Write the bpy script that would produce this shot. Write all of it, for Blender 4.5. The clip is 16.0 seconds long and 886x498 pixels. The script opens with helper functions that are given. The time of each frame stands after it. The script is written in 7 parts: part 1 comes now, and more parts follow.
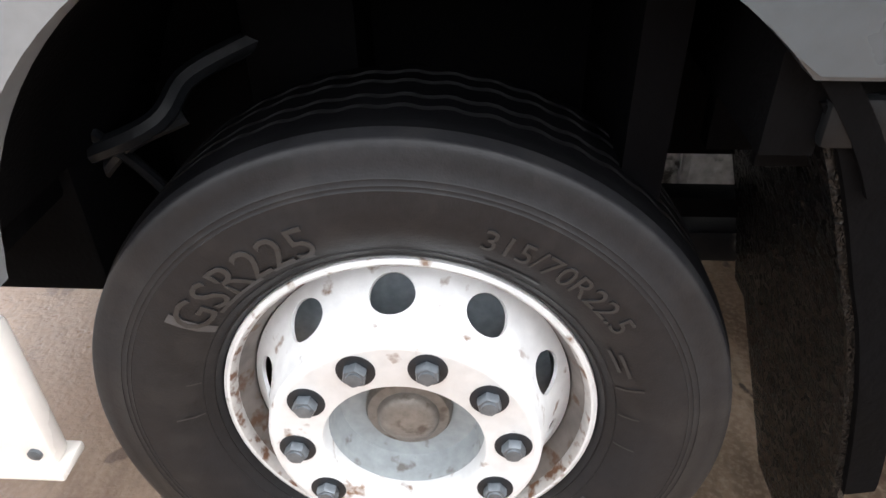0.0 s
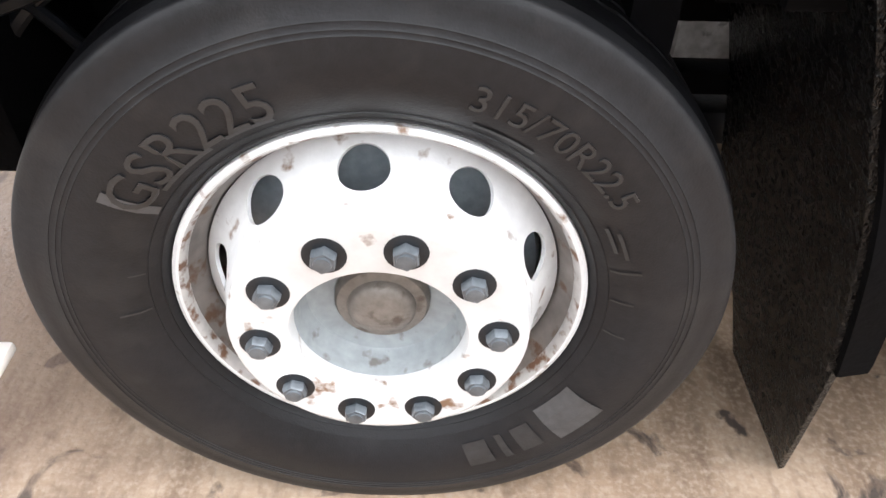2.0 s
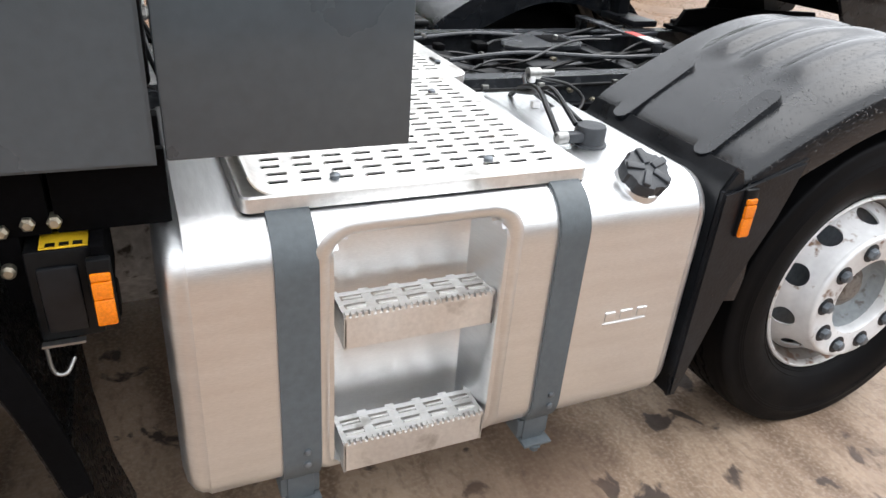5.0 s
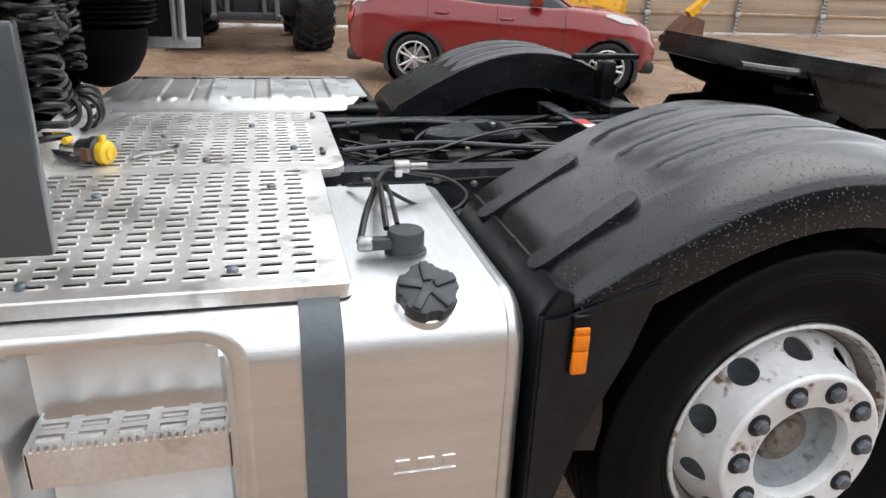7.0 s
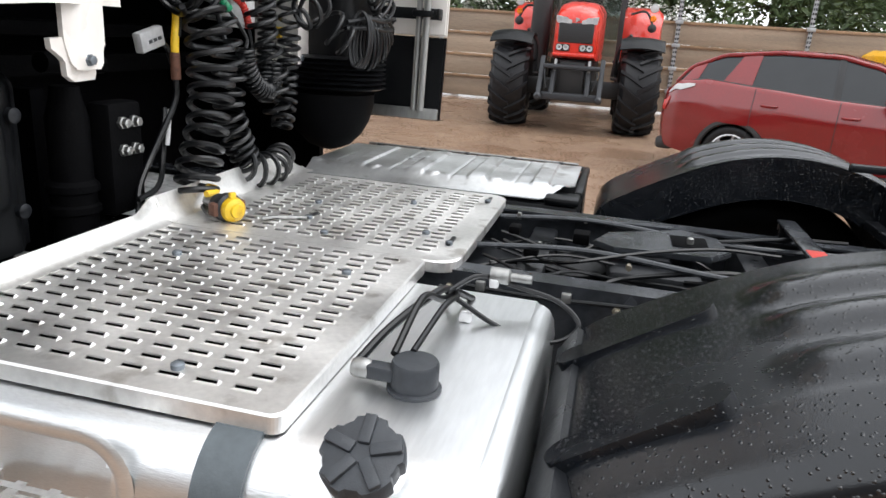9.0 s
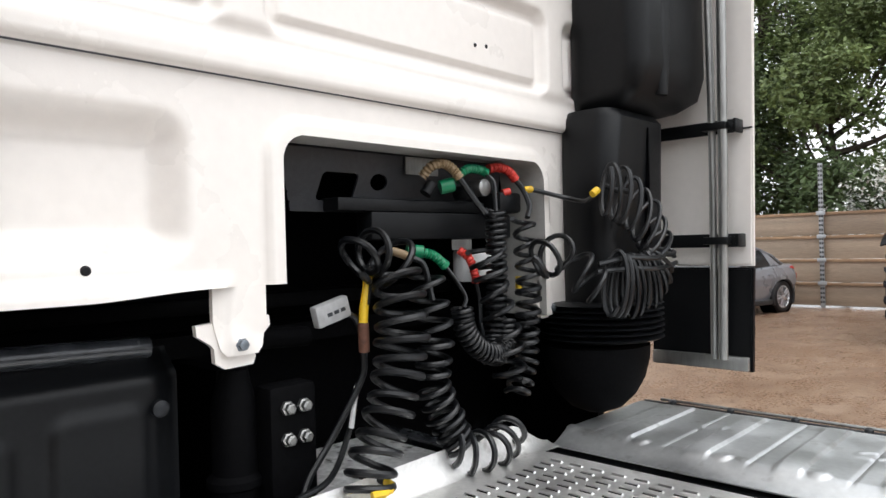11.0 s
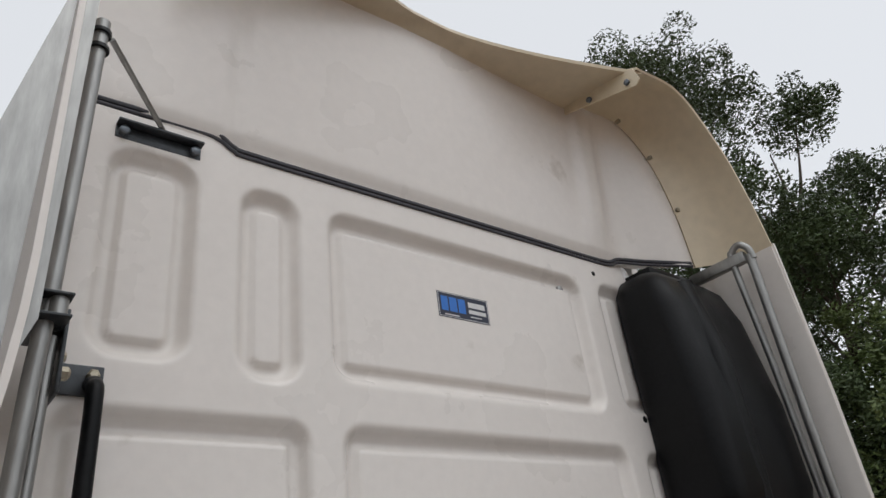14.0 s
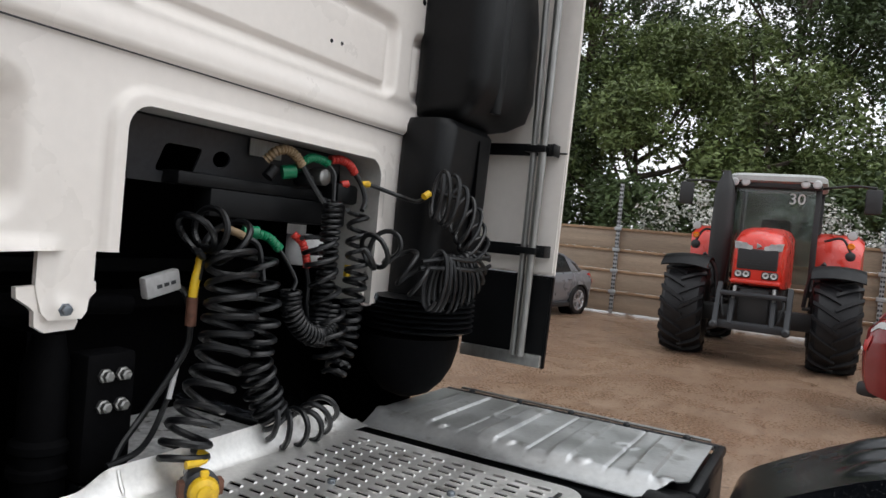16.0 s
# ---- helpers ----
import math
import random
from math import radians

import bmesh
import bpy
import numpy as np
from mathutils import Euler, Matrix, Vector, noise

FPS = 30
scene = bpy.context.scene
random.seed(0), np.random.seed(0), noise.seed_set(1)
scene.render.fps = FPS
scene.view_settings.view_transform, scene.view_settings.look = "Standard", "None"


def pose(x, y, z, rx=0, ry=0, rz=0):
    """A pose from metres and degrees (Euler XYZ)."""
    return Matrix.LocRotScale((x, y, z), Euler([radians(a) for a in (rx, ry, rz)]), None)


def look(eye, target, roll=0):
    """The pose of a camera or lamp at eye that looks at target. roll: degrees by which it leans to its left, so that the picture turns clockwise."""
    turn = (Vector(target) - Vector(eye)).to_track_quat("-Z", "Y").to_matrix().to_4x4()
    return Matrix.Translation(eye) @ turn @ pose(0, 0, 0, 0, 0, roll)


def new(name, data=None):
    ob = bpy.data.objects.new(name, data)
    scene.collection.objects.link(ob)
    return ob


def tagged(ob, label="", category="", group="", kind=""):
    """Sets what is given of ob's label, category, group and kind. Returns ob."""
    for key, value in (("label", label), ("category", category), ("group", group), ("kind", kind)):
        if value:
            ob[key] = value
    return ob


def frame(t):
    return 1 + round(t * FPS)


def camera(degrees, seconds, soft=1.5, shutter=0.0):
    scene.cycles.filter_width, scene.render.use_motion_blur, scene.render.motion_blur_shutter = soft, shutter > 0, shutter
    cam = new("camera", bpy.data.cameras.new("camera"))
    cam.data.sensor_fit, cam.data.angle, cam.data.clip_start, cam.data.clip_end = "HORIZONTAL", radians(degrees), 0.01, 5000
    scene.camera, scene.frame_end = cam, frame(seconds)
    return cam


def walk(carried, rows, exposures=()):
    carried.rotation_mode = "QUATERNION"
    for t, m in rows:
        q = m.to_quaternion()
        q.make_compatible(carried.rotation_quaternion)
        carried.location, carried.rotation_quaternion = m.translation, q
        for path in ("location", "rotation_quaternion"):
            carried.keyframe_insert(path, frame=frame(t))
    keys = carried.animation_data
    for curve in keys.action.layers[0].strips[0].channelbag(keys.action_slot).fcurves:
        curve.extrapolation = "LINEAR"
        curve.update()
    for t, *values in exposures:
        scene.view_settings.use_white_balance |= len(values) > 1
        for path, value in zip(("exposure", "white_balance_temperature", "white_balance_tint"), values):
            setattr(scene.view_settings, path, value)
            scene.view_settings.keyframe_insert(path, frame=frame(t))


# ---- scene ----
cam = camera(64.9, 16.0)
PATH = [
    (0, (0.114, -0.683, 1.352), (0.0, 0.953, 0.207), -1.0),
    (0.5, (0.089, -0.634, 1.271), (0.006, 0.908, 0.0), 0.4),
    (1, (0.064, -0.598, 1.208), (0.07, 0.905, -0.112), 2.5),
    (1.5, (0.095, -0.58, 1.189), (0.081, 0.92, -0.133), 1.8),
    (2, (0.072, -0.616, 1.244), (0.104, 0.856, -0.109), 1.8),
    (2.5, (0.123, -0.69, 1.331), (0.4, 0.801, 0.027), 2.1),
    (3, (0.243, -0.855, 1.426), (0.607, 0.711, 0.237), 0.2),
    (3.5, (0.376, -1.019, 1.459), (1.021, 0.527, 0.366), 5.8),
    (4, (0.523, -1.112, 1.49), (1.309, 0.445, 0.51), 4.1),
    (4.5, (0.732, -1.102, 1.502), (1.462, 0.501, 0.555), 4.3),
    (4.7, (0.802, -1.103, 1.515), (1.555, 0.49, 0.57), 4.6),
    (6.8, (1.614, -1.087, 1.508), (2.13, 0.674, 0.713), 3.1),
    (7, (1.684, -1.073, 1.518), (2.145, 0.72, 0.762), 2.3),
    (7.5, (1.936, -1.086, 1.531), (2.202, 0.765, 0.821), 4.0),
    (8, (2.065, -1.039, 1.529), (2.126, 0.828, 0.816), 0.5),
    (8.2, (2.094, -0.986, 1.526), (2.106, 0.889, 0.829), 1.4),
    (10.3, (2.337, -0.209, 1.476), (1.006, 1.616, 1.098), 1.5),
    (10.5, (2.323, -0.149, 1.512), (0.956, 1.662, 1.199), 0.4),
    (11, (2.344, -0.012, 1.591), (0.761, 1.643, 1.58), -1.5),
    (11.5, (2.42, 0.068, 1.65), (0.735, 1.594, 1.918), -1.6),
    (12, (2.409, 0.061, 1.792), (0.734, 1.529, 2.322), -1.5),
    (12.5, (2.426, 0.028, 1.833), (0.762, 1.414, 2.578), -3.2),
    (13, (2.441, -0.021, 1.908), (0.824, 1.336, 2.795), -4.7),
    (13.5, (2.452, -0.035, 1.908), (0.909, 1.288, 2.961), -7.0),
    (14, (2.452, -0.039, 1.901), (0.939, 1.284, 2.998), -7.5),
    (14.5, (2.451, -0.044, 1.909), (0.898, 1.345, 2.858), -4.4),
    (15, (2.435, -0.086, 1.878), (0.909, 1.496, 2.52), -2.0),
    (15.5, (2.399, -0.143, 1.713), (1.011, 1.655, 2.009), 1.9),
    (16, (2.402, -0.138, 1.63), (1.286, 1.86, 1.572), 5.3),
]
walk(cam, [(t, look(eye, target, roll)) for t, eye, target, roll in PATH],
     exposures=[(0, 2.1), (0.5, 2.35), (1.5, 2.25), (3, 2.42), (3.5, 2.05), (4, 1.7), (4.5, 1.52), (7, 1.04), (8, 1.12), (10.5, 1.15), (11, 1.02), (12, 0.44), (13, 0.18), (14, -0.12), (14.5, -0.17), (15, -0.06), (15.5, -0.1), (16, 0.4)])

# ---- world and light ----
world = bpy.data.worlds.new("overcast_sky")
scene.world = world
world.use_nodes = True
wn, wl = world.node_tree.nodes, world.node_tree.links
wn.clear()
sky = wn.new("ShaderNodeTexSky")
sky.sky_type = "NISHITA"
sky.sun_disc = False
sky.sun_elevation, sky.sun_rotation = radians(63), radians(86)
sky.air_density, sky.dust_density, sky.ozone_density = 1.0, 2.0, 1.0
grey = wn.new("ShaderNodeHueSaturation")
grey.inputs["Saturation"].default_value = 0.3
back = wn.new("ShaderNodeBackground")
back.inputs["Strength"].default_value = 0.15
out = wn.new("ShaderNodeOutputWorld")
cloud = wn.new("ShaderNodeMix")
cloud.data_type = "RGBA"
cloud.inputs[0].default_value = 0.75
cloud.inputs[7].default_value = (6.4, 6.6, 6.9, 1)
wl.new(sky.outputs["Color"], grey.inputs["Color"])
wl.new(grey.outputs["Color"], cloud.inputs[6])
wl.new(cloud.outputs[2], back.inputs["Color"])
wl.new(back.outputs["Background"], out.inputs["Surface"])
sun_data = bpy.data.lights.new("sun", "SUN")
sun_data.energy, sun_data.angle, sun_data.color = 0.7, radians(60), (1.0, 1.0, 1.0)
sun = new("sun", sun_data)
sun.matrix_world = look((7, 0.5, 14), (0, 0, 0))


# ---- materials ----
def material(name, base, rough=0.5, metal=0.0, vary=0.15, grain=60.0, stain=4.0, bump=0.1, bump_scale=250.0, dark=None, stain_amount=0.0,
             stretch=(1, 1, 1), coat=0.0, rough_vary=0.1, random_value=0.0, drops=0.0, spec=0.5):
    """A procedural surface: base colour varied by fine grain and by broad stains, with fine relief."""
    m = bpy.data.materials.new(name)
    m.use_nodes = True
    n, l = m.node_tree.nodes, m.node_tree.links
    b = n["Principled BSDF"]
    b.inputs["Metallic"].default_value = metal
    b.inputs["Specular IOR Level"].default_value = spec
    b.inputs["Coat Weight"].default_value = coat
    b.inputs["Coat Roughness"].default_value = 0.12
    tc = n.new("ShaderNodeTexCoord")
    mp = n.new("ShaderNodeMapping")
    mp.inputs["Scale"].default_value = stretch
    l.new(tc.outputs["Object"], mp.inputs["Vector"])

    def tex(scale, detail=4.0):
        t = n.new("ShaderNodeTexNoise")
        t.inputs["Scale"].default_value, t.inputs["Detail"].default_value = scale, detail
        l.new(mp.outputs["Vector"], t.inputs["Vector"])
        return t.outputs["Fac"]

    def spread(value, lo, hi):
        r = n.new("ShaderNodeMapRange")
        r.inputs["From Min"].default_value, r.inputs["From Max"].default_value = 0.3, 0.7
        r.inputs["To Min"].default_value, r.inputs["To Max"].default_value = lo, hi
        l.new(value, r.inputs["Value"])
        return r.outputs["Result"]

    fine, broad = tex(grain), tex(stain, 6.0)
    hsv = n.new("ShaderNodeHueSaturation")
    hsv.inputs["Color"].default_value = (*base, 1)
    add = n.new("ShaderNodeMath")
    add.operation = "MULTIPLY"
    l.new(spread(fine, 1 - vary, 1 + vary), add.inputs[0])
    l.new(spread(broad, 1 - vary, 1 + vary), add.inputs[1])
    value = add.outputs[0]
    if random_value:
        info = n.new("ShaderNodeObjectInfo")
        r = n.new("ShaderNodeMapRange")
        r.inputs["To Min"].default_value, r.inputs["To Max"].default_value = 1 - random_value, 1 + random_value
        l.new(info.outputs["Random"], r.inputs["Value"])
        mul = n.new("ShaderNodeMath")
        mul.operation = "MULTIPLY"
        l.new(value, mul.inputs[0])
        l.new(r.outputs["Result"], mul.inputs[1])
        value = mul.outputs[0]
    l.new(value, hsv.inputs["Value"])
    colour = hsv.outputs["Color"]
    if dark:
        mix = n.new("ShaderNodeMix")
        mix.data_type = "RGBA"
        ramp = n.new("ShaderNodeMapRange")
        ramp.inputs["From Min"].default_value, ramp.inputs["From Max"].default_value = 0.62 - stain_amount * 0.25, 0.72 - stain_amount * 0.2
        l.new(tex(stain * 2.3, 8.0), ramp.inputs["Value"])
        l.new(ramp.outputs["Result"], mix.inputs[0])
        l.new(colour, mix.inputs[6])
        mix.inputs[7].default_value = (*dark, 1)
        colour = mix.outputs[2]
    l.new(colour, b.inputs["Base Color"])
    l.new(spread(broad, max(0.03, rough - rough_vary), min(1, rough + rough_vary)), b.inputs["Roughness"])
    if bump:
        bp = n.new("ShaderNodeBump")
        bp.inputs["Strength"].default_value, bp.inputs["Distance"].default_value = bump, 0.004
        l.new(tex(bump_scale, 3.0), bp.inputs["Height"])
        normal = bp.outputs["Normal"]
        if drops:
            vor = n.new("ShaderNodeTexVoronoi")
            vor.inputs["Scale"].default_value = 105.0
            l.new(tc.outputs["Object"], vor.inputs["Vector"])
            r = n.new("ShaderNodeMapRange")
            r.inputs["From Min"].default_value, r.inputs["From Max"].default_value = 0.08, 0.26
            r.inputs["To Min"].default_value, r.inputs["To Max"].default_value = 1, 0
            l.new(vor.outputs["Distance"], r.inputs["Value"])
            b2 = n.new("ShaderNodeBump")
            b2.inputs["Strength"].default_value, b2.inputs["Distance"].default_value = drops, 0.004
            l.new(r.outputs["Result"], b2.inputs["Height"])
            l.new(normal, b2.inputs["Normal"])
            normal = b2.outputs["Normal"]
        l.new(normal, b.inputs["Normal"])
    return m


WHITE = material("white_paint", (0.79, 0.745, 0.70), 0.32, vary=0.02, grain=30, stain=2.2, bump=0.03, coat=0.3, dark=(0.6, 0.55, 0.49), stain_amount=-0.25)
CREAM = material("cream_paint", (0.68, 0.58, 0.42), 0.4, vary=0.05, grain=20, stain=2.0, bump=0.04)
GREY = material("grey_body_paint", (0.052, 0.064, 0.074), 0.3, vary=0.08, grain=40, stain=3, bump=0.03, coat=0.4)
STRAP = material("strap_coating", (0.085, 0.1, 0.11), 0.5, vary=0.1, bump=0.1)
PLASTIC = material("black_plastic", (0.0045, 0.005, 0.0058), 0.42, spec=0.2, vary=0.25, grain=90, stain=5, bump=0.12, bump_scale=500)
GUARD = material("wet_black_plastic", (0.003, 0.0042, 0.0064), 0.21, vary=0.2, bump=0.05, bump_scale=400, drops=0.55, spec=0.6)
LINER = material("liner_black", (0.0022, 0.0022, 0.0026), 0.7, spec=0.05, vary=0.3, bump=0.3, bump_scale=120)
# the pale stain colour paints glints on the flap's bristles as specks
FLAP = material("spray_flap", (0.0022, 0.0022, 0.0024), 0.26, spec=0.35, vary=0.4, stain=75, bump=1.0, bump_scale=190, dark=(0.07, 0.07, 0.068), stain_amount=0.02)
RUBBER = material("tyre_rubber", (0.0105, 0.0105, 0.012), 0.5, vary=0.2, grain=70, stain=6, bump=0.12, bump_scale=300, dark=(0.016, 0.0155, 0.0165), stain_amount=0.3, spec=0.3)
RIM = material("silver_wheel_paint", (0.7, 0.705, 0.71), 0.38, metal=0.15, vary=0.06, grain=40, stain=11, bump=0.06, dark=(0.2, 0.12, 0.075), stain_amount=0.03)
RIM_IN = material("rim_barrel", (0.19, 0.172, 0.16), 0.5, metal=0.3, vary=0.2, grain=30, stain=14, bump=0.1, dark=(0.12, 0.07, 0.045), stain_amount=0.3)
NUT = material("wheel_nut_steel", (0.15, 0.17, 0.19), 0.36, metal=0.6, vary=0.2, bump=0.1)
HUB = material("hub_grey", (0.3, 0.325, 0.335), 0.5, metal=0.1, vary=0.1, stain=14, bump=0.1, dark=(0.16, 0.15, 0.14), stain_amount=0.1)
RUST = material("dirty_cap", (0.2, 0.18, 0.16), 0.55, metal=0.4, vary=0.15, grain=90, stain=14, bump=0.2, dark=(0.1, 0.08, 0.065), stain_amount=0.3)
ALU = material("brushed_aluminium", (0.80, 0.81, 0.815), 0.36, metal=1.0, vary=0.05, grain=90, stain=3, bump=0.12, bump_scale=60, stretch=(1, 0.15, 8), rough_vary=0.07)
PLATE = material("aluminium_plate", (0.80, 0.79, 0.77), 0.42, metal=0.9, vary=0.06, grain=80, stain=5, bump=0.1, dark=(0.5, 0.48, 0.45), stain_amount=0.1)
CHASSIS = material("chassis_black", (0.008, 0.009, 0.011), 0.35, vary=0.3, grain=40, stain=7, bump=0.15, bump_scale=120, spec=0.3)
STEEL = material("dull_steel", (0.32, 0.32, 0.31), 0.42, metal=0.9, vary=0.15, grain=60, stain=8, bump=0.1, stretch=(1, 1, 0.2))
BRASS = material("zinc_bolt", (0.4, 0.36, 0.28), 0.4, metal=0.8, vary=0.2, bump=0.1)
HOSE = material("coiled_hose", (0.0045, 0.005, 0.006), 0.36, vary=0.2, grain=60, bump=0.05, spec=0.42)
# near-black that stands in for deep shade in gaps and recesses
DARK = material("deep_shade_black", (0.0015, 0.0015, 0.002), 0.7, spec=0.04, vary=0.3, bump=0.2, bump_scale=60)
GREEN = material("green_plastic", (0.0, 0.17, 0.07), 0.4, vary=0.1, bump=0.05)
RED = material("red_plastic", (0.48, 0.03, 0.02), 0.4, vary=0.1, bump=0.05)
YELLOW = material("yellow_plastic", (0.75, 0.48, 0.02), 0.45, vary=0.1, bump=0.05, dark=(0.3, 0.16, 0.02), stain_amount=0.15)
BROWN = material("brown_sleeve", (0.22, 0.15, 0.08), 0.5, vary=0.15, bump=0.05)
AMBER = material("amber_lens", (0.85, 0.22, 0.004), 0.25, vary=0.15, grain=250, bump=0.6, bump_scale=350)
LABEL = material("label_white", (0.7, 0.7, 0.7), 0.5, vary=0.05, bump=0.0)
BLUE = material("label_blue", (0.02, 0.17, 0.6), 0.4, vary=0.05, bump=0.0)
NAVY = material("label_navy", (0.015, 0.02, 0.045), 0.4, vary=0.05, bump=0.0)
NUT_RECESS = material("nut_recess_dark", (0.018, 0.021, 0.025), 0.4, metal=0.3, vary=0.2, bump=0.1)
LIP = material("chipped_rim_edge", (0.5, 0.49, 0.48), 0.45, metal=0.2, vary=0.1, grain=60, stain=20, bump=0.15, dark=(0.16, 0.085, 0.05), stain_amount=0.5)
CAP = material("cap_plastic", (0.03, 0.034, 0.04), 0.5, vary=0.15, bump=0.15, bump_scale=400)


# ---- building helpers ----
# the back of the cab is drawn to its own measure and set out from the far corner of the catwalk
CAB_BACK = Matrix.Translation((1.88, 1.68, 0.969)) @ Matrix.Scale(1.145, 4) @ Matrix.Translation((-1.88, -1.68, -0.969))
setting_out = Matrix.Identity(4)


def part(name, bm, mat, parent, label="", smooth=True, angle=40):
    """Links a bmesh as one mesh object, under a thing or a part."""
    me = bpy.data.meshes.new(name)
    bm.transform(setting_out)
    bmesh.ops.recalc_face_normals(bm, faces=bm.faces)
    bm.to_mesh(me)
    bm.free()
    me.materials.append(mat)
    if smooth:
        me.shade_smooth()
        me.set_sharp_from_angle(angle=radians(angle))
    ob = new(name, me)
    if parent:
        ob.parent = parent
        ob.matrix_parent_inverse = parent.matrix_basis.inverted()
    if label:
        ob["label"] = label
    return ob


def parts(name, rows, mat, parent, bevel=0.0, label=""):
    """One box-shaped part for each row."""
    return [part(name, boxes(r, bevel=bevel), mat, parent, label) for r in rows]


def thing(name, label, category, at=(0, 0, 0), group="", kind=""):
    ob = new(name)
    ob.empty_display_size = 0.2
    ob.location = at
    return tagged(ob, label, category, group, kind)


def box(bm, x0, x1, y0, y1, z0, z1, bevel=0.0, seg=2, m=None):
    vs = [bm.verts.new((x, y, z)) for x in (x0, x1) for y in (y0, y1) for z in (z0, z1)]
    fs = [bm.faces.new([vs[i] for i in f]) for f in ((0, 1, 3, 2), (4, 6, 7, 5), (0, 4, 5, 1), (2, 3, 7, 6), (0, 2, 6, 4), (1, 5, 7, 3))]
    if m is not None:
        bmesh.ops.transform(bm, matrix=m, verts=vs)
    if bevel:
        es = list({e for f in fs for e in f.edges})
        bmesh.ops.bevel(bm, geom=es, offset=bevel, segments=seg, profile=0.5, affect="EDGES")
    return bm


def boxes(*rows, bevel=0.0, seg=2):
    bm = bmesh.new()
    for r in rows:
        box(bm, *r, bevel=bevel, seg=seg)
    return bm


def tube(bm, pts, r, sides=8, closed=False, caps=True):
    """Sweeps a circle along a line of points."""
    pts = [Vector(p) for p in pts]
    n = len(pts)
    t0 = (pts[1] - pts[0]).normalized()
    u = t0.orthogonal().normalized()
    rings = []
    for i, p in enumerate(pts):
        a, b = pts[max(i - 1, 0)], pts[min(i + 1, n - 1)]
        t = (b - a).normalized()
        u = (u - t * u.dot(t)).normalized()
        v = t.cross(u)
        rad = r(i / (n - 1)) if callable(r) else r
        rings.append([bm.verts.new(p + rad * (math.cos(k * math.tau / sides) * u + math.sin(k * math.tau / sides) * v)) for k in range(sides)])
    for a, b in zip(rings, rings[1:]):
        for k in range(sides):
            bm.faces.new((a[k], a[(k + 1) % sides], b[(k + 1) % sides], b[k]))
    if caps:
        bm.faces.new(rings[0])
        bm.faces.new(rings[-1])
    return bm


def smooth_line(pts, steps=8):
    """A Catmull-Rom line through points."""
    pts = [Vector(p) for p in pts]
    q = [2 * pts[0] - pts[1], *pts, 2 * pts[-1] - pts[-2]]
    res = []
    for i in range(1, len(q) - 2):
        p0, p1, p2, p3 = q[i - 1:i + 3]
        for k in range(steps):
            t = k / steps
            res.append(0.5 * ((2 * p1) + (p2 - p0) * t + (2 * p0 - 5 * p1 + 4 * p2 - p3) * t * t + (3 * p1 - p0 - 3 * p2 + p3) * t ** 3))
    return res + [pts[-1]]


def coil(axis_pts, r, turns, per=14, r_end=None):
    """Points of a coil that winds round a smooth line."""
    line = smooth_line(axis_pts, 16)
    n = int(turns * per)
    res = []
    u = None
    for i in range(n + 1):
        s = i / n * (len(line) - 1)
        k = min(int(s), len(line) - 2)
        p = line[k].lerp(line[k + 1], s - k)
        t = (line[k + 1] - line[k]).normalized()
        if u is None:
            u = t.orthogonal().normalized()
        u = (u - t * u.dot(t)).normalized()
        v = t.cross(u)
        rad = r if r_end is None else r + (r_end - r) * i / n
        a = math.tau * i / per
        res.append(p + rad * (math.cos(a) * u + math.sin(a) * v))
    return res


def lathe(bm, profile, centre, seg=64, axis="y", m=None):
    """Turns (radius, along) pairs round an axis; an open profile."""
    rings = []
    for r, h in profile:
        ring = []
        for k in range(seg):
            a = k * math.tau / seg
            c, s = r * math.cos(a), r * math.sin(a)
            p = Vector((c, h, s)) if axis == "y" else Vector((c, s, h)) if axis == "z" else Vector((h, c, s))
            ring.append(bm.verts.new((m @ p if m is not None else p) + Vector(centre)))
        rings.append(ring)
    for a, b in zip(rings, rings[1:]):
        for k in range(seg):
            bm.faces.new((a[k], a[(k + 1) % seg], b[(k + 1) % seg], b[k]))
    return rings


def disc(bm, profile, centre, seg=32, axis="y", m=None):
    """A turned body closed at both ends."""
    rings = lathe(bm, profile, centre, seg, axis, m)
    bm.faces.new(rings[0])
    bm.faces.new(rings[-1])
    return bm


def prism(bm, outline, a, b, axis="y", bevel=0.0):
    """A closed outline pushed from a to b along an axis. Outline pairs: (x, z) for y, (y, z) for x, (x, y) for z."""
    def put(p, h):
        return (p[0], h, p[1]) if axis == "y" else (h, p[0], p[1]) if axis == "x" else (p[0], p[1], h)
    lo = [bm.verts.new(put(p, a)) for p in outline]
    hi = [bm.verts.new(put(p, b)) for p in outline]
    f = [bm.faces.new(lo), bm.faces.new(list(reversed(hi)))]
    n = len(outline)
    for k in range(n):
        f.append(bm.faces.new((lo[k], lo[(k + 1) % n], hi[(k + 1) % n], hi[k])))
    if bevel:
        bmesh.ops.bevel(bm, geom=list({e for g in f[:2] for e in g.edges}), offset=bevel, segments=2, affect="EDGES")
    return bm


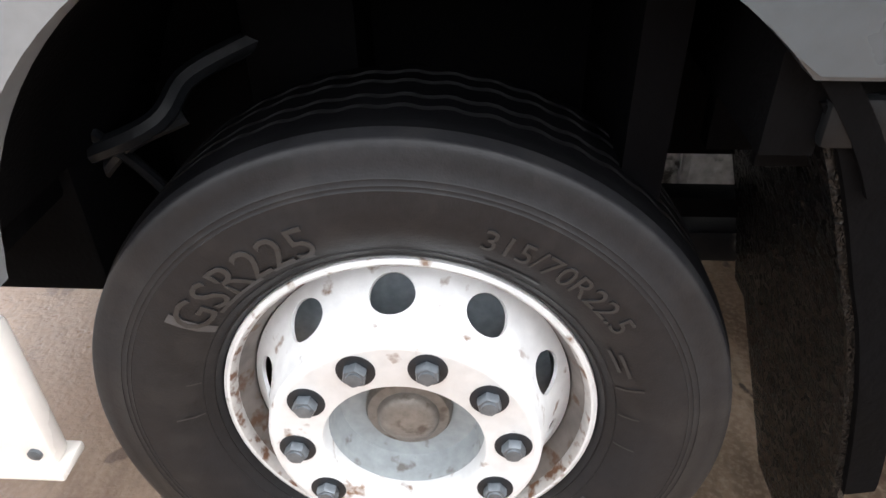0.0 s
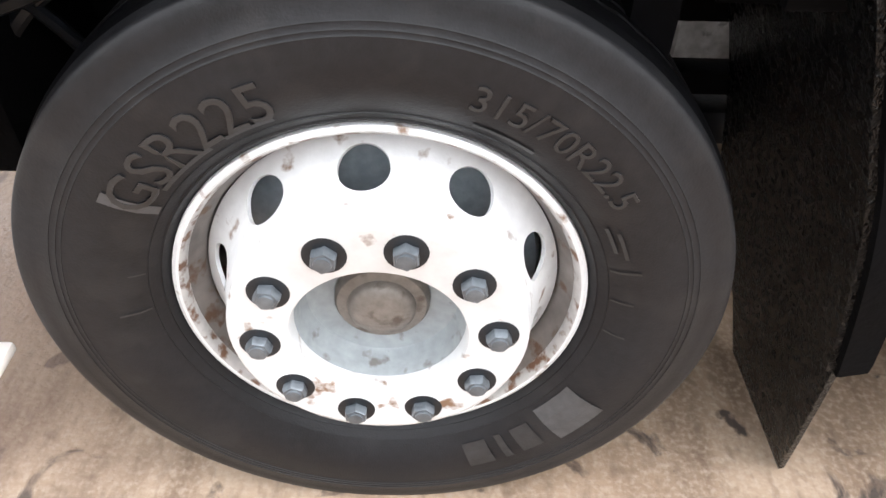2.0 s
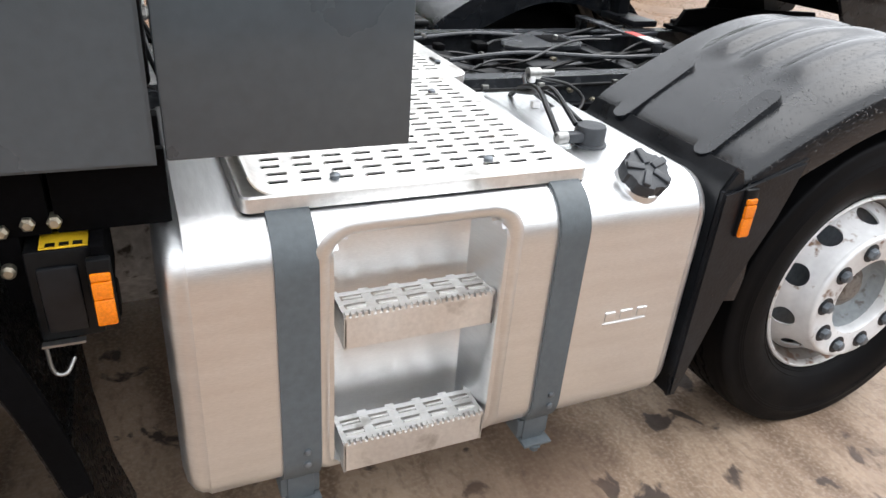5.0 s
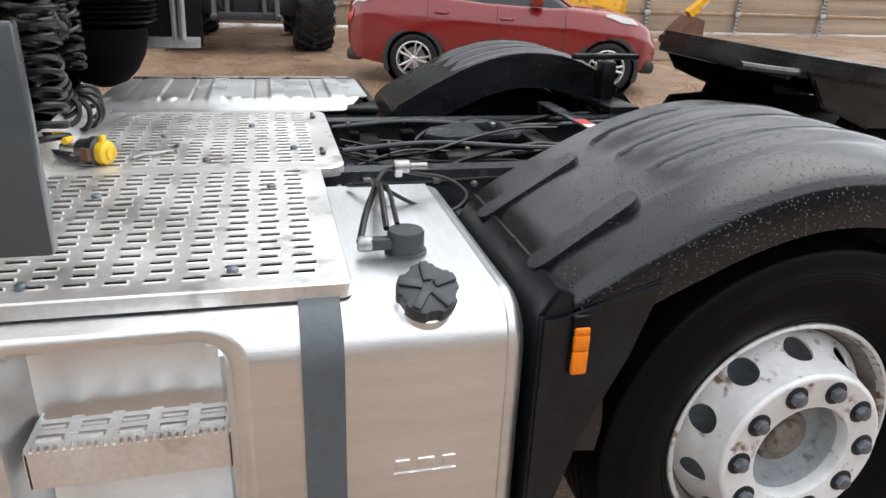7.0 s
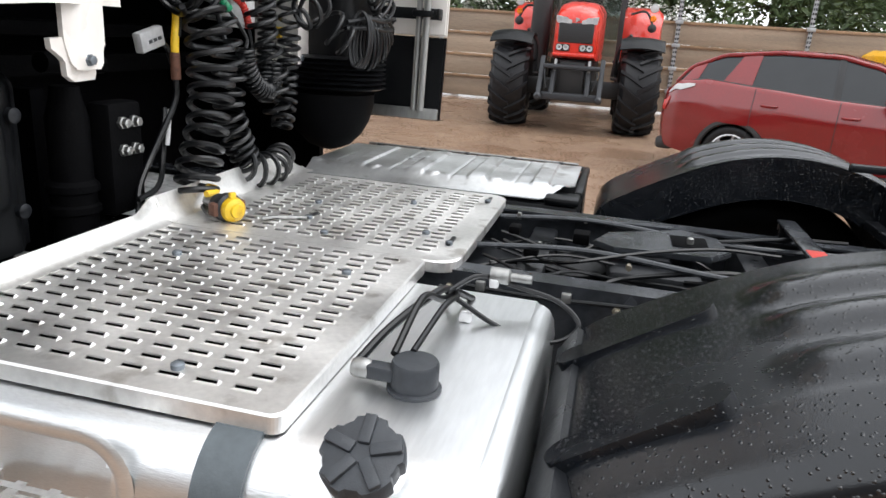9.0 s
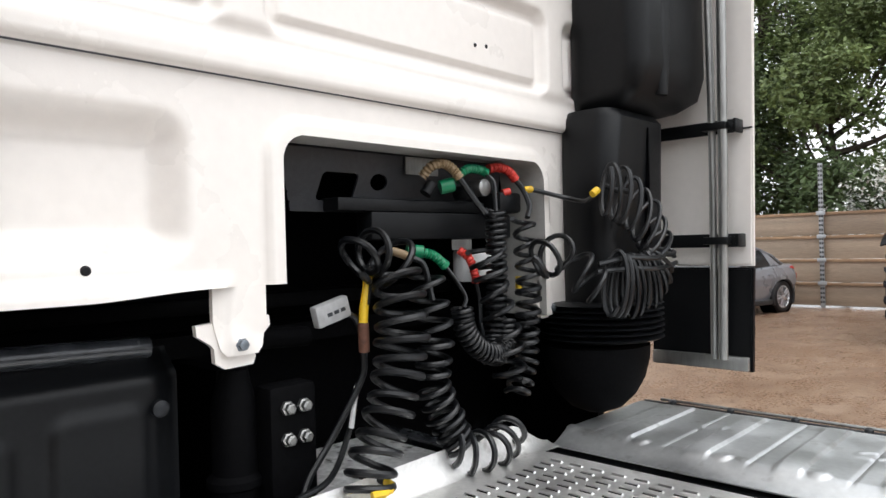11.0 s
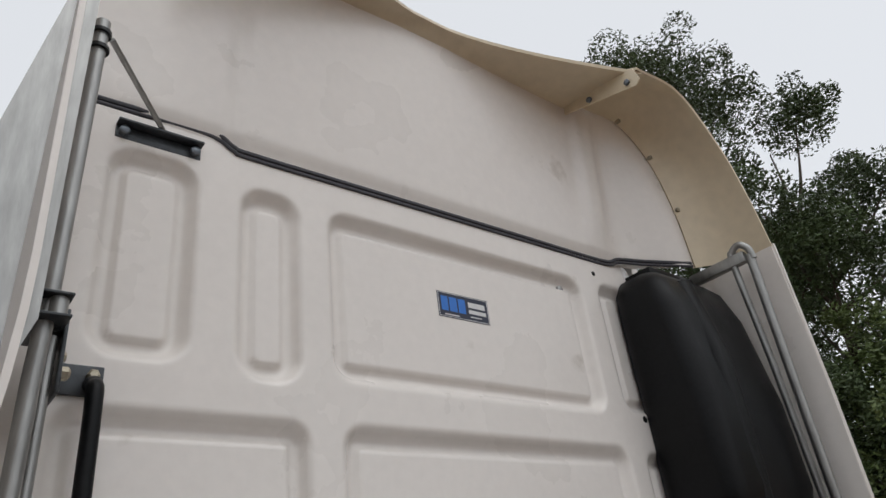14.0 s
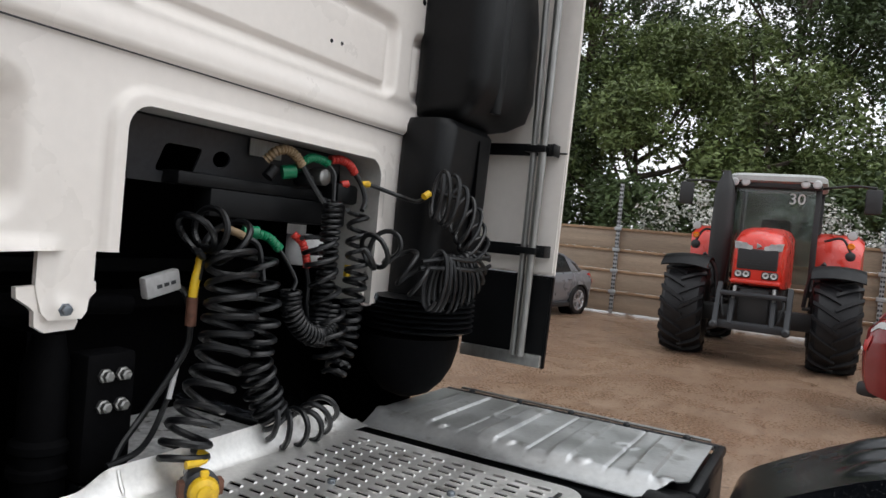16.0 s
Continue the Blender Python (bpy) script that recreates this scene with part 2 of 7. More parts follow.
def band(bm, line, y0, y1, thick, normal_out=True):
    """A bent sheet: a line of (x, z) pairs pushed along y, with thickness."""
    n = len(line)
    pts = [Vector((p[0], 0, p[1])) for p in line]
    quads = []
    for i, p in enumerate(pts):
        t = (pts[min(i + 1, n - 1)] - pts[max(i - 1, 0)]).normalized()
        nrm = Vector((t.z, 0, -t.x)) * (thick if normal_out else -thick)
        quads.append([bm.verts.new((p.x, y0, p.z)), bm.verts.new((p.x, y1, p.z)),
                      bm.verts.new((p.x + nrm.x, y1, p.z + nrm.z)), bm.verts.new((p.x + nrm.x, y0, p.z + nrm.z))])
    for a, b in zip(quads, quads[1:]):
        for k in range(4):
            bm.faces.new((a[k], a[(k + 1) % 4], b[(k + 1) % 4], b[k]))
    bm.faces.new(quads[0])
    bm.faces.new(quads[-1])
    return bm


def rounded(u, v, cu, cv, hu, hv, r):
    """Signed distance to a rounded rectangle; negative inside."""
    du, dv = abs(u - cu) - hu + r, abs(v - cv) - hv + r
    return math.hypot(max(du, 0), max(dv, 0)) + min(max(du, dv), 0) - r


def step01(a, b, v):
    t = min(max((v - a) / (b - a), 0.0), 1.0)
    return t * t * (3 - 2 * t)


def sheet(bm, us, vs, place, keep=None):
    """A surface over a grid of u and v. keep(u, v): a signed distance, negative where the sheet is cut away; the edge is drawn onto its zero line."""
    grid = {}
    cell = min(us[1] - us[0], vs[1] - vs[0])
    for i, u in enumerate(us):
        for j, v in enumerate(vs):
            if keep:
                d = keep(u, v)
                if abs(d) < 0.8 * cell:
                    e = 1e-4
                    gu, gv = (keep(u + e, v) - keep(u - e, v)) / (2 * e), (keep(u, v + e) - keep(u, v - e)) / (2 * e)
                    g = gu * gu + gv * gv
                    if g > 0.1:
                        grid[i, j] = (u - d * gu / g, v - d * gv / g, True)
                        continue
                grid[i, j] = (u, v, d > 0)
            else:
                grid[i, j] = (u, v, True)
    verts = {}
    for i in range(len(us) - 1):
        for j in range(len(vs) - 1):
            c = [(i, j), (i + 1, j), (i + 1, j + 1), (i, j + 1)]
            if keep and not all(grid[k][2] for k in c):
                continue
            if keep and keep(sum(grid[k][0] for k in c) / 4, sum(grid[k][1] for k in c) / 4) < 0:
                continue
            for k in c:
                if k not in verts:
                    verts[k] = bm.verts.new(place(grid[k][0], grid[k][1]))
            bm.faces.new([verts[k] for k in c])
    return bm


def span(a, b, n):
    return [a + (b - a) * i / n for i in range(n + 1)]


def thicken(bm, by):
    bmesh.ops.recalc_face_normals(bm, faces=bm.faces)
    bmesh.ops.solidify(bm, geom=list(bm.faces), thickness=by)
    return bm


def words(text, size, depth):
    """The built-in font's letters as (vertices, faces), centred, in x and z, facing -y."""
    cu = bpy.data.curves.new("letters", "FONT")
    cu.body, cu.size, cu.extrude, cu.align_x, cu.align_y = text, size, depth, "CENTER", "CENTER"
    cu.resolution_u = 3
    ob = bpy.data.objects.new("letters", cu)
    scene.collection.objects.link(ob)
    bpy.context.view_layer.update()
    me = bpy.data.meshes.new_from_object(ob.evaluated_get(bpy.context.evaluated_depsgraph_get()))
    verts, faces = [tuple(v.co) for v in me.vertices], [tuple(p.vertices) for p in me.polygons]
    bpy.data.objects.remove(ob)
    bpy.data.curves.remove(cu)
    bpy.data.meshes.remove(me)
    return verts, faces


def letters(bm, text, size, depth, place):
    verts, faces = words(text, size, depth)
    vs = [bm.verts.new(place(*v)) for v in verts]
    for f in faces:
        if len(set(f)) > 2:
            try:
                bm.faces.new([vs[i] for i in f])
            except ValueError:
                pass
    return bm


LETTER = material("lettering_rubber", (0.022, 0.022, 0.023), 0.45, vary=0.2, bump=0.1)
RETURN = material("grey_primer", (0.4, 0.39, 0.37), 0.5, vary=0.06, bump=0.05)
SEAL = material("seal_rubber", (0.05, 0.05, 0.06), 0.5, vary=0.15, bump=0.05)
RACK = material("dark_grey_casting", (0.022, 0.024, 0.028), 0.45, vary=0.15, bump=0.15)
RUSTY = material("rusty_metal", (0.12, 0.05, 0.03), 0.7, vary=0.3, bump=0.3)

PALE_RUBBER = material("pale_rubber", (0.06, 0.06, 0.062), 0.5, vary=0.2, bump=0.1)
RAIL = material("wet_rail_black", (0.03, 0.033, 0.038), 0.24, spec=0.5, vary=0.3, grain=40, stain=7, bump=0.1, bump_scale=120)
# tyre rubber darkened in its colour for shade under arches and mudguards
SHADED_RUBBER = material("shaded_black_rubber", (0.002, 0.002, 0.0025), 0.55, spec=0.1, vary=0.2, grain=70, stain=6, bump=0.12, bump_scale=300)
SHIELD = material("dull_pressed_aluminium", (0.6, 0.61, 0.61), 0.4, metal=0.9, vary=0.06, grain=50, stain=5, bump=0.08, dark=(0.4, 0.4, 0.39), stain_amount=0.1)
DRUM = material("brake_drum_grey", (0.24, 0.27, 0.295), 0.45, metal=0.3, vary=0.15, bump=0.1)

# ---- ground ----
def ground_material():
    m = bpy.data.materials.new("wet_stained_concrete")
    m.use_nodes = True
    n, l = m.node_tree.nodes, m.node_tree.links
    b = n["Principled BSDF"]
    tc = n.new("ShaderNodeTexCoord")

    def tex(scale, detail=6.0, stretch=(1, 1, 1), rot=0.0, distortion=0.0):
        mp = n.new("ShaderNodeMapping")
        mp.inputs["Scale"].default_value = stretch
        mp.inputs["Rotation"].default_value = (0, 0, rot)
        l.new(tc.outputs["Object"], mp.inputs["Vector"])
        t = n.new("ShaderNodeTexNoise")
        t.inputs["Scale"].default_value, t.inputs["Detail"].default_value, t.inputs["Distortion"].default_value = scale, detail, distortion
        l.new(mp.outputs["Vector"], t.inputs["Vector"])
        return t.outputs["Fac"]

    def rng(v, a, b_, c=0.0, d=1.0):
        r = n.new("ShaderNodeMapRange")
        for k, x in zip(("From Min", "From Max", "To Min", "To Max"), (a, b_, c, d)):
            r.inputs[k].default_value = x
        l.new(v, r.inputs["Value"])
        return r.outputs["Result"]

    def mix(f, a, c):
        x = n.new("ShaderNodeMix")
        x.data_type = "RGBA"
        l.new(f, x.inputs[0])
        for k, v in ((6, a), (7, c)):
            if isinstance(v, tuple):
                x.inputs[k].default_value = (*v, 1)
            else:
                l.new(v, x.inputs[k])
        return x.outputs[2]

    colour = mix(rng(tex(1.1, 8), 0.35, 0.65), (0.26, 0.182, 0.122), (0.385, 0.287, 0.208))
    colour = mix(rng(tex(6, 9, (1, 0.3, 1), 0.25), 0.45, 0.62), colour, (0.16, 0.105, 0.068))
    colour = mix(rng(tex(75, 10), 0.45, 0.7, 0, 0.55), colour, (0.43, 0.345, 0.27))
    colour = mix(rng(tex(40, 10, (1, 0.5, 1), 0.25), 0.5, 0.7, 0, 0.6), colour, (0.14, 0.095, 0.065))
    spots = rng(tex(7.5, 9, (1, 0.85, 1), 0.3, distortion=0.5), 0.605, 0.65)
    colour = mix(spots, colour, (0.05, 0.036, 0.029))
    patch = rng(tex(0.9, 8, distortion=0.5), 0.53, 0.63)
    colour = mix(rng(patch, 0, 1, 0, 0.6), colour, (0.12, 0.075, 0.05))
    # wet beyond the lorry; the colour is also darkened by y to lower brightness
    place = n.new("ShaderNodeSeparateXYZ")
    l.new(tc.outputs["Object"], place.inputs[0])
    wet_far_tone = n.new("ShaderNodeMath")
    wet_far_tone.operation = "MAXIMUM"
    l.new(rng(tex(0.35, 6, distortion=0.4), 0.44, 0.6), wet_far_tone.inputs[0])
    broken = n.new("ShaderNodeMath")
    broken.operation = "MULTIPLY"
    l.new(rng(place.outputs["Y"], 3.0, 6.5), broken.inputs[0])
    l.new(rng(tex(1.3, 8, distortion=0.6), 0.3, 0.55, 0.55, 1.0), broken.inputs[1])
    l.new(broken.outputs[0], wet_far_tone.inputs[1])
    wet = wet_far_tone.outputs[0]
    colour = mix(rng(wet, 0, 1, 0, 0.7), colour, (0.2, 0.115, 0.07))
    l.new(colour, b.inputs["Base Color"])
    rough = n.new("ShaderNodeMath")
    rough.operation = "SUBTRACT"
    l.new(rng(tex(30, 4), 0.3, 0.7, 0.5, 0.75), rough.inputs[0])
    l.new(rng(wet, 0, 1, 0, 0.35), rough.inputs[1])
    l.new(rough.outputs[0], b.inputs["Roughness"])
    bp = n.new("ShaderNodeBump")
    bp.inputs["Strength"].default_value, bp.inputs["Distance"].default_value = 0.5, 0.006
    l.new(tex(60, 8), bp.inputs["Height"])
    l.new(bp.outputs["Normal"], b.inputs["Normal"])
    return m


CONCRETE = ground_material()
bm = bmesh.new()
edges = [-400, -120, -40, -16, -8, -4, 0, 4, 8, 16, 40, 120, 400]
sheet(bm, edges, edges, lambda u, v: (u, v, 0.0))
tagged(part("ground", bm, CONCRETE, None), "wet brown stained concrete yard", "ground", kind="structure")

# plain wall added out of view to cut low sky light on the near side
bm = boxes((-30, 30, -9.3, -9.0, 0, 4.2), bevel=0.02)
WALLB = material("plain_wall_render", (0.2, 0.185, 0.17), 0.8, vary=0.15, grain=8, stain=0.6, bump=0.3, bump_scale=30)
tagged(part("wall_south", bm, WALLB, None), "plain grey brown wall added out of view to block low sky light", "wall", kind="structure")

# ---- the truck ----
truck = thing("tractor_unit", "white and grey articulated lorry tractor unit parked on concrete", "truck")


# -- wheels --
def wheel(cx, cy, phase, camber, lettered, rubber, turn=0):
    m = pose(cx, cy, 0.49, camber, 0, turn)

    def put(r, a, h):
        """Radius, degrees clockwise from the top as seen from outside, and depth."""
        return m @ Vector((r * math.sin(radians(a)), h, r * math.cos(radians(a))))

    bm = bmesh.new()
    # rim lip
    lathe(bm, [(0.302, 0.112), (0.3035, 0.1), (0.301, 0.0885), (0.295, 0.085), (0.2915, 0.0868)], m.translation, 96, m=m.to_3x3())
    rim = part("wheel", bm, RIM, truck, "silver painted steel wheel with chipped paint")
    bm = bmesh.new()
    lathe(bm, [(0.2915, 0.0868), (0.289, 0.089), (0.2845, 0.098), (0.2835, 0.106)], m.translation, 96, m=m.to_3x3())
    part("rim_edge", bm, LIP, rim, "chipped rusting rim edge")
    bm = bmesh.new()
    lathe(bm, [(0.2835, 0.106), (0.277, 0.118), (0.268, 0.135), (0.264, 0.2), (0.25, 0.235), (0.25, 0.33)], m.translation, 96, m=m.to_3x3())
    part("rim_barrel", bm, RIM_IN, rim, "grimy rusting rim barrel")
    # bowl of the disc with its round hand holes
    prof = [(0.0, 0.212, 0.03), (0.018, 0.2165, 0.045), (0.04, 0.222, 0.066), (0.065, 0.23, 0.09), (0.085, 0.239, 0.109), (0.105, 0.2505, 0.127), (0.125, 0.264, 0.143)]

    def bowl(s):
        for (s0, r0, h0), (s1, r1, h1) in zip(prof, prof[1:]):
            if s <= s1 + 1e-9:
                f = (s - s0) / (s1 - s0)
                return r0 + (r1 - r0) * f, h0 + (h1 - h0) * f
        return prof[-1][1:]

    def holes(u, v):
        a = (u / 0.23 - radians(phase + 18)) % (math.tau / 10)
        a = min(a, math.tau / 10 - a) * 0.23
        return math.hypot(a, v - 0.072) - 0.034

    bm = bmesh.new()
    circ = math.tau * 0.23
    sheet(bm, span(0, circ, 240), span(0, 0.125, 20), lambda u, v: put(bowl(v)[0], math.degrees(u / 0.23), bowl(v)[1]), holes)
    bmesh.ops.remove_doubles(bm, verts=bm.verts, dist=1e-5)
    thicken(bm, 0.006)
    part("disc_bowl", bm, RIM, rim)
    # bolting face
    bm = bmesh.new()
    lathe(bm, [(0.212, 0.03), (0.2115, 0.023), (0.207, 0.0165), (0.2, 0.0145), (0.196, 0.016), (0.13, 0.016), (0.1265, 0.0175), (0.1245, 0.022), (0.1235, 0.05)], m.translation, 96, m=m.to_3x3())
    part("bolting_face", bm, RIM, rim)
    bm = bmesh.new()
    lathe(bm, [(0.1235, 0.05), (0.121, 0.058), (0.12, 0.085), (0.113, 0.097), (0.072, 0.104), (0.0715, 0.1)], m.translation, 64, m=m.to_3x3())
    part("hub", bm, HUB, rim, "grey painted hub recess")
    bm = bmesh.new()
    disc(bm, [(0.0715, 0.112), (0.0705, 0.09), (0.066, 0.083), (0.051, 0.081), (0.0495, 0.073), (0.043, 0.066), (0.026, 0.061), (0.004, 0.06)], m.translation, 48, m=m.to_3x3())
    part("grease_cap", bm, RUST, rim, "dirty metal grease cap")
    bm = bmesh.new()
    disc(bm, [(0.2, 0.16), (0.235, 0.17), (0.245, 0.2), (0.247, 0.34)], m.translation, 48, m=m.to_3x3())
    part("brake_drum", bm, DRUM, rim, "dull grey brake drum")
    # wheel nuts
    for i in range(10):
        a = phase + 36 * i
        c = put(0.1675, a, 0)
        turn = m.to_3x3() @ Euler((0, radians(a + i * 13), 0)).to_matrix()
        bm = bmesh.new()
        disc(bm, [(0.0185, 0.0135), (0.0185, 0.003), (0.0165, -0.001), (0.0135, -0.0015)], c, 6, m=turn)
        disc(bm, [(0.0125, 0.0), (0.0115, -0.0045), (0.006, -0.0055)], c, 16, m=turn)
        nut = part("wheel_nut", bm, NUT, rim, smooth=True, angle=30)
        # flat dark ring that stands for the shaded recess round the nut
        bm = disc(bmesh.new(), [(0.029, 0.0155), (0.0287, 0.0146), (0.0255, 0.0142), (0.02, 0.0141)], c, 24, m=turn)
        part("washer", bm, NUT_RECESS, nut)
    # tyre
    seg = 216
    side = [(0.2965, 0.115), (0.3, 0.098), (0.308, 0.086), (0.312, 0.081), (0.3145, 0.082), (0.325, 0.072), (0.327, 0.0705), (0.3285, 0.0715), (0.345, 0.06), (0.37, 0.0505), (0.395, 0.0465), (0.418, 0.047),
            (0.43, 0.047), (0.4305, 0.0462), (0.432, 0.0475), (0.437, 0.0475), (0.4375, 0.0467), (0.439, 0.048), (0.446, 0.0485), (0.4465, 0.0477), (0.448, 0.049),
            (0.47, 0.0515), (0.485, 0.0545), (0.4925, 0.0575), (0.4955, 0.0605), (0.4965, 0.066), (0.5, 0.085), (0.503, 0.094)]
    rows = [(r, h, 0.0) for r, h in side] + [(0.5045, 0.1, 0.0)]
    for g in (0.135, 0.173, 0.227, 0.265):
        rows += [(0.5065, g - 0.0065, 0.004), (0.495, g - 0.004, 0.004), (0.495, g + 0.004, 0.004), (0.5065, g + 0.0065, 0.004)]
    rows += [(0.5045, 0.3, 0.0), (0.49, 0.32, 0.0), (0.45, 0.345, 0.0), (0.4, 0.354, 0.0), (0.33, 0.335, 0.0), (0.2965, 0.29, 0.0)]
    def turned(some):
        bm = bmesh.new()
        rings = [[bm.verts.new(put(r, 360 * k / seg, h + z * (1 if k % 4 < 2 else -1))) for k in range(seg)] for r, h, z in some]
        for a, b in zip(rings, rings[1:]):
            for k in range(seg):
                bm.faces.new((a[k], a[(k + 1) % seg], b[(k + 1) % seg], b[k]))
        return bm

    cut = len(side) - 1
    tyre = part("tyre", turned(rows[:cut]), rubber, rim, "worn black truck tyre with raised sidewall lettering", angle=50)
    # the tread takes the darker rubber to paint in the arch shade
    part("tread", turned(rows[cut - 1:]), SHADED_RUBBER, rim, "black grooved tyre tread", angle=50)

    def on_side(centre, radius):
        def place(x, y, z):
            a = centre + math.degrees(x / radius)
            r = radius + y
            for (r0, h0), (r1, h1) in zip(side, side[1:]):
                if r0 <= r <= r1:
                    h = h0 + (h1 - h0) * (r - r0) / (r1 - r0)
                    break
            else:
                h = 0.05
            return put(r, a, h - 0.0008 - max(z, 0) )
        return place

    if lettered:
        bm = bmesh.new()
        letters(bm, "GSR225", 0.08, 0.002, on_side(-37.5, 0.366))
        part("raised_model_lettering", bm, LETTER, rim, "raised rubber lettering", smooth=False)
        bm = bmesh.new()
        letters(bm, "315/70R22.5", 0.05, 0.0018, on_side(36.5, 0.378))
        part("raised_size_lettering", bm, LETTER, rim, "raised rubber size lettering", smooth=False)
        # plain bars for the maker's mark and the small print
        def bar(a0, a1, r0, r1, k=10):
            bm = bmesh.new()
            f = on_side(0, 0.38)
            us, vs = span(radians(a0) * 0.38, radians(a1) * 0.38, k), span(r0 - 0.38, r1 - 0.38, 3)
            sheet(bm, us, vs, lambda u, v: f(u, v, 0.0018))
            return bm
        part("maker_mark", bar(119, 133, 0.335, 0.405), PALE_RUBBER, rim, "raised block on the sidewall", smooth=False)
        part("scuffed_block", bar(-58, -55.5, 0.33, 0.4, 4), PALE_RUBBER, rim, smooth=False)
        for a0, a1, r0, r1 in ((137, 143, 0.345, 0.395), (146, 148, 0.345, 0.395), (151, 158, 0.345, 0.395), (-30, -19, 0.338, 0.344), (-50, -34, 0.336, 0.342),
                               (20, 34, 0.338, 0.343), (62, 70, 0.352, 0.357), (60, 68, 0.34, 0.345), (74, 74.6, 0.33, 0.37), (84, 84.5, 0.33, 0.36), (-78, -77.6, 0.33, 0.35), (-90, -89.5, 0.33, 0.37), (95, 95.5, 0.33, 0.36)):
            part("raised_mark", bar(a0, a1, r0, r1, 6), LETTER, rim, smooth=False)
    return rim



wheel(0.0, 0.0, -22, -1.5, True, RUBBER)
# second axle tyres carry the mudguard shade in their rubber colour
wheel(2.848, -0.004, -18.4, -1.0, False, SHADED_RUBBER)
wheel(2.848, 2.55, 5, -1.0, False, SHADED_RUBBER, 180)
wheel(0.0, 2.55, 12, -1.5, False, RUBBER, 180)

# -- engine block under the cab, added unseen to stop light from the far side --
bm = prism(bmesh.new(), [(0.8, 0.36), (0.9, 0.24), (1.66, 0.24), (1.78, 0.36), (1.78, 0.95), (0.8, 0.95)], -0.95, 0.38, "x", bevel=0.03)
part("engine_sump", bm, LINER, truck, "unseen black engine block added under the cab to stop light", angle=40)

# cast gearbox behind the engine, dirty grey, with flanges and ribs
CAST = material("dirty_cast_alloy", (0.6, 0.6, 0.6), 0.5, metal=0.1, vary=0.25, grain=40, stain=9, bump=0.4, bump_scale=60, dark=(0.06, 0.055, 0.05), stain_amount=0.1)
bm = prism(bmesh.new(), [(0.84, 0.42), (0.95, 0.27), (1.62, 0.27), (1.74, 0.42), (1.74, 0.82), (1.6, 0.92), (0.98, 0.92), (0.84, 0.82)], 0.38, 1.5, "x", bevel=0.03)
gearbox = part("gearbox", bm, CAST, truck, "dirty grey cast gearbox housing")
for x in (0.4, 0.58, 0.74, 0.93, 1.12):
    bm = prism(bmesh.new(), [(0.815, 0.4), (0.93, 0.25), (0.95, 0.27), (0.845, 0.42), (0.845, 0.82), (0.97, 0.92), (0.96, 0.94), (0.815, 0.83)], x, x + 0.022, "x", bevel=0.004)
    part("casting_rib", bm, CAST, gearbox)
    for z in (0.48, 0.62, 0.76):
        part("flange_bolt", disc(bmesh.new(), [(0.014, 0.82), (0.014, 0.805), (0.008, 0.8)], (x + 0.03, 0, z), 6), STEEL, gearbox)

# -- axle, springs and dark parts behind the front wheel --
bm = bmesh.new()
box(bm, -0.06, 0.06, 0.36, 2.2, 0.4, 0.52, 0.02)
box(bm, -0.75, 0.8, 0.62, 0.72, 0.42, 0.5, 0.01)
box(bm, -0.09, 0.09, 0.55, 0.75, 0.5, 0.62, 0.01)
part("front_axle", bm, CHASSIS, truck)
parts("suspension_link", [(0.1, 0.8, 0.6, 0.67, 0.545, 0.6), (-0.3, -0.1, 0.45, 0.7, 0.85, 1.05)], LINER, truck, 0.015)
for pts, r in (([(-0.7, 0.3, 0.78), (-0.45, 0.35, 0.86), (-0.38, 0.42, 0.93), (-0.2, 0.5, 1.0)], 0.02), ([(-0.6, 0.35, 0.72), (-0.5, 0.36, 0.82), (-0.4, 0.4, 0.86)], 0.014), ([(-0.55, 0.3, 0.9), (-0.5, 0.36, 0.8), (-0.46, 0.4, 0.7)], 0.012)):
    part("brake_hose", tube(bmesh.new(), smooth_line(pts), r), CHASSIS, truck)

# -- side of the cab --
def arch(r, a0, a1, n, cx=0.012, cz=0.5):
    return [(cx + r * math.cos(radians(a0 + (a1 - a0) * i / n)), cz + r * math.sin(radians(a0 + (a1 - a0) * i / n))) for i in range(n + 1)]

lip = arch(0.57, 43, 172, 34, 0.025, 0.697)
LIGHTER_GREY = material("lighter_grey", (0.2, 0.21, 0.22), 0.35, vary=0.06, grain=40, stain=3, bump=0.03, coat=0.4)
bm = prism(bmesh.new(), [(0.925, 1.083), (0.925, 1.75)] + [(lip[19][0], 1.75)] + list(reversed(lip[:20])), 0.0, 0.05, bevel=0.006)
part("door_and_arch_panel", bm, GREY, truck, "dark grey painted lower cab side")
# the panel ahead of the wheel is a lighter grey than the door
bm = prism(bmesh.new(), [(lip[19][0] - 0.002, 1.75), (-0.95, 1.75), (-0.95, 0.79)] + [(min(x, lip[19][0] - 0.002), z) for x, z in reversed(lip[19:])], 0.0, 0.05, bevel=0.004)
part("front_arch_panel", bm, LIGHTER_GREY, truck, "light grey panel ahead of the wheel arch")
bm = boxes((0.94, 1.352, 0.016, 0.048, 1.083, 1.425), bevel=0.005)
part("side_skirt_panel", bm, GREY, truck, "dark grey side extension panel")
bm = prism(bmesh.new(), [(0.938, 1.432), (1.318, 1.432)] + [(1.318 + 0.047 * step01(1.5, 2.37, z), z) for z in span(1.52, 2.48, 10)] + [(1.345, 3.24), (0.938, 3.24)] + [(0.938, z) for z in span(2.48, 1.52, 10)], 0.0, 0.012, bevel=0.003)
for v in bm.verts:
    v.co.y += 0.083 * step01(1.52, 2.48, v.co.z)
part("side_deflector", bm, WHITE, truck, "white near side cab deflector")
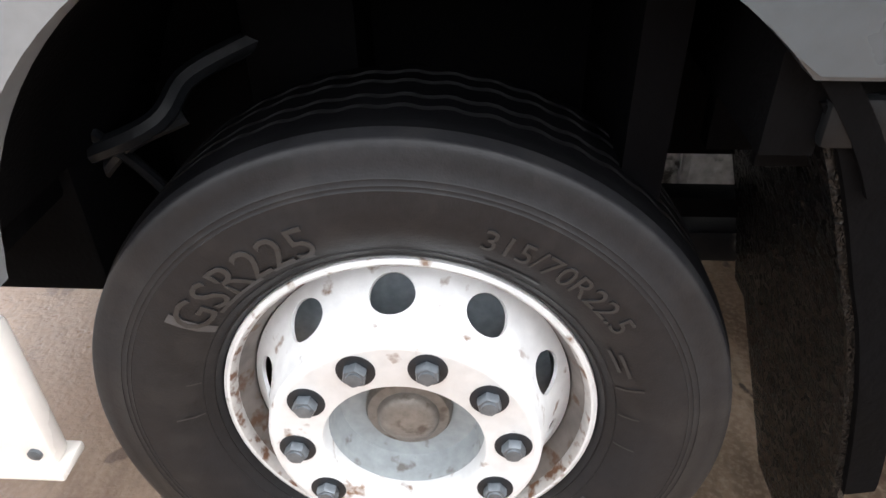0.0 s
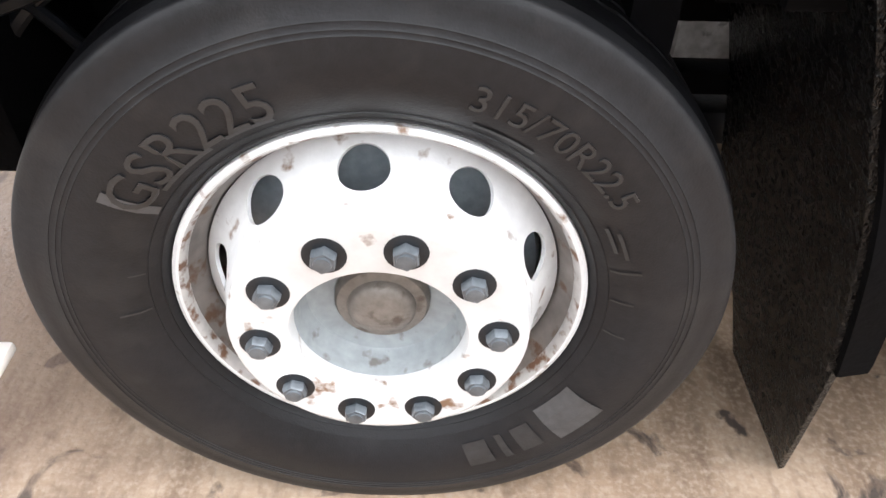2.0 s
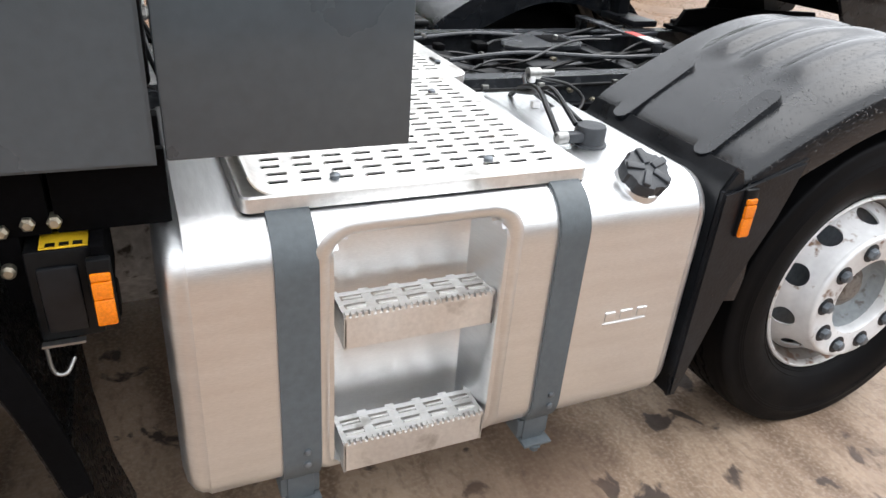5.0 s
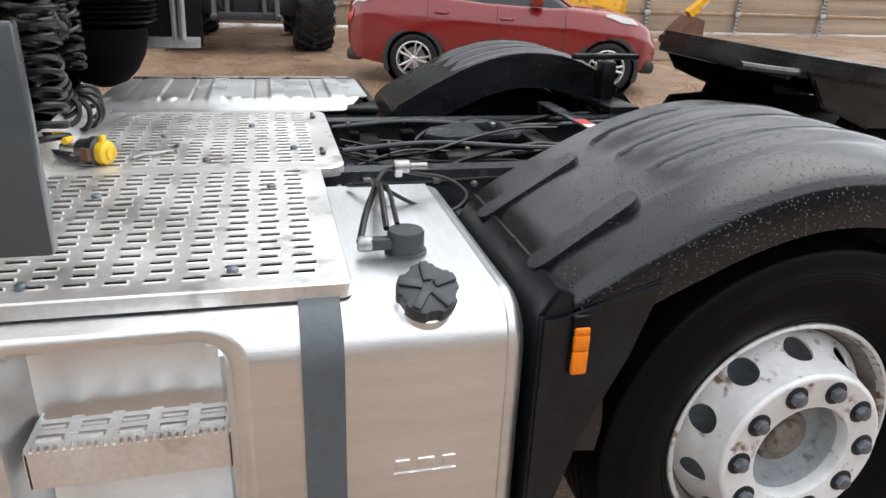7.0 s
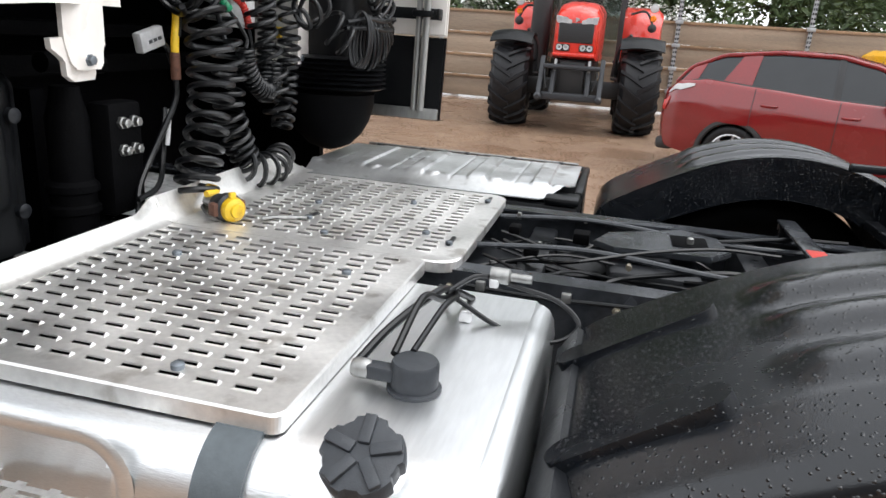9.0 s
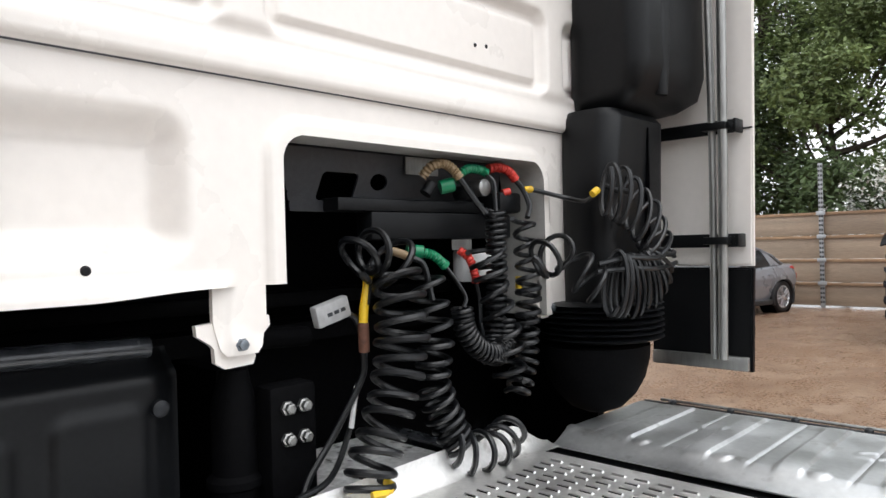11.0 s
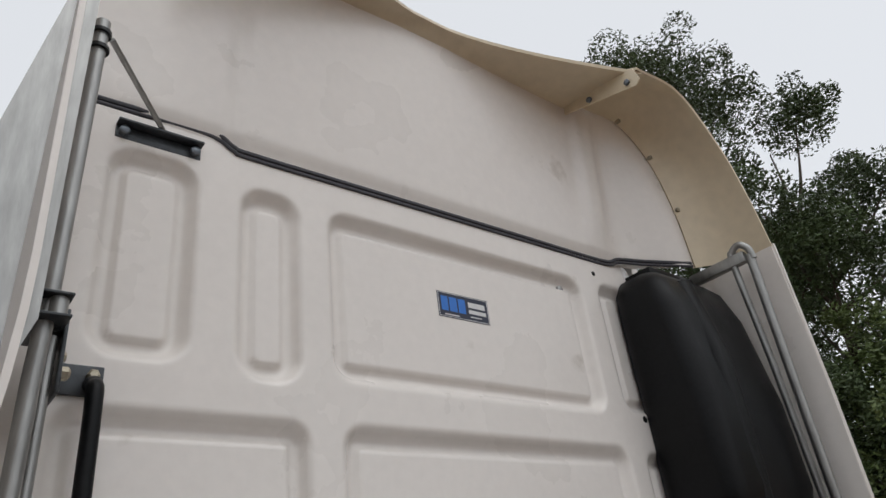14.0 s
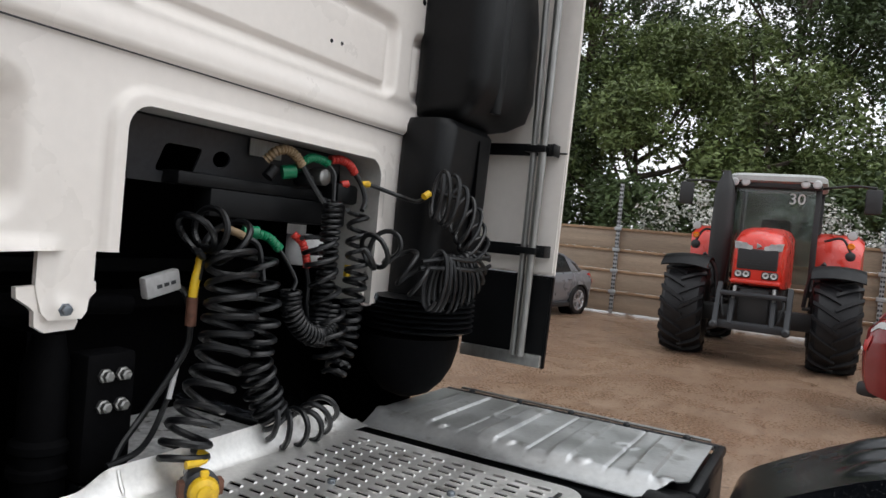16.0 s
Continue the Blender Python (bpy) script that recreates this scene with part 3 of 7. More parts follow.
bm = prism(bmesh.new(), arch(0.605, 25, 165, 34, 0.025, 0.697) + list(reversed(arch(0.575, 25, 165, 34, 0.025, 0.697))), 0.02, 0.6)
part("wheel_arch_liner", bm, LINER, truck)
# black panels added to close the arch against stray light
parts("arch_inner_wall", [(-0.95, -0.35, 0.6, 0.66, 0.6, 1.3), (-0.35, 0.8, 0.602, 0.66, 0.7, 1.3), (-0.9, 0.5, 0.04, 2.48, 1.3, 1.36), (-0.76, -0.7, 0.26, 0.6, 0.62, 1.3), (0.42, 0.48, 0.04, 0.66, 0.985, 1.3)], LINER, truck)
step = part("step_corner", boxes((-0.98, -0.592, 0.03, 0.075, 0.385, 0.69), bevel=0.012), WHITE, truck, "white step corner of the bumper")
part("step_flange", boxes((-0.98, -0.58, 0.015, 0.09, 0.365, 0.3845), bevel=0.005), WHITE, step)
part("step_bolt", disc(bmesh.new(), [(0.012, 0.03), (0.012, 0.024), (0.007, 0.021)], (-0.62, 0, 0.42), 12), NUT, step)
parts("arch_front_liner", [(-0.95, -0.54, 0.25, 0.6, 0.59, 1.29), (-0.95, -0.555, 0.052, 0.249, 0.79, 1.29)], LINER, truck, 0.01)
# white closing shell of the cab
parts("cab_shell", [(-1.3, 0.86, 0.36, 0.41, 1.75, 3.74), (-1.3, 0.86, 2.45, 2.5, 1.0, 3.74), (-1.35, -1.3, 0.36, 2.5, 0.5, 3.74), (-1.3, 0.93, 0.41, 2.45, 3.69, 3.74)], WHITE, truck, 0.01)

# -- rear mudguard of the front wheel and its flap --
gl = [(0.47, 1.05), (0.505, 0.991), (0.54, 0.91), (0.578, 0.81), (0.61, 0.73), (0.645, 0.615), (0.672, 0.5), (0.693, 0.395)]
fine = [(p.x, p.z) for p in smooth_line([(x, 0, z) for x, z in gl], 5)]
bm = band(bmesh.new(), fine, 0.045, 0.6, 0.012)
part("mudguard", bm, FLAP, truck, "black textured mudguard behind the front wheel")
bm = prism(bmesh.new(), [(x - 0.002, z) for x, z in fine] + [(x + 0.068 - 0.026 * i / len(fine), z + 0.012) for i, (x, z) in reversed(list(enumerate(fine)))], 0.03, 0.045, bevel=0.003)
part("mudguard_rim", bm, LINER, truck, "smooth black edge strip of the mudguard")
fl = [(0.695, 0.43), (0.712, 0.3), (0.738, 0.15), (0.775, 0.008)]
bm = bmesh.new()
a = [bm.verts.new((x, y, z)) for (x, z), y in zip(fl, (0.04, 0.05, 0.07, 0.105))]
b = [bm.verts.new((x, y, z)) for (x, z), y in zip(fl, (0.6, 0.5, 0.42, 0.4))]
for i in range(3):
    bm.faces.new((a[i], a[i + 1], b[i + 1], b[i]))
thicken(bm, 0.01)
part("spray_flap", bm, FLAP, truck, "black bristled spray flap", smooth=False)
bm = boxes((0.475, 0.56, 0.022, 0.045, 1.0, 1.06), bevel=0.008)
part("mudguard_bracket", bm, PLASTIC, truck)

# -- valve box with label, side light --
parts("under_panel", [(0.45, 0.748, 0.115, 0.135, 0.93, 1.07), (0.756, 0.94, 0.115, 0.135, 0.93, 1.07), (0.45, 0.94, 0.3, 0.34, 0.86, 1.07)], LINER, truck, 0.003)
valve = part("valve_box", boxes((0.70, 0.805, 0.085, 0.26, 0.735, 0.915), bevel=0.006), PLASTIC, truck, "black valve box with a glossy lid")
part("valve_lid", boxes((0.715, 0.78, 0.075, 0.086, 0.755, 0.885), bevel=0.006), CHASSIS, valve)
parts("valve_mount", [(0.66, 0.698, 0.12, 0.2, 0.8, 0.93), (0.66, 0.84, 0.14, 0.2, 0.925, 0.96)], LINER, valve, 0.006)
bm = boxes((0.725, 0.80, 0.088, 0.15, 0.9155, 0.918))
part("warning_label", bm, YELLOW, valve, "yellow warning label")
bm = boxes(*[(0.735 + 0.021 * i, 0.75 + 0.021 * i, 0.092, 0.105, 0.918, 0.919) for i in range(3)])
part("label_marks", bm, PLASTIC, valve)
bm = boxes((0.70, 0.77, 0.07, 0.085, 0.73, 0.735))
tube(bm, smooth_line([(0.705, 0.08, 0.73), (0.71, 0.07, 0.68), (0.73, 0.07, 0.672), (0.745, 0.09, 0.69)]), 0.004)
part("drain_pipe", bm, STEEL, valve)
for x, z in ((0.675, 0.945), (0.715, 0.955), (0.755, 0.955), (0.672, 0.87)):
    bm = disc(bmesh.new(), [(0.012, 0.13), (0.012, 0.105), (0.007, 0.1)], (x, 0, z), 6 if z > 0.9 else 16)
    part("bolt", bm, BRASS, valve)


def marker(x, y, z):
    bm = boxes((x - 0.019, x + 0.019, y, y + 0.02, z - 0.058, z + 0.07), bevel=0.004)
    body = part("side_marker_lamp", bm, PLASTIC, truck, "amber side marker lamp")
    bm = boxes((x - 0.016, x + 0.016, y - 0.008, y + 0.004, z - 0.055, z - 0.004), (x - 0.016, x + 0.016, y - 0.008, y + 0.004, z - 0.003, z + 0.03), (x - 0.016, x + 0.016, y - 0.006, y + 0.004, z + 0.031, z + 0.046), bevel=0.003)
    part("lens", bm, AMBER, body, "amber ribbed lens")


marker(0.815, 0.03, 0.845)
bm = boxes((0.806, 0.826, 0.05, 0.3, 0.78, 0.93))
part("lamp_bracket", bm, LINER, truck)

# -- fuel tank --
TX0, TX1, TY0, TY1, TZ0, TZ1 = 0.90, 2.15, 0.02, 0.79, 0.277, 0.938


def tank_line(inset=0.0, r=0.1, n=8):
    """The tank's section as (y, z) with distance along it, from the top back over the front to the bottom back."""
    y0, y1, z0, z1 = TY0 + inset, TY1 - inset, TZ0 + inset, TZ1 - inset
    res = [(y1, z1)] + [(y1 + (y0 + r - y1) * i / 14, z1) for i in range(1, 14)]
    res += [(y0 + r - r * math.sin(radians(90 * i / n)), z1 - r + r * math.cos(radians(90 * i / n))) for i in range(n + 1)]
    res += [(y0, z1 - r + (z0 + r - z1 + r) * i / 56) for i in range(1, 56)]
    res += [(y0 + r - r * math.cos(radians(90 * i / n)), z0 + r - r * math.sin(radians(90 * i / n))) for i in range(n + 1)]
    return res + [(y1, z0)]


RX0, RX1, RZ0, RZ1 = 1.2, 1.598, 0.3, 0.917


def recess(x, z):
    return rounded(x, z, (RX0 + RX1) / 2, (RZ0 + RZ1) / 2, (RX1 - RX0) / 2, (RZ1 - RZ0) / 2, 0.06)


bm = bmesh.new()
line = tank_line()
xs = [TX0 + 0.05] + span(TX0 + 0.065, RX0 - 0.05, 10) + span(RX0 - 0.04, RX1 + 0.04, 45) + span(RX1 + 0.05, TX1 - 0.065, 16) + [TX1 - 0.05]
rings = []
for inset, x in ((0.05, TX0), (0.028, TX0 + 0.006), (0.013, TX0 + 0.018), (0.006, TX0 + 0.034), (0.005, TX0 + 0.044)):
    rings.append([(x, y, z) for y, z in tank_line(inset, 0.095)])
for x in xs:
    rings.append([(x, y, z) for y, z in line])
for inset, x in ((0.005, TX1 - 0.044), (0.006, TX1 - 0.034), (0.013, TX1 - 0.018), (0.028, TX1 - 0.006), (0.05, TX1)):
    rings.append([(x, y, z) for y, z in tank_line(inset, 0.095)])
rings = [[bm.verts.new(p) for p in r] for r in rings]
for a, b in zip(rings, rings[1:]):
    for k in range(len(a)):
        q = (a[k], a[(k + 1) % len(a)], b[(k + 1) % len(a)], b[k])
        cx, cy, cz = (sum(v.co[i] for v in q) / 4 for i in range(3))
        if cy > 0.15 or recess(cx, cz) > -0.012:
            bm.faces.new(q)
bm.faces.new(rings[0])
bm.faces.new(rings[-1])
# the recess: a raised bead and deep rounded walls
prev = None
for off, y in ((0.026, 0.0205), (0.02, 0.0165), (0.012, 0.0145), (0.003, 0.0155), (-0.004, 0.02), (-0.012, 0.035), (-0.018, 0.06), (-0.026, 0.13), (-0.034, 0.152), (-0.05, 0.16), (-0.075, 0.162)):
    x0, x1, z0, z1, r = RX0 - off, RX1 + off, RZ0 - off, RZ1 + off, max(0.06 + off, 0.02)
    ring = []
    for cx, cz, a0 in ((x1 - r, z1 - r, 0), (x0 + r, z1 - r, 90), (x0 + r, z0 + r, 180), (x1 - r, z0 + r, 270)):
        for k in range(9):
            px, pz = cx + r * math.cos(radians(a0 + 11.25 * k)), cz + r * math.sin(radians(a0 + 11.25 * k))
            rise = max(0.0, TZ0 + 0.1 - pz)
            ring.append(bm.verts.new((px, y + (0.1 - math.sqrt(max(0.0, 0.1 ** 2 - rise ** 2)) if y < 0.03 else 0.0), pz)))
    if prev:
        for k in range(len(ring)):
            bm.faces.new((prev[k], prev[(k + 1) % len(ring)], ring[(k + 1) % len(ring)], ring[k]))
    prev = ring
bm.faces.new(prev)
tank = part("fuel_tank", bm, ALU, truck, "brushed aluminium fuel tank with a step recess", angle=35)


def strap(x0, x1):
    bm = bmesh.new()
    outer, inner = tank_line(-0.009, 0.109), tank_line(0.004, 0.096)
    cut = [i for i, (y, z) in enumerate(outer) if y < 0.75]
    ring = [[bm.verts.new((x, *p)) for p in (outer[i], inner[i])] for i in cut for x in (x0,)]
    ring2 = [[bm.verts.new((x1, *p)) for p in (outer[i], inner[i])] for i in cut]
    for (a, b), (c, d), (e, f), (g, h) in zip(ring, ring[1:], ring2, ring2[1:]):
        bm.faces.new((a, c, g, e))
        bm.faces.new((b, d, c, a))
        bm.faces.new((e, g, h, f))
    ob = part("strap", bm, STRAP, tank, "grey coated steel tank strap", angle=50)
    bm = bmesh.new()
    xm = (x0 + x1) / 2
    box(bm, xm - 0.045, xm + 0.045, 0.05, 0.75, 0.235, 0.292, 0.004)
    box(bm, xm - 0.035, xm + 0.045, 0.02, 0.1, 0.222, 0.23, 0.002)
    box(bm, xm - 0.03, xm + 0.03, 0.045, 0.053, 0.225, 0.3, 0.002)
    disc(bm, [(0.012, 0.205), (0.012, 0.217), (0.018, 0.219), (0.018, 0.223)], (xm, 0.03, 0), 6, "z")
    part("tank_bracket", bm, STRAP, tank, "grey folded tank bracket foot")
    for z in (0.40, 0.365):
        bm = disc(bmesh.new(), [(0.008, 0.012), (0.008, 0.007), (0.005, 0.005)], (xm + 0.01, 0, z), 12)
        part("strap_bolt", bm, NUT, tank)


strap(1.1, 1.183)
strap(1.714, 1.79)


def tank_step(x0, x1, z, y0):
    bm = boxes((x0, x1, y0, y0 + 0.006, z - 0.078, z), bevel=0.002)
    for xx in (x0, x1 - 0.005):
        prism(bm, [(y0, z - 0.078), (y0, z), (0.16, z), (0.16, z - 0.05), (y0 + 0.06, z - 0.072)], xx, xx + 0.005, "x")
    # slotted tread in bars
    n = 5
    w = (x1 - x0) / n
    for yy in (y0 + 0.012, y0 + 0.045, y0 + 0.078):
        box(bm, x0, x1, yy, yy + 0.014, z - 0.004, z + 0.004)
    for i in range(n + 1):
        box(bm, x0 + w * i - 0.011 if i else x0, x0 + w * i + 0.011 if i < n else x1, y0 + 0.004, y0 + 0.1, z - 0.004, z + 0.003)
    for i in range(26):
        xx = x0 + 0.006 + (x1 - x0 - 0.012) * i / 25
        box(bm, xx - 0.0035, xx + 0.0035, y0 - 0.001, y0 + 0.012, z - 0.002, z + 0.009)
    for i in range(n):
        xx = x0 + w * (i + 0.5)
        for yy in (y0 + 0.026, y0 + 0.06):
            box(bm, xx - w * 0.3, xx + w * 0.3, yy + 0.001, yy + 0.006, z, z + 0.008)
    part("tank_step", bm, PLATE, tank, "slotted aluminium step", smooth=False)


tank_step(1.238, 1.583, 0.712, 0.036)
tank_step(1.232, 1.577, 0.389, 0.012)
# plain raised shapes in place of the maker's mark
bm = boxes((1.885, 1.915, 0.0165, 0.021, 0.588, 0.612), (1.93, 1.965, 0.0165, 0.021, 0.588, 0.612), (1.98, 2.008, 0.0165, 0.021, 0.588, 0.612), (1.882, 2.01, 0.0165, 0.021, 0.575, 0.581), bevel=0.002)
part("raised_mark", bm, ALU, tank)
# filler neck and cap, sender unit and cables
bm = bmesh.new()
tilt = pose(0, 0, 0, 30).to_3x3()
lathe(bm, [(0.062, -0.03), (0.06, 0.0), (0.056, 0.03), (0.05, 0.033)], (1.95, 0.09, 0.91), 40, "z", tilt)
part("filler_neck", bm, ALU, tank)
bm = bmesh.new()
seg = 60
prof = [(0.052, 0.028), (0.058, 0.032), (0.06, 0.058), (0.057, 0.064), (0.045, 0.0665), (0.02, 0.068), (0.003, 0.068)]
rings = []
for r, h in prof:
    ring = []
    for k in range(seg):
        a = k * math.tau / seg
        lobe = 1 - 0.1 * (1 if (k * 5 / seg) % 1 > 0.62 else 0) * (1 if r > 0.05 else 0)
        ring.append(bm.verts.new(tilt @ Vector((r * lobe * math.cos(a), r * lobe * math.sin(a), h)) + Vector((1.95, 0.09, 0.91))))
    rings.append(ring)
for a, b in zip(rings, rings[1:]):
    for k in range(seg):
        bm.faces.new((a[k], a[(k + 1) % seg], b[(k + 1) % seg], b[k]))
bm.faces.new(rings[-1])
bm.faces.new(rings[0])
for k in range(5):
    box(bm, 0.012, 0.056, -0.009, 0.009, 0.064, 0.074, 0.003, m=Matrix.Translation((1.95, 0.09, 0.91)) @ tilt.to_4x4() @ pose(0, 0, 0, 0, 0, 72 * k + 20))
part("filler_cap", bm, CAP, tank, "black lobed fuel filler cap", angle=35)
bm = disc(bmesh.new(), [(0.046, 0.936), (0.046, 0.944), (0.04, 0.946), (0.04, 0.985), (0.037, 0.99), (0.012, 0.992)], (1.953, 0.3, 0), 32, "z")
box(bm, 1.873, 1.923, 0.275, 0.305, 0.952, 0.978, 0.006)
part("level_sender", bm, CAP, tank, "black tank level sender")
bm = disc(bmesh.new(), [(0.014, 1.835), (0.017, 1.842), (0.017, 1.862), (0.013, 1.868)], (0.013, 0.29, 0.965), 16, "x")
part("sender_plug", bm, STEEL, tank)
for pts, r in (([(1.913, 0.31, 0.99), (1.92, 0.45, 1.04), (1.93, 0.56, 1.0), (1.94, 0.68, 0.97)], 0.007), ([(1.853, 0.29, 0.97), (1.88, 0.39, 1.0), (1.92, 0.52, 1.02), (1.93, 0.62, 1.0), (1.96, 0.74, 0.94)], 0.008),
               ([(1.93, 0.6, 1.0), (1.98, 0.7, 1.01), (2.06, 0.72, 0.99), (2.15, 0.72, 0.97), (2.2, 0.7, 0.93), (2.15, 0.66, 0.9), (2.05, 0.62, 0.93), (1.95, 0.6, 0.99)], 0.0055),
               ([(1.94, 0.33, 0.99), (1.95, 0.5, 1.01), (1.95, 0.62, 0.99), (1.88, 0.76, 0.95)], 0.006)):
    part("sender_cable", tube(bmesh.new(), smooth_line(pts, 8), r), HOSE, tank)
parts("cable_connector", [(2.0, 2.02, 0.7, 0.72, 0.985, 1.005), (1.96, 1.985, 0.6, 0.62, 0.9385, 0.96)], LABEL, tank, 0.004)
bm = disc(bmesh.new(), [(0.018, 2.0), (0.018, 2.04), (0.01, 2.045), (0.01, 2.09)], (0, 0.72, 1.01), 12, "x")
part("cable_gland", bm, STEEL, tank)


# -- catwalk plates --
def slotted(bm, x0, x1, y0, y1, z, px, py, sl, sw, margin, keep=None):
    """A plate of cells, each with a raised-lip slot through it."""
    nx, ny = int((x1 - x0 - 2 * margin) / px), int((y1 - y0 - 2 * margin) / py)
    ox, oy = x0 + (x1 - x0 - nx * px) / 2, y0 + (y1 - y0 - ny * py) / 2
    cache = {}

    def vert(x, y, zz):
        k = (round(x, 5), round(y, 5), round(zz, 5))
        if k not in cache:
            cache[k] = bm.verts.new(k)
        return cache[k]

    for i in range(nx):
        for j in range(ny):
            cx0, cy0 = ox + i * px, oy + j * py
            shift = 0.003 if j % 2 else -0.003
            cx1, cy1 = cx0 + px, cy0 + py
            hx0, hx1 = cx0 + (px - sl) / 2 + shift, cx0 + (px + sl) / 2 + shift
            hy0, hy1 = cy0 + (py - sw) / 2, cy0 + (py + sw) / 2
            cell = [(cx0, cy0), (cx1, cy0), (cx1, cy1), (cx0, cy1)]
            hole = [(hx0, hy0), (hx1, hy0), (hx1, hy1), (hx0, hy1)]
            e = 0.004
            lipo = [(hx0 - e, hy0 - e), (hx1 + e, hy0 - e), (hx1 + e, hy1 + e), (hx0 - e, hy1 + e)]
            if keep and not keep(cx0 + px / 2, cy0 + py / 2):
                bm.faces.new([vert(*c, z) for c in cell])
                continue
            for k in range(4):
                n = (k + 1) % 4
                bm.faces.new((vert(*cell[k], z), vert(*cell[n], z), vert(*lipo[n], z), vert(*lipo[k], z)))
                za, zb = z + (0.005 if k > 1 else 0.0015), z + (0.005 if n > 1 else 0.0015)
                bm.faces.new((vert(*lipo[k], z), vert(*lipo[n], z), vert(*hole[n], zb), vert(*hole[k], za)))
                bm.faces.new((vert(*hole[k], za), vert(*hole[n], zb), vert(*hole[n], zb - 0.003), vert(*hole[k], za - 0.003)))
    x2, y2 = ox + nx * px, oy + ny * py
    return ox, x2, oy, y2


def frame_round(bm, inner, outer, z, drop, r):
    """A flat border between a rectangle and a rounded outline, with a folded-down edge."""
    ix0, ix1, iy0, iy1 = inner
    x0, x1, y0, y1 = outer
    pts = []
    for cx, cy, a0 in ((x1 - r, y1 - r, 0), (x0 + r, y1 - r, 90), (x0 + r, y0 + r, 180), (x1 - r, y0 + r, 270)):
        pts += [(cx + r * math.cos(radians(a0 + 15 * k)), cy + r * math.sin(radians(a0 + 15 * k))) for k in range(7)]
    o = [bm.verts.new((x, y, z)) for x, y in pts]
    q = [bm.verts.new((min(max(x, ix0), ix1), min(max(y, iy0), iy1), z)) for x, y in pts]
    e = [bm.verts.new((x + 0.003 * (1 if x > (x0 + x1) / 2 else -1), y + 0.003 * (1 if y > (y0 + y1) / 2 else -1), z - 0.004)) for x, y in pts]
    d = [bm.verts.new((v.co.x, v.co.y, z - drop)) for v in e]
    n = len(pts)
    for k in range(n):
        m = (k + 1) % n
        for a, b in ((q, o), (o, e), (e, d)):
            vs = [a[k], a[m], b[m], b[k]]
            if a is q and (q[k].co - q[m].co).length < 1e-6:
                vs = [a[k], b[m], b[k]]
            bm.faces.new(vs)


bm = bmesh.new()
inner = slotted(bm, 1.075, 1.80, 0.115, 0.86, 0.972, 0.066, 0.04, 0.037, 0.0075, 0.006)
frame_round(bm, inner, (1.06, 1.812, 0.096, 0.872), 0.972, 0.032, 0.02)
part("catwalk_plate", bm, PLATE, truck, "slotted aluminium catwalk plate", smooth=False)
bm = bmesh.new()
inner = slotted(bm, 1.12, 1.86, 0.9, 1.675, 0.969, 0.066, 0.04, 0.037, 0.0075, 0.012)
frame_round(bm, inner, (1.09, 1.885, 0.88, 1.695), 0.969, 0.03, 0.06)
part("catwalk_plate", bm, PLATE, truck, "slotted aluminium catwalk plate with rounded corners", smooth=False)
# dark sheets added below the plates so the slots look shaded
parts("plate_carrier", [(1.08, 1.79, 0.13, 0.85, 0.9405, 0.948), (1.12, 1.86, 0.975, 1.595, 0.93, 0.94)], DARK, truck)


part("plate_bead", tube(bmesh.new(), smooth_line([(1.055, 0.88, 1.03), (1.075, 0.88, 0.99), (1.115, 0.877, 0.969), (1.4, 0.876, 0.967), (1.8, 0.876, 0.966)]), 0.006, 8), PLATE, truck, "rounded bead between the catwalk plates")


def upstand(y0, y1, foot, head, foot_z, head_z):
    """A bent strip along the front of the plates; it rises from y0 to y1 where head is given as a pair."""
    bm = bmesh.new()
    us = span(y0, y1, 20)

    def place(u, v):
        f = (u - y0) / (y1 - y0)
        hz = head_z[0] + (head_z[1] - head_z[0]) * step01(0, 1, f)
        hx = head[0] + (head[1] - head[0]) * step01(0, 1, f)
        return (foot + (hx - foot) * v + 0.006 * math.sin(math.pi * v) * -1, u, foot_z + (hz - foot_z) * v ** 1.6)

    sheet(bm, us, span(0, 1, 6), place)
    thicken(bm, 0.003)
    return part("catwalk_upstand", bm, PLATE, truck, "bent aluminium upstand")


upstand(0.1, 0.76, 1.12, (1.075, 1.075), 0.973, (1.01, 1.015))
upstand(0.76, 0.87, 1.115, (1.075, 1.055), 0.973, (1.015, 1.04))
upstand(0.87, 1.62, 1.105, (1.055, 1.04), 0.964, (1.04, 1.045))
upstand(1.62, 1.78, 1.105, (1.04, 1.06), 0.964, (1.045, 0.975))
for x, y in ((1.677, 0.691), (1.272, 0.653), (1.6, 0.17), (1.25, 0.15), (1.5, 0.975), (1.35, 1.28), (1.62, 1.42), (1.75, 1.1)):
    zt = 0.972 if y < 0.93 else 0.969
    bm = disc(bmesh.new(), [(0.011, zt), (0.011, zt + 0.008), (0.007, zt + 0.011)], (x, y, 0), 12, "z")
    part("plate_screw", bm, NUT, truck)
for x, y in ((1.838, 1.583), (1.834, 1.05), (1.4, 1.12)):
    bm = boxes((x - 0.006, x + 0.006, y - 0.038, y + 0.038, 0.97, 0.9765), bevel=0.002)
    latch = part("plate_latch", bm, CHASSIS, truck, "dark sliding plate latch")
    part("latch_pin", disc(bmesh.new(), [(0.01, 0.97), (0.01, 0.979), (0.006, 0.981)], (x, y - 0.025, 0), 12, "z"), NUT, latch)

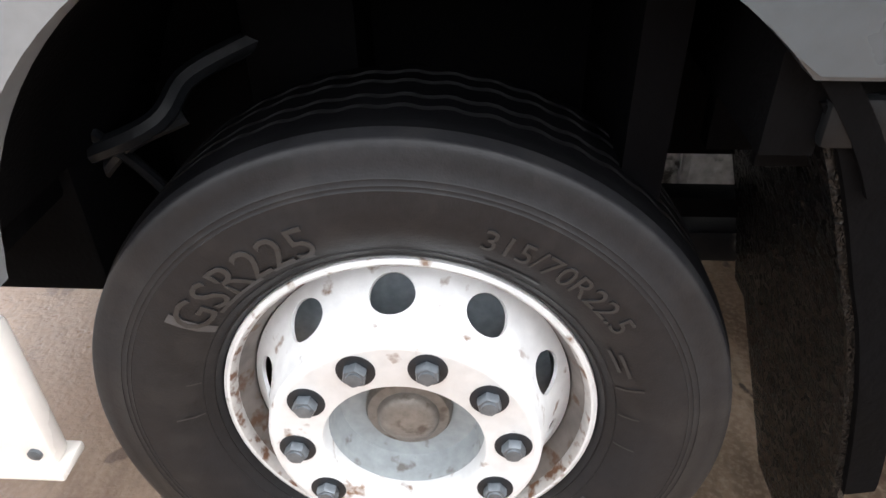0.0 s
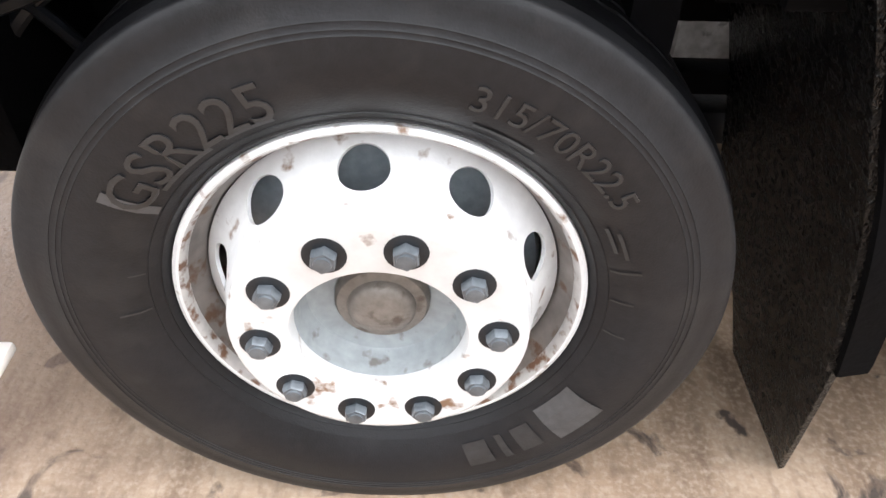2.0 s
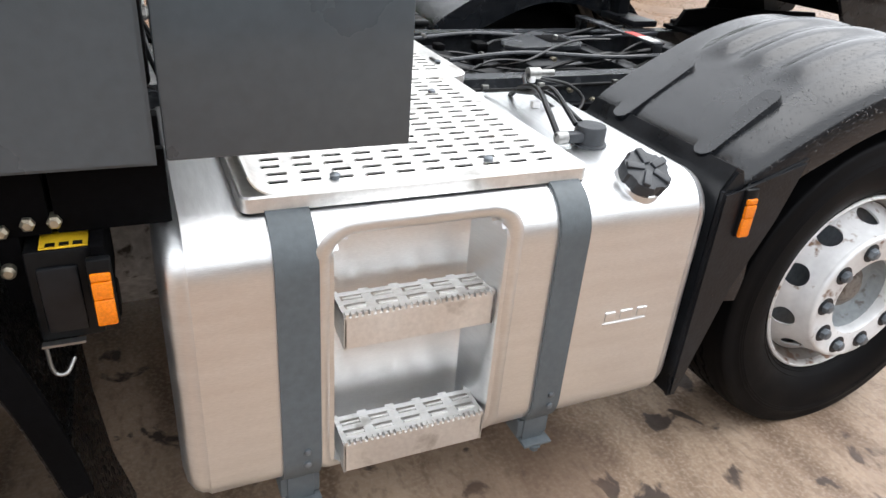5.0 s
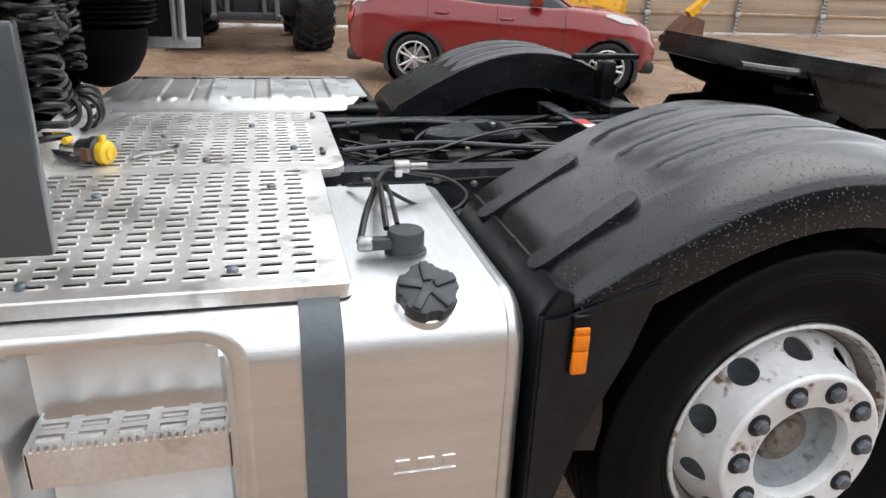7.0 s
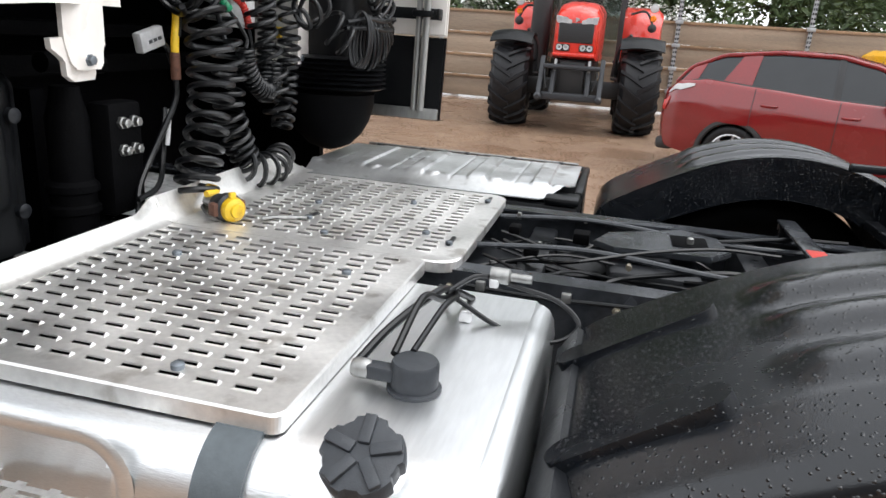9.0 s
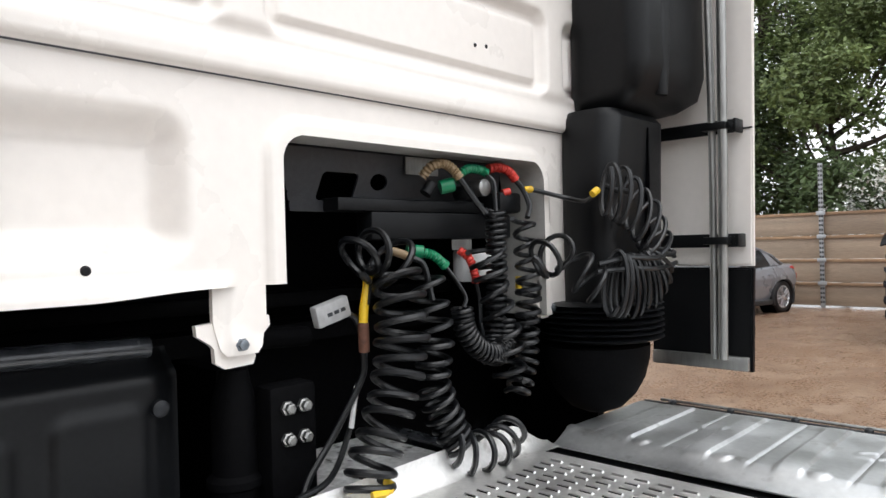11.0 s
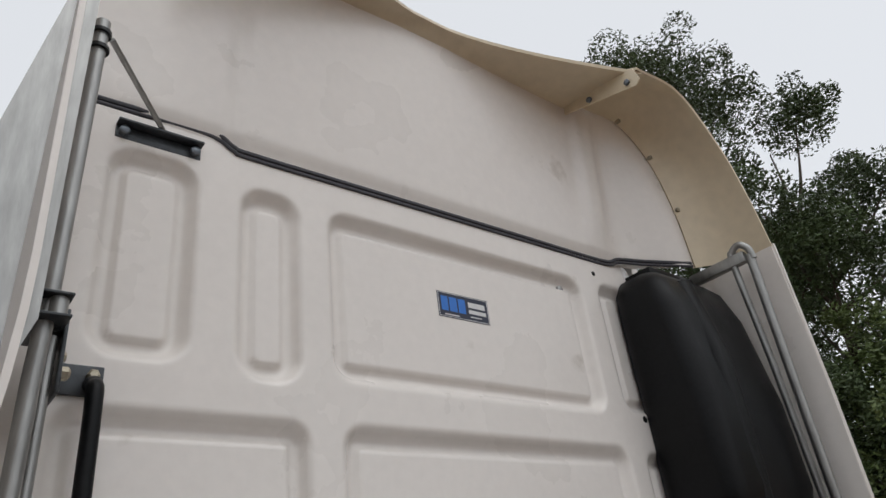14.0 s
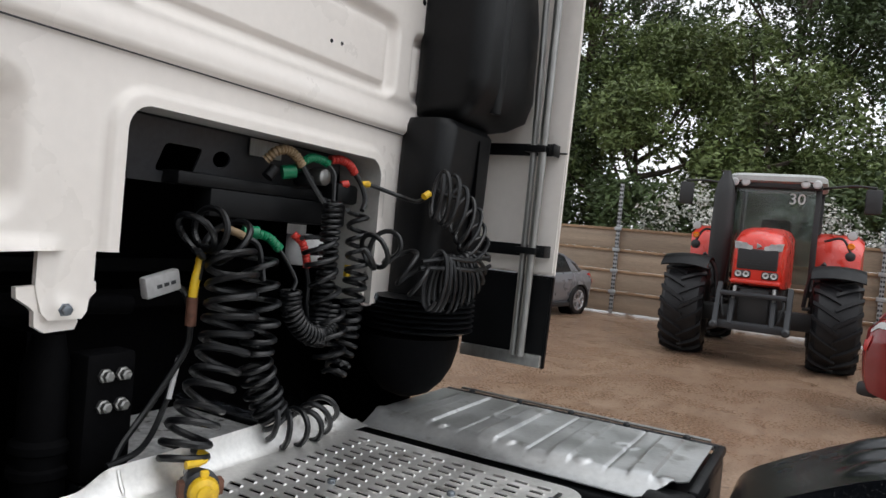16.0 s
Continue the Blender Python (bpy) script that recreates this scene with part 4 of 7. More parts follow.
# -- chassis rails and what lies between them --
for y0, y1, yy in ((0.9, 0.97, 0.9), (1.6, 1.67, 1.663)):
    bm = prism(bmesh.new(), [(y0, 0.69), (y1, 0.69), (y1, 0.698), (yy + 0.007, 0.698), (yy + 0.007, 0.939), (y1, 0.939), (y1, 0.946), (y0, 0.946)]
               if yy == y0 else [(y1, 0.69), (y1, 0.946), (y0, 0.946), (y0, 0.939), (yy, 0.939), (yy, 0.698), (y0, 0.698), (y0, 0.69)], -1.0, 5.2, "x")
    part("chassis_rail", bm, RAIL, truck, "black painted chassis rail", smooth=False)
parts("cross_member", [(2.0, 2.08, 0.97, 1.6, 0.75, 0.9), (2.62, 2.7, 0.97, 1.6, 0.78, 0.93), (3.05, 3.15, 0.97, 1.6, 0.7, 0.93)], CHASSIS, truck, 0.01)
part("drive_axle", boxes((1.0, 5.0, 0.75, 1.85, 0.35, 0.5), bevel=0.02), CHASSIS, truck)
part("gearbox", boxes((1.2, 2.0, 1.0, 1.55, 0.5, 0.85), bevel=0.03), CHASSIS, truck)
bm = boxes((2.25, 2.5, 1.12, 1.4, 0.85, 0.93), (2.3, 2.42, 1.2, 1.32, 0.93, 0.96), bevel=0.02)
part("bracket_casting", bm, CHASSIS, truck)
bm = disc(bmesh.new(), [(0.1, 0.7), (0.11, 0.78), (0.1, 0.88), (0.05, 0.9)], (2.15, 1.28, 0), 24, "z")
part("air_vessel", bm, PLASTIC, truck)
random.seed(4)
for i in range(16):
    y = random.uniform(1.0, 1.58)
    z = random.uniform(0.84, 0.95)
    x = 1.92
    pts = [(x, y, z)]
    for k in range(5):
        x += random.uniform(0.1, 0.26)
        y = min(max(y + random.uniform(-0.14, 0.14), 0.99), 1.58)
        z = min(max(z + random.uniform(-0.05, 0.06), 0.78), 0.985)
        pts.append((x, y, z))
    part("air_line", tube(bmesh.new(), smooth_line(pts, 6), random.choice((0.0045, 0.0055, 0.0075)), 6), HOSE, truck)
parts("connector_block", [(2.02, 2.06, 1.13, 1.18, 0.93, 0.955), (2.14, 2.19, 1.36, 1.42, 0.92, 0.955), (1.95, 1.985, 1.31, 1.36, 0.94, 0.965)], LINER, truck, 0.006)
# bracket of the suspension rod between the rails
bm = prism(bmesh.new(), [(2.2, 1.25), (2.26, 1.2), (2.52, 1.22), (2.58, 1.3), (2.56, 1.44), (2.46, 1.5), (2.24, 1.36)], 0.955, 0.972, "z", bevel=0.004)
arm = part("rod_bracket", bm, RAIL, truck, "black cast rod bracket")
part("bracket_pocket", boxes((2.42, 2.52, 1.29, 1.41, 0.972, 0.975), bevel=0.001), DARK, arm)
part("bracket_stud", disc(bmesh.new(), [(0.01, 0.973), (0.01, 0.99), (0.006, 0.993)], (2.47, 1.33, 0), 8, "z"), STEEL, arm)
for y0, z0 in ((1.08, 0.965), (1.46, 0.955)):
    part("long_pipe", tube(bmesh.new(), smooth_line([(1.9, y0, z0), (2.2, y0 + 0.03, z0 + 0.012), (2.6, y0 - 0.02, z0), (3.1, y0 + 0.02, z0 + 0.006)]), 0.008), RAIL, truck)
for x, y in ((2.06, 1.16), (2.3, 1.06), (2.17, 1.5), (1.96, 1.47)):
    part("pipe_fitting", disc(bmesh.new(), [(0.008, -0.016), (0.008, 0.004), (0.005, 0.006), (0.005, 0.016)], (x, y, 0.965), 6, "y"), BRASS if x > 2.2 else STEEL, truck)
# things on the outside of the near rail
for x, z in ((1.87, 0.9), (2.28, 0.9), (2.38, 0.86), (2.1, 0.84)):
    bm = disc(bmesh.new(), [(0.011, 0.9), (0.011, 0.892), (0.007, 0.888), (0.007, 0.882)], (x, 0, z), 6)
    part("rail_bolt", bm, BRASS, truck)
parts("rail_bracket", [(2.25, 2.55, 0.86, 0.9, 0.84, 0.86), (2.3, 2.42, 0.87, 0.9, 0.78, 0.84), (2.18, 2.5, 0.7, 0.76, 0.84, 0.87)], CHASSIS, truck, 0.003)
for x in (1.95, 2.16, 2.46, 2.72):
    part("rail_clip", boxes((x - 0.012, x + 0.012, 0.885, 0.9, 0.905, 0.93), bevel=0.003), STEEL, truck)
part("rail_line", tube(bmesh.new(), smooth_line([(1.9, 0.892, 0.915), (2.1, 0.89, 0.91), (2.35, 0.892, 0.918), (2.8, 0.89, 0.912)]), 0.005), HOSE, truck)
# strut with red and white reflective tape
strut = part("strut", boxes((2.755, 2.808, 1.08, 1.64, 1.0, 1.01), bevel=0.002), RAIL, truck)
for y0, y1, mm in ((1.1, 1.19, LABEL), (1.19, 1.28, RED)):
    part("reflective_tape", boxes((2.758, 2.805, y0, y1, 1.0105, 1.012)), mm, strut)
parts("strut_foot", [(2.76, 2.8, 1.6, 1.64, 0.94, 1.0), (2.76, 2.8, 1.08, 1.1, 0.94, 1.0)], CHASSIS, strut, 0.002)

# -- fifth wheel --
GREASE = material("greasy_black_steel", (0.008, 0.0085, 0.0095), 0.3, vary=0.35, grain=50, stain=9, bump=0.35, bump_scale=70, spec=0.5)
tip = pose(3.3, 1.285, 1.3, 0, 7, 0)
outline = [(0.0, -0.4), (0.03, -0.44), (0.12, -0.47), (0.75, -0.47), (0.9, -0.4), (1.0, -0.28), (1.0, -0.07), (0.7, -0.045), (0.62, 0.0), (0.7, 0.045), (1.0, 0.07), (1.0, 0.28), (0.9, 0.4), (0.75, 0.47), (0.12, 0.47), (0.03, 0.44), (0.0, 0.4)]
bm = prism(bmesh.new(), outline, -0.07, 0.0, "z", bevel=0.02)
bmesh.ops.transform(bm, matrix=tip, verts=bm.verts)
fifth = part("fifth_wheel", bm, GREASE, truck, "greasy black fifth wheel coupling plate")
# turned-down rim of the plate and its webs
for y in (-0.455, 0.435):
    bm = prism(bmesh.new(), [(0.06, -0.06), (0.95, -0.06), (0.9, -0.17), (0.7, -0.23), (0.55, -0.17), (0.35, -0.2), (0.14, -0.15)], y, y + 0.02, bevel=0.006)
    bmesh.ops.transform(bm, matrix=tip, verts=bm.verts)
    part("plate_rim", bm, GREASE, fifth)
bm = boxes((0.01, 0.035, -0.4, 0.4, -0.085, -0.03), bevel=0.008)
bmesh.ops.transform(bm, matrix=tip, verts=bm.verts)
part("plate_lip", bm, GREASE, fifth)
for x in (0.3, 0.55):
    bm = boxes((x, x + 0.025, -0.43, 0.43, -0.13, -0.03), bevel=0.004)
    bmesh.ops.transform(bm, matrix=tip, verts=bm.verts)
    part("plate_web", bm, LINER, fifth)
bm = tube(bmesh.new(), smooth_line([(3.33, 0.95, 1.24), (3.27, 0.8, 1.25), (3.1, 0.72, 1.27), (2.98, 0.69, 1.285)], 6), 0.012)
part("release_handle", bm, GREASE, fifth, "thin release handle rod")
for y0, y1 in ((0.86, 0.92), (1.65, 1.71)):
    bm = prism(bmesh.new(), [(3.35, 0.95), (4.1, 0.95), (4.1, 0.98), (3.9, 1.0), (3.83, 1.19), (3.78, 1.21), (3.67, 1.21), (3.62, 1.19), (3.55, 1.0), (3.35, 0.98)], y0, y1, bevel=0.008)
    part("coupling_bracket", bm, LINER, fifth)
    part("pivot_pin", disc(bmesh.new(), [(0.035, y0 - 0.02), (0.035, y1 + 0.02)], (3.725, 0, 1.15), 20), GREASE, fifth)
part("coupling_base", boxes((3.3, 4.3, 0.88, 1.69, 0.947, 0.965), bevel=0.004), LINER, fifth)
for y0 in (0.93, 1.6):
    bm = prism(bmesh.new(), [(3.3, 0.966), (4.25, 0.966), (4.2, 1.03), (3.5, 1.05), (3.35, 1.04)], y0, y0 + 0.03, bevel=0.004)
    part("base_rib", bm, LINER, fifth)
bm = boxes((3.14, 3.2, 1.84, 1.92, 0.97, 1.14), (3.1, 3.24, 1.66, 1.95, 0.95, 0.98), (3.0, 3.32, 1.86, 1.9, 1.15, 1.175), bevel=0.006)
part("guard_bracket", bm, CHASSIS, truck)


# -- mudguards of the second axle --
def mudguard(y_out, y_in, name_label, skirt=0.05, down=0.0):
    s = 1 if y_in > y_out else -1
    cx, cz = 2.85, 0.49 - down
    # shape along the wheel: angle from the front horizontal, radius
    stations = [(172, 0.685), (165, 0.69), (158, 0.72), (152, 0.76), (147, 0.785), (143, 0.785), (136, 0.757), (127, 0.73), (118, 0.718), (108, 0.712), (98, 0.71), (90, 0.708), (78, 0.706), (66, 0.702), (54, 0.696), (42, 0.69), (30, 0.68), (18, 0.675)]
    line = smooth_line([(a, 0, r) for a, r in stations], 7)
    width = abs(y_in - y_out)
    prof = [(0.0, -0.15), (0.0, -0.065), (0.008, -0.045), (0.03, -0.026), (0.07, -0.012), (0.11, -0.002), (0.118, 0.0)] + [(width * k / 44, 0.0) for k in range(9, 45)] + [(width, -0.01), (width + 0.002, -skirt)]
    bm = bmesh.new()
    rows = []
    for p in line:
        a, r = p.x, p.z
        row = []
        for w, dr in prof:
            rib = 0.0
            if 0.12 < w < width - 0.06:
                t = ((w - 0.12) / 0.14) % 1
                rib = 0.016 * step01(0.04, 0.4, t) * step01(0.96, 0.6, t) * step01(123, 116, a) * step01(40, 55, a)
            rr = r + dr + rib
            row.append(bm.verts.new((cx + rr * math.cos(radians(a)), y_out + s * w, cz + rr * math.sin(radians(a)))))
        rows.append(row)
    for a, b in zip(rows, rows[1:]):
        for k in range(len(a) - 1):
            bm.faces.new((a[k], a[k + 1], b[k + 1], b[k]))
    thicken(bm, 0.006)
    return part("mudguard", bm, GUARD, truck, name_label, angle=60)


near = mudguard(0.03, 0.64, "wet black plastic mudguard with raised ribs")
mudguard(2.52, 1.93, "wet black plastic mudguard", 0.15, 0.03)
# front apron of the near mudguard with its two arms
bm = prism(bmesh.new(), [(2.17, 0.28), (2.165, 0.9), (2.2, 0.955), (2.225, 0.945), (2.26, 0.86), (2.245, 0.7), (2.2, 0.5), (2.19, 0.28)], 0.03, 0.64, bevel=0.008)
part("mudguard_apron", bm, CHASSIS, near, "black apron in front of the wheel")
bm = prism(bmesh.new(), [(2.165, 0.9), (2.215, 0.895), (2.42, 0.965), (2.36, 0.8), (2.27, 0.62), (2.19, 0.28), (2.165, 0.28)], 0.018, 0.04, bevel=0.006)
part("apron_side", bm, CHASSIS, near)
for a, b in ((Vector((2.212, 0.16, 0.96)), Vector((2.385, 0.166, 1.075))), (Vector((2.2, 0.49, 0.953)), Vector((2.4, 0.505, 1.071)))):
    bm = bmesh.new()
    d = (b - a).normalized()
    pts = []
    for k in range(9):
        t = radians(90 + 180 * k / 8)
        pts.append(a + d * 0.03 * math.cos(t) + Vector((0, 0.03 * math.sin(t), 0)))
    for k in range(9):
        t = radians(-90 + 180 * k / 8)
        pts.append(b + d * 0.03 * math.cos(t) + Vector((0, 0.03 * math.sin(t), 0)))
    up = Vector((-d.z, 0, d.x))
    lo = [bm.verts.new(p - up * 0.03) for p in pts]
    hi = [bm.verts.new(p + up * 0.008) for p in pts]
    bm.faces.new(hi)
    for k in range(18):
        bm.faces.new((lo[k], lo[(k + 1) % 18], hi[(k + 1) % 18], hi[k]))
    part("mudguard_arm", bm, GUARD, near, "flat black mudguard support arm")
marker(2.245, 0.008, 0.836)

# -- aluminium shield on the far side --
def shield(u, v):
    """Pressed cover over a plan grid: u along, v across."""
    k = (u - 1.245) / 0.25
    t = (k + 0.5) % 1 - 0.5
    rib = 0.01 * step01(0.145, 0.12, abs(t + 0.1)) * step01(1.9, 1.98, v) * step01(2.46, 2.4, v)
    groove = -0.004 * step01(0.02, 0.008, abs(abs(t) - 0.5)) * step01(1.9, 1.95, v)
    fall = 0.03 * step01(2.44, 2.52, v) + 0.035 * step01(1.95, 1.85, v)
    pad = 0.006 * step01(0.028, 0.02, math.hypot(t * 0.25 - 0.05, v - 1.95))
    ring = 0.003 * step01(0.012, 0.004, abs(math.hypot((u - 1.41 - 0.45 * round((u - 1.41) / 0.45)), (v - 2.2) * 1.1) - 0.035))
    return (u, v, 0.975 + rib + groove + pad + ring - fall)


bm = bmesh.new()
sheet(bm, span(1.03, 2.1, 150), span(1.84, 2.53, 80), shield, lambda u, v: min(1.0, (v - 1.84 - (u - 1.98) * 1.2) * 0.64))
thicken(bm, 0.004)
cover = part("heat_shield", bm, SHIELD, truck, "pressed aluminium cover with ribs")
for i in range(5):
    bm = disc(bmesh.new(), [(0.014, 0.94), (0.014, 0.968), (0.008, 0.973)], (1.12 + 0.22 * i, 2.525, 0), 10, "z")
    part("cover_bolt", bm, CHASSIS, cover)
part("cover_edge", tube(bmesh.new(), [(1.0, 2.532, 0.952), (2.13, 2.532, 0.952)], 0.009), CHASSIS, cover)
part("cover_rod", tube(bmesh.new(), [(1.06, 2.548, 0.965), (2.08, 2.548, 0.965)], 0.006), STEEL, cover, "bright steel edge rod")
bm = boxes((1.0, 2.13, 1.83, 2.55, 0.4, 0.925), bevel=0.02)
far_box = part("far_box", bm, PLASTIC, truck, "black plastic box under the pressed cover")
parts("box_corner", [(2.0, 2.13, 1.82, 1.95, 0.925, 0.955), (2.1, 2.135, 1.95, 2.55, 0.925, 0.96)], PLASTIC, far_box, 0.012)
for i in range(6):
    part("vent_slot", boxes((2.128, 2.134, 2.02, 2.2, 0.74 + 0.03 * i, 0.752 + 0.03 * i), bevel=0.002), DARK, far_box)

# ---- back of the cab ----
setting_out = CAB_BACK
PANELS = [(0.938, 1.862, 2.296, 2.732, 0.055), (0.712, 0.858, 2.274, 2.735, 0.06), (0.425, 0.612, 2.29, 2.752, 0.06), (0.39, 0.872, 1.942, 2.19, 0.045),
          (0.957, 1.905, 1.944, 2.19, 0.045), (1.955, 2.1, 2.305, 2.74, 0.05), (1.99, 2.12, 1.95, 2.18, 0.045)]
OPEN = (0.995, 1.885, 0.9, 1.747)


def opening(y, z):
    return rounded(y, z, (OPEN[0] + OPEN[1]) / 2, (OPEN[2] + OPEN[3]) / 2, (OPEN[1] - OPEN[0]) / 2, (OPEN[3] - OPEN[2]) / 2, 0.055)


def bottom_edge(y):
    return 1.432 + 0.012 * step01(0.6, 0.84, y) if y < 1.4 else 1.3


def wall_keep(y, z):
    return min(opening(y, z), z - bottom_edge(y))


def wall_x(y, z):
    x = 1.075 + 0.026 * step01(1.848, 1.853, z) - 0.012 * step01(1.88, 1.93, z)
    x += 0.011 * step01(1.93, 1.96, z)
    for y0, y1, z0, z1, r in PANELS:
        if y0 - 0.02 < y < y1 + 0.02 and z0 - 0.02 < z < z1 + 0.02:
            d = rounded(y, z, (y0 + y1) / 2, (z0 + z1) / 2, (y1 - y0) / 2, (z1 - z0) / 2, r)
            x -= 0.03 * step01(0.008, -0.022, d)
            x += 0.012 * step01(-0.034, -0.042, d)
    if z < 1.84:
        o = opening(y, z)
        x += 0.016 * step01(0.042, 0.026, o)
        d = rounded(y, z, 0.55, 1.63, 0.265, 0.145, 0.07)
        x -= 0.055 * step01(0.0, -0.075, d)
        x += 0.02 * step01(1.475, 1.445, z) * step01(0.9, 0.84, y)
    x -= 0.09 * step01(2.1, 2.35, y) + 0.05 * step01(0.4, 0.2, y)
    return x


bm = bmesh.new()
sheet(bm, span(0.3, 2.42, 280), span(1.29, 2.84, 196), lambda u, v: (wall_x(u, v), u, v), wall_keep)
wall = part("cab_rear_wall", bm, WHITE, truck, "white pressed steel back of the cab with recessed panels", angle=70)
# thin dark tube that paints in the shade below the wall ledge
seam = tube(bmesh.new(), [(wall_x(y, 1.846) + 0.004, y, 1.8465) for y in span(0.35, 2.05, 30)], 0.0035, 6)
part("body_seam", seam, SEAL, wall, "dark line for the shade under the body ledge")
# inner return round the opening
bm = bmesh.new()
ol = [(OPEN[0], 1.45), (OPEN[0], 1.692)] + [(OPEN[0] + 0.055 - 0.055 * math.cos(radians(15 * k)), 1.692 + 0.055 * math.sin(radians(15 * k))) for k in range(1, 7)]
ol += [(OPEN[1] - 0.055 + 0.055 * math.sin(radians(15 * k)), 1.692 + 0.055 * math.cos(radians(15 * k))) for k in range(7)] + [(OPEN[1], 1.3)]
a = [bm.verts.new((wall_x(y, z) - 0.001, y, z)) for y, z in ol]
b = [bm.verts.new((0.93, y, z)) for y, z in ol]
for k in range(len(ol) - 1):
    bm.faces.new((a[k], a[k + 1], b[k + 1], b[k]))
part("opening_return", bm, RETURN, wall, "light grey inner edge of the opening", angle=50)
# cab mounting brackets in body colour
def mount(y0, y1, z0, z1):
    w, h, c = (y1 - y0) / 0.11, (z1 - z0) / 0.155, (y0 + y1) / 2

    def outline(pts):
        return [(c + y * w, z1 - z * h) for y, z in pts]

    def face(u, v):
        """Pressed front: a raised flank, a swelling round the bolt and turned edges."""
        y, z = (u - c) / w, (z1 - v) / h
        swell = math.exp(-((y + 0.006) / 0.02) ** 2 - ((z - 0.105) / 0.017) ** 2)
        return X - 0.016 + 0.008 * step01(-0.03, -0.006, y + 0.12 * z) + 0.01 * swell + 0.004 * step01(0.09, 0.128, z)

    X = 1.085
    def half(z):
        return (0.055 - 0.012 * step01(0.06, 0.125, z) - 0.01 * step01(0.112, 0.132, z) ** 2) * w

    bm = bmesh.new()
    sheet(bm, span(-1, 1, 36), span(0, 0.132, 40), lambda u, v: (face(c + u * half(v), z1 - v * h), c + u * half(v), z1 - v * h))
    thicken(bm, 0.012)
    ob = part("cab_mount", bm, WHITE, wall, "white pressed cab mounting bracket", angle=50)
    bm = prism(bmesh.new(), outline([(-0.088, 0.07), (-0.05, 0.067), (0.05, 0.064), (0.068, 0.062), (0.07, 0.082), (0.05, 0.103), (0.034, 0.112), (0.032, 0.128), (0.036, 0.14), (0.03, 0.155), (-0.03, 0.158), (-0.05, 0.145), (-0.052, 0.116), (-0.06, 0.108), (-0.086, 0.09)]), X - 0.034, X - 0.02, "x")
    part("mount_plate", bm, WHITE, ob, "white backing plate with side wings")
    bm = disc(bmesh.new(), [(0.0135, X - 0.02), (0.0135, X + 0.002), (0.012, X + 0.003), (0.0105, X + 0.003), (0.0105, X + 0.011), (0.008, X + 0.0125), (0.003, X + 0.0125)], (0, c - 0.005 * w, z1 - 0.112 * h), 6, "x")
    part("mount_bolt", bm, NUT, ob, "dull steel bolt head")


mount(0.845, 0.955, 1.29, 1.445)
mount(1.885, 1.955, 1.29, 1.4)
# small fittings on the wall
for y, z, r in ((0.621, 1.486, 0.009), (1.949, 2.776, 0.009), (2.03, 2.285, 0.011), (1.603, 2.04, 0.006), (1.649, 2.045, 0.006)):
    bm = disc(bmesh.new(), [(r, 0.9), (r, 1.0), (r * 0.6, 1.003)], (wall_x(y, z) - 1.0, y, z), 14, "x")
    part("wall_plug", bm, PLASTIC, truck, "small black hole plug")
bm = disc(bmesh.new(), [(0.014, 0.99), (0.013, 1.004), (0.008, 1.007)], (wall_x(1.789, 2.695) - 1.0, 1.789, 2.695), 16, "x")
part("wall_screw", bm, STEEL, truck)
# sticker, drawn as plain shapes
xs = wall_x(1.36, 2.55)
sticker = part("sticker", boxes((xs - 0.001, xs + 0.0012, 1.27, 1.449, 2.512, 2.586)), NAVY, truck, "blue and black sticker with white marks", smooth=False)
parts("border", [(xs + 0.0012, xs + 0.0018, 1.272, 1.447, 2.514, 2.5155), (xs + 0.0012, xs + 0.0018, 1.272, 1.447, 2.5825, 2.584), (xs + 0.0012, xs + 0.0018, 1.272, 1.2735, 2.5155, 2.5825), (xs + 0.0012, xs + 0.0018, 1.4455, 1.447, 2.5155, 2.5825)], LABEL, sticker)
parts("blue_mark", [(xs + 0.0012, xs + 0.002, 1.281, 1.304, 2.531, 2.573), (xs + 0.0012, xs + 0.002, 1.309, 1.335, 2.531, 2.573), (xs + 0.0012, xs + 0.002, 1.34, 1.365, 2.531, 2.573)], BLUE, sticker)
parts("white_mark", [(xs + 0.0012, xs + 0.002, 1.376, 1.436, 2.553, 2.569), (xs + 0.0012, xs + 0.002, 1.376, 1.438, 2.535, 2.546), (xs + 0.0012, xs + 0.002, 1.29, 1.34, 2.519, 2.522), (xs + 0.0012, xs + 0.002, 1.38, 1.42, 2.524, 2.527)], LABEL, sticker)
# seal along the roof joint
sl = [(1.09, 0.31, 2.858), (1.095, 0.4, 2.855), (1.098, 0.6, 2.857), (1.1, 0.655, 2.85), (1.1, 0.69, 2.83), (1.1, 0.75, 2.824), (1.1, 1.2, 2.828), (1.1, 1.7, 2.832), (1.1, 2.02, 2.835), (1.115, 2.09, 2.85), (1.15, 2.2, 2.85), (1.22, 2.38, 2.85)]
bm = tube(bmesh.new(), smooth_line([(x, y, z + 0.006) for x, y, z in sl], 6), 0.0065)
tube(bm, smooth_line([(x + 0.002, y, z - 0.008) for x, y, z in sl], 6), 0.005)
part("roof_seal", bm, SEAL, truck, "dark rubber roof seal")


# -- high roof back and spoiler --
SEAM = smooth_line([(1.22, 2.395, 2.838), (1.232, 2.35, 3.067), (1.226, 2.282, 3.29), (1.2, 2.16, 3.45), (1.152, 1.985, 3.455)], 10)
EDGE = smooth_line([(1.458, 2.53, 2.838), (1.463, 2.47, 3.05), (1.468, 2.38, 3.23), (1.474, 2.2, 3.405), (1.476, 1.955, 3.4)], 10)


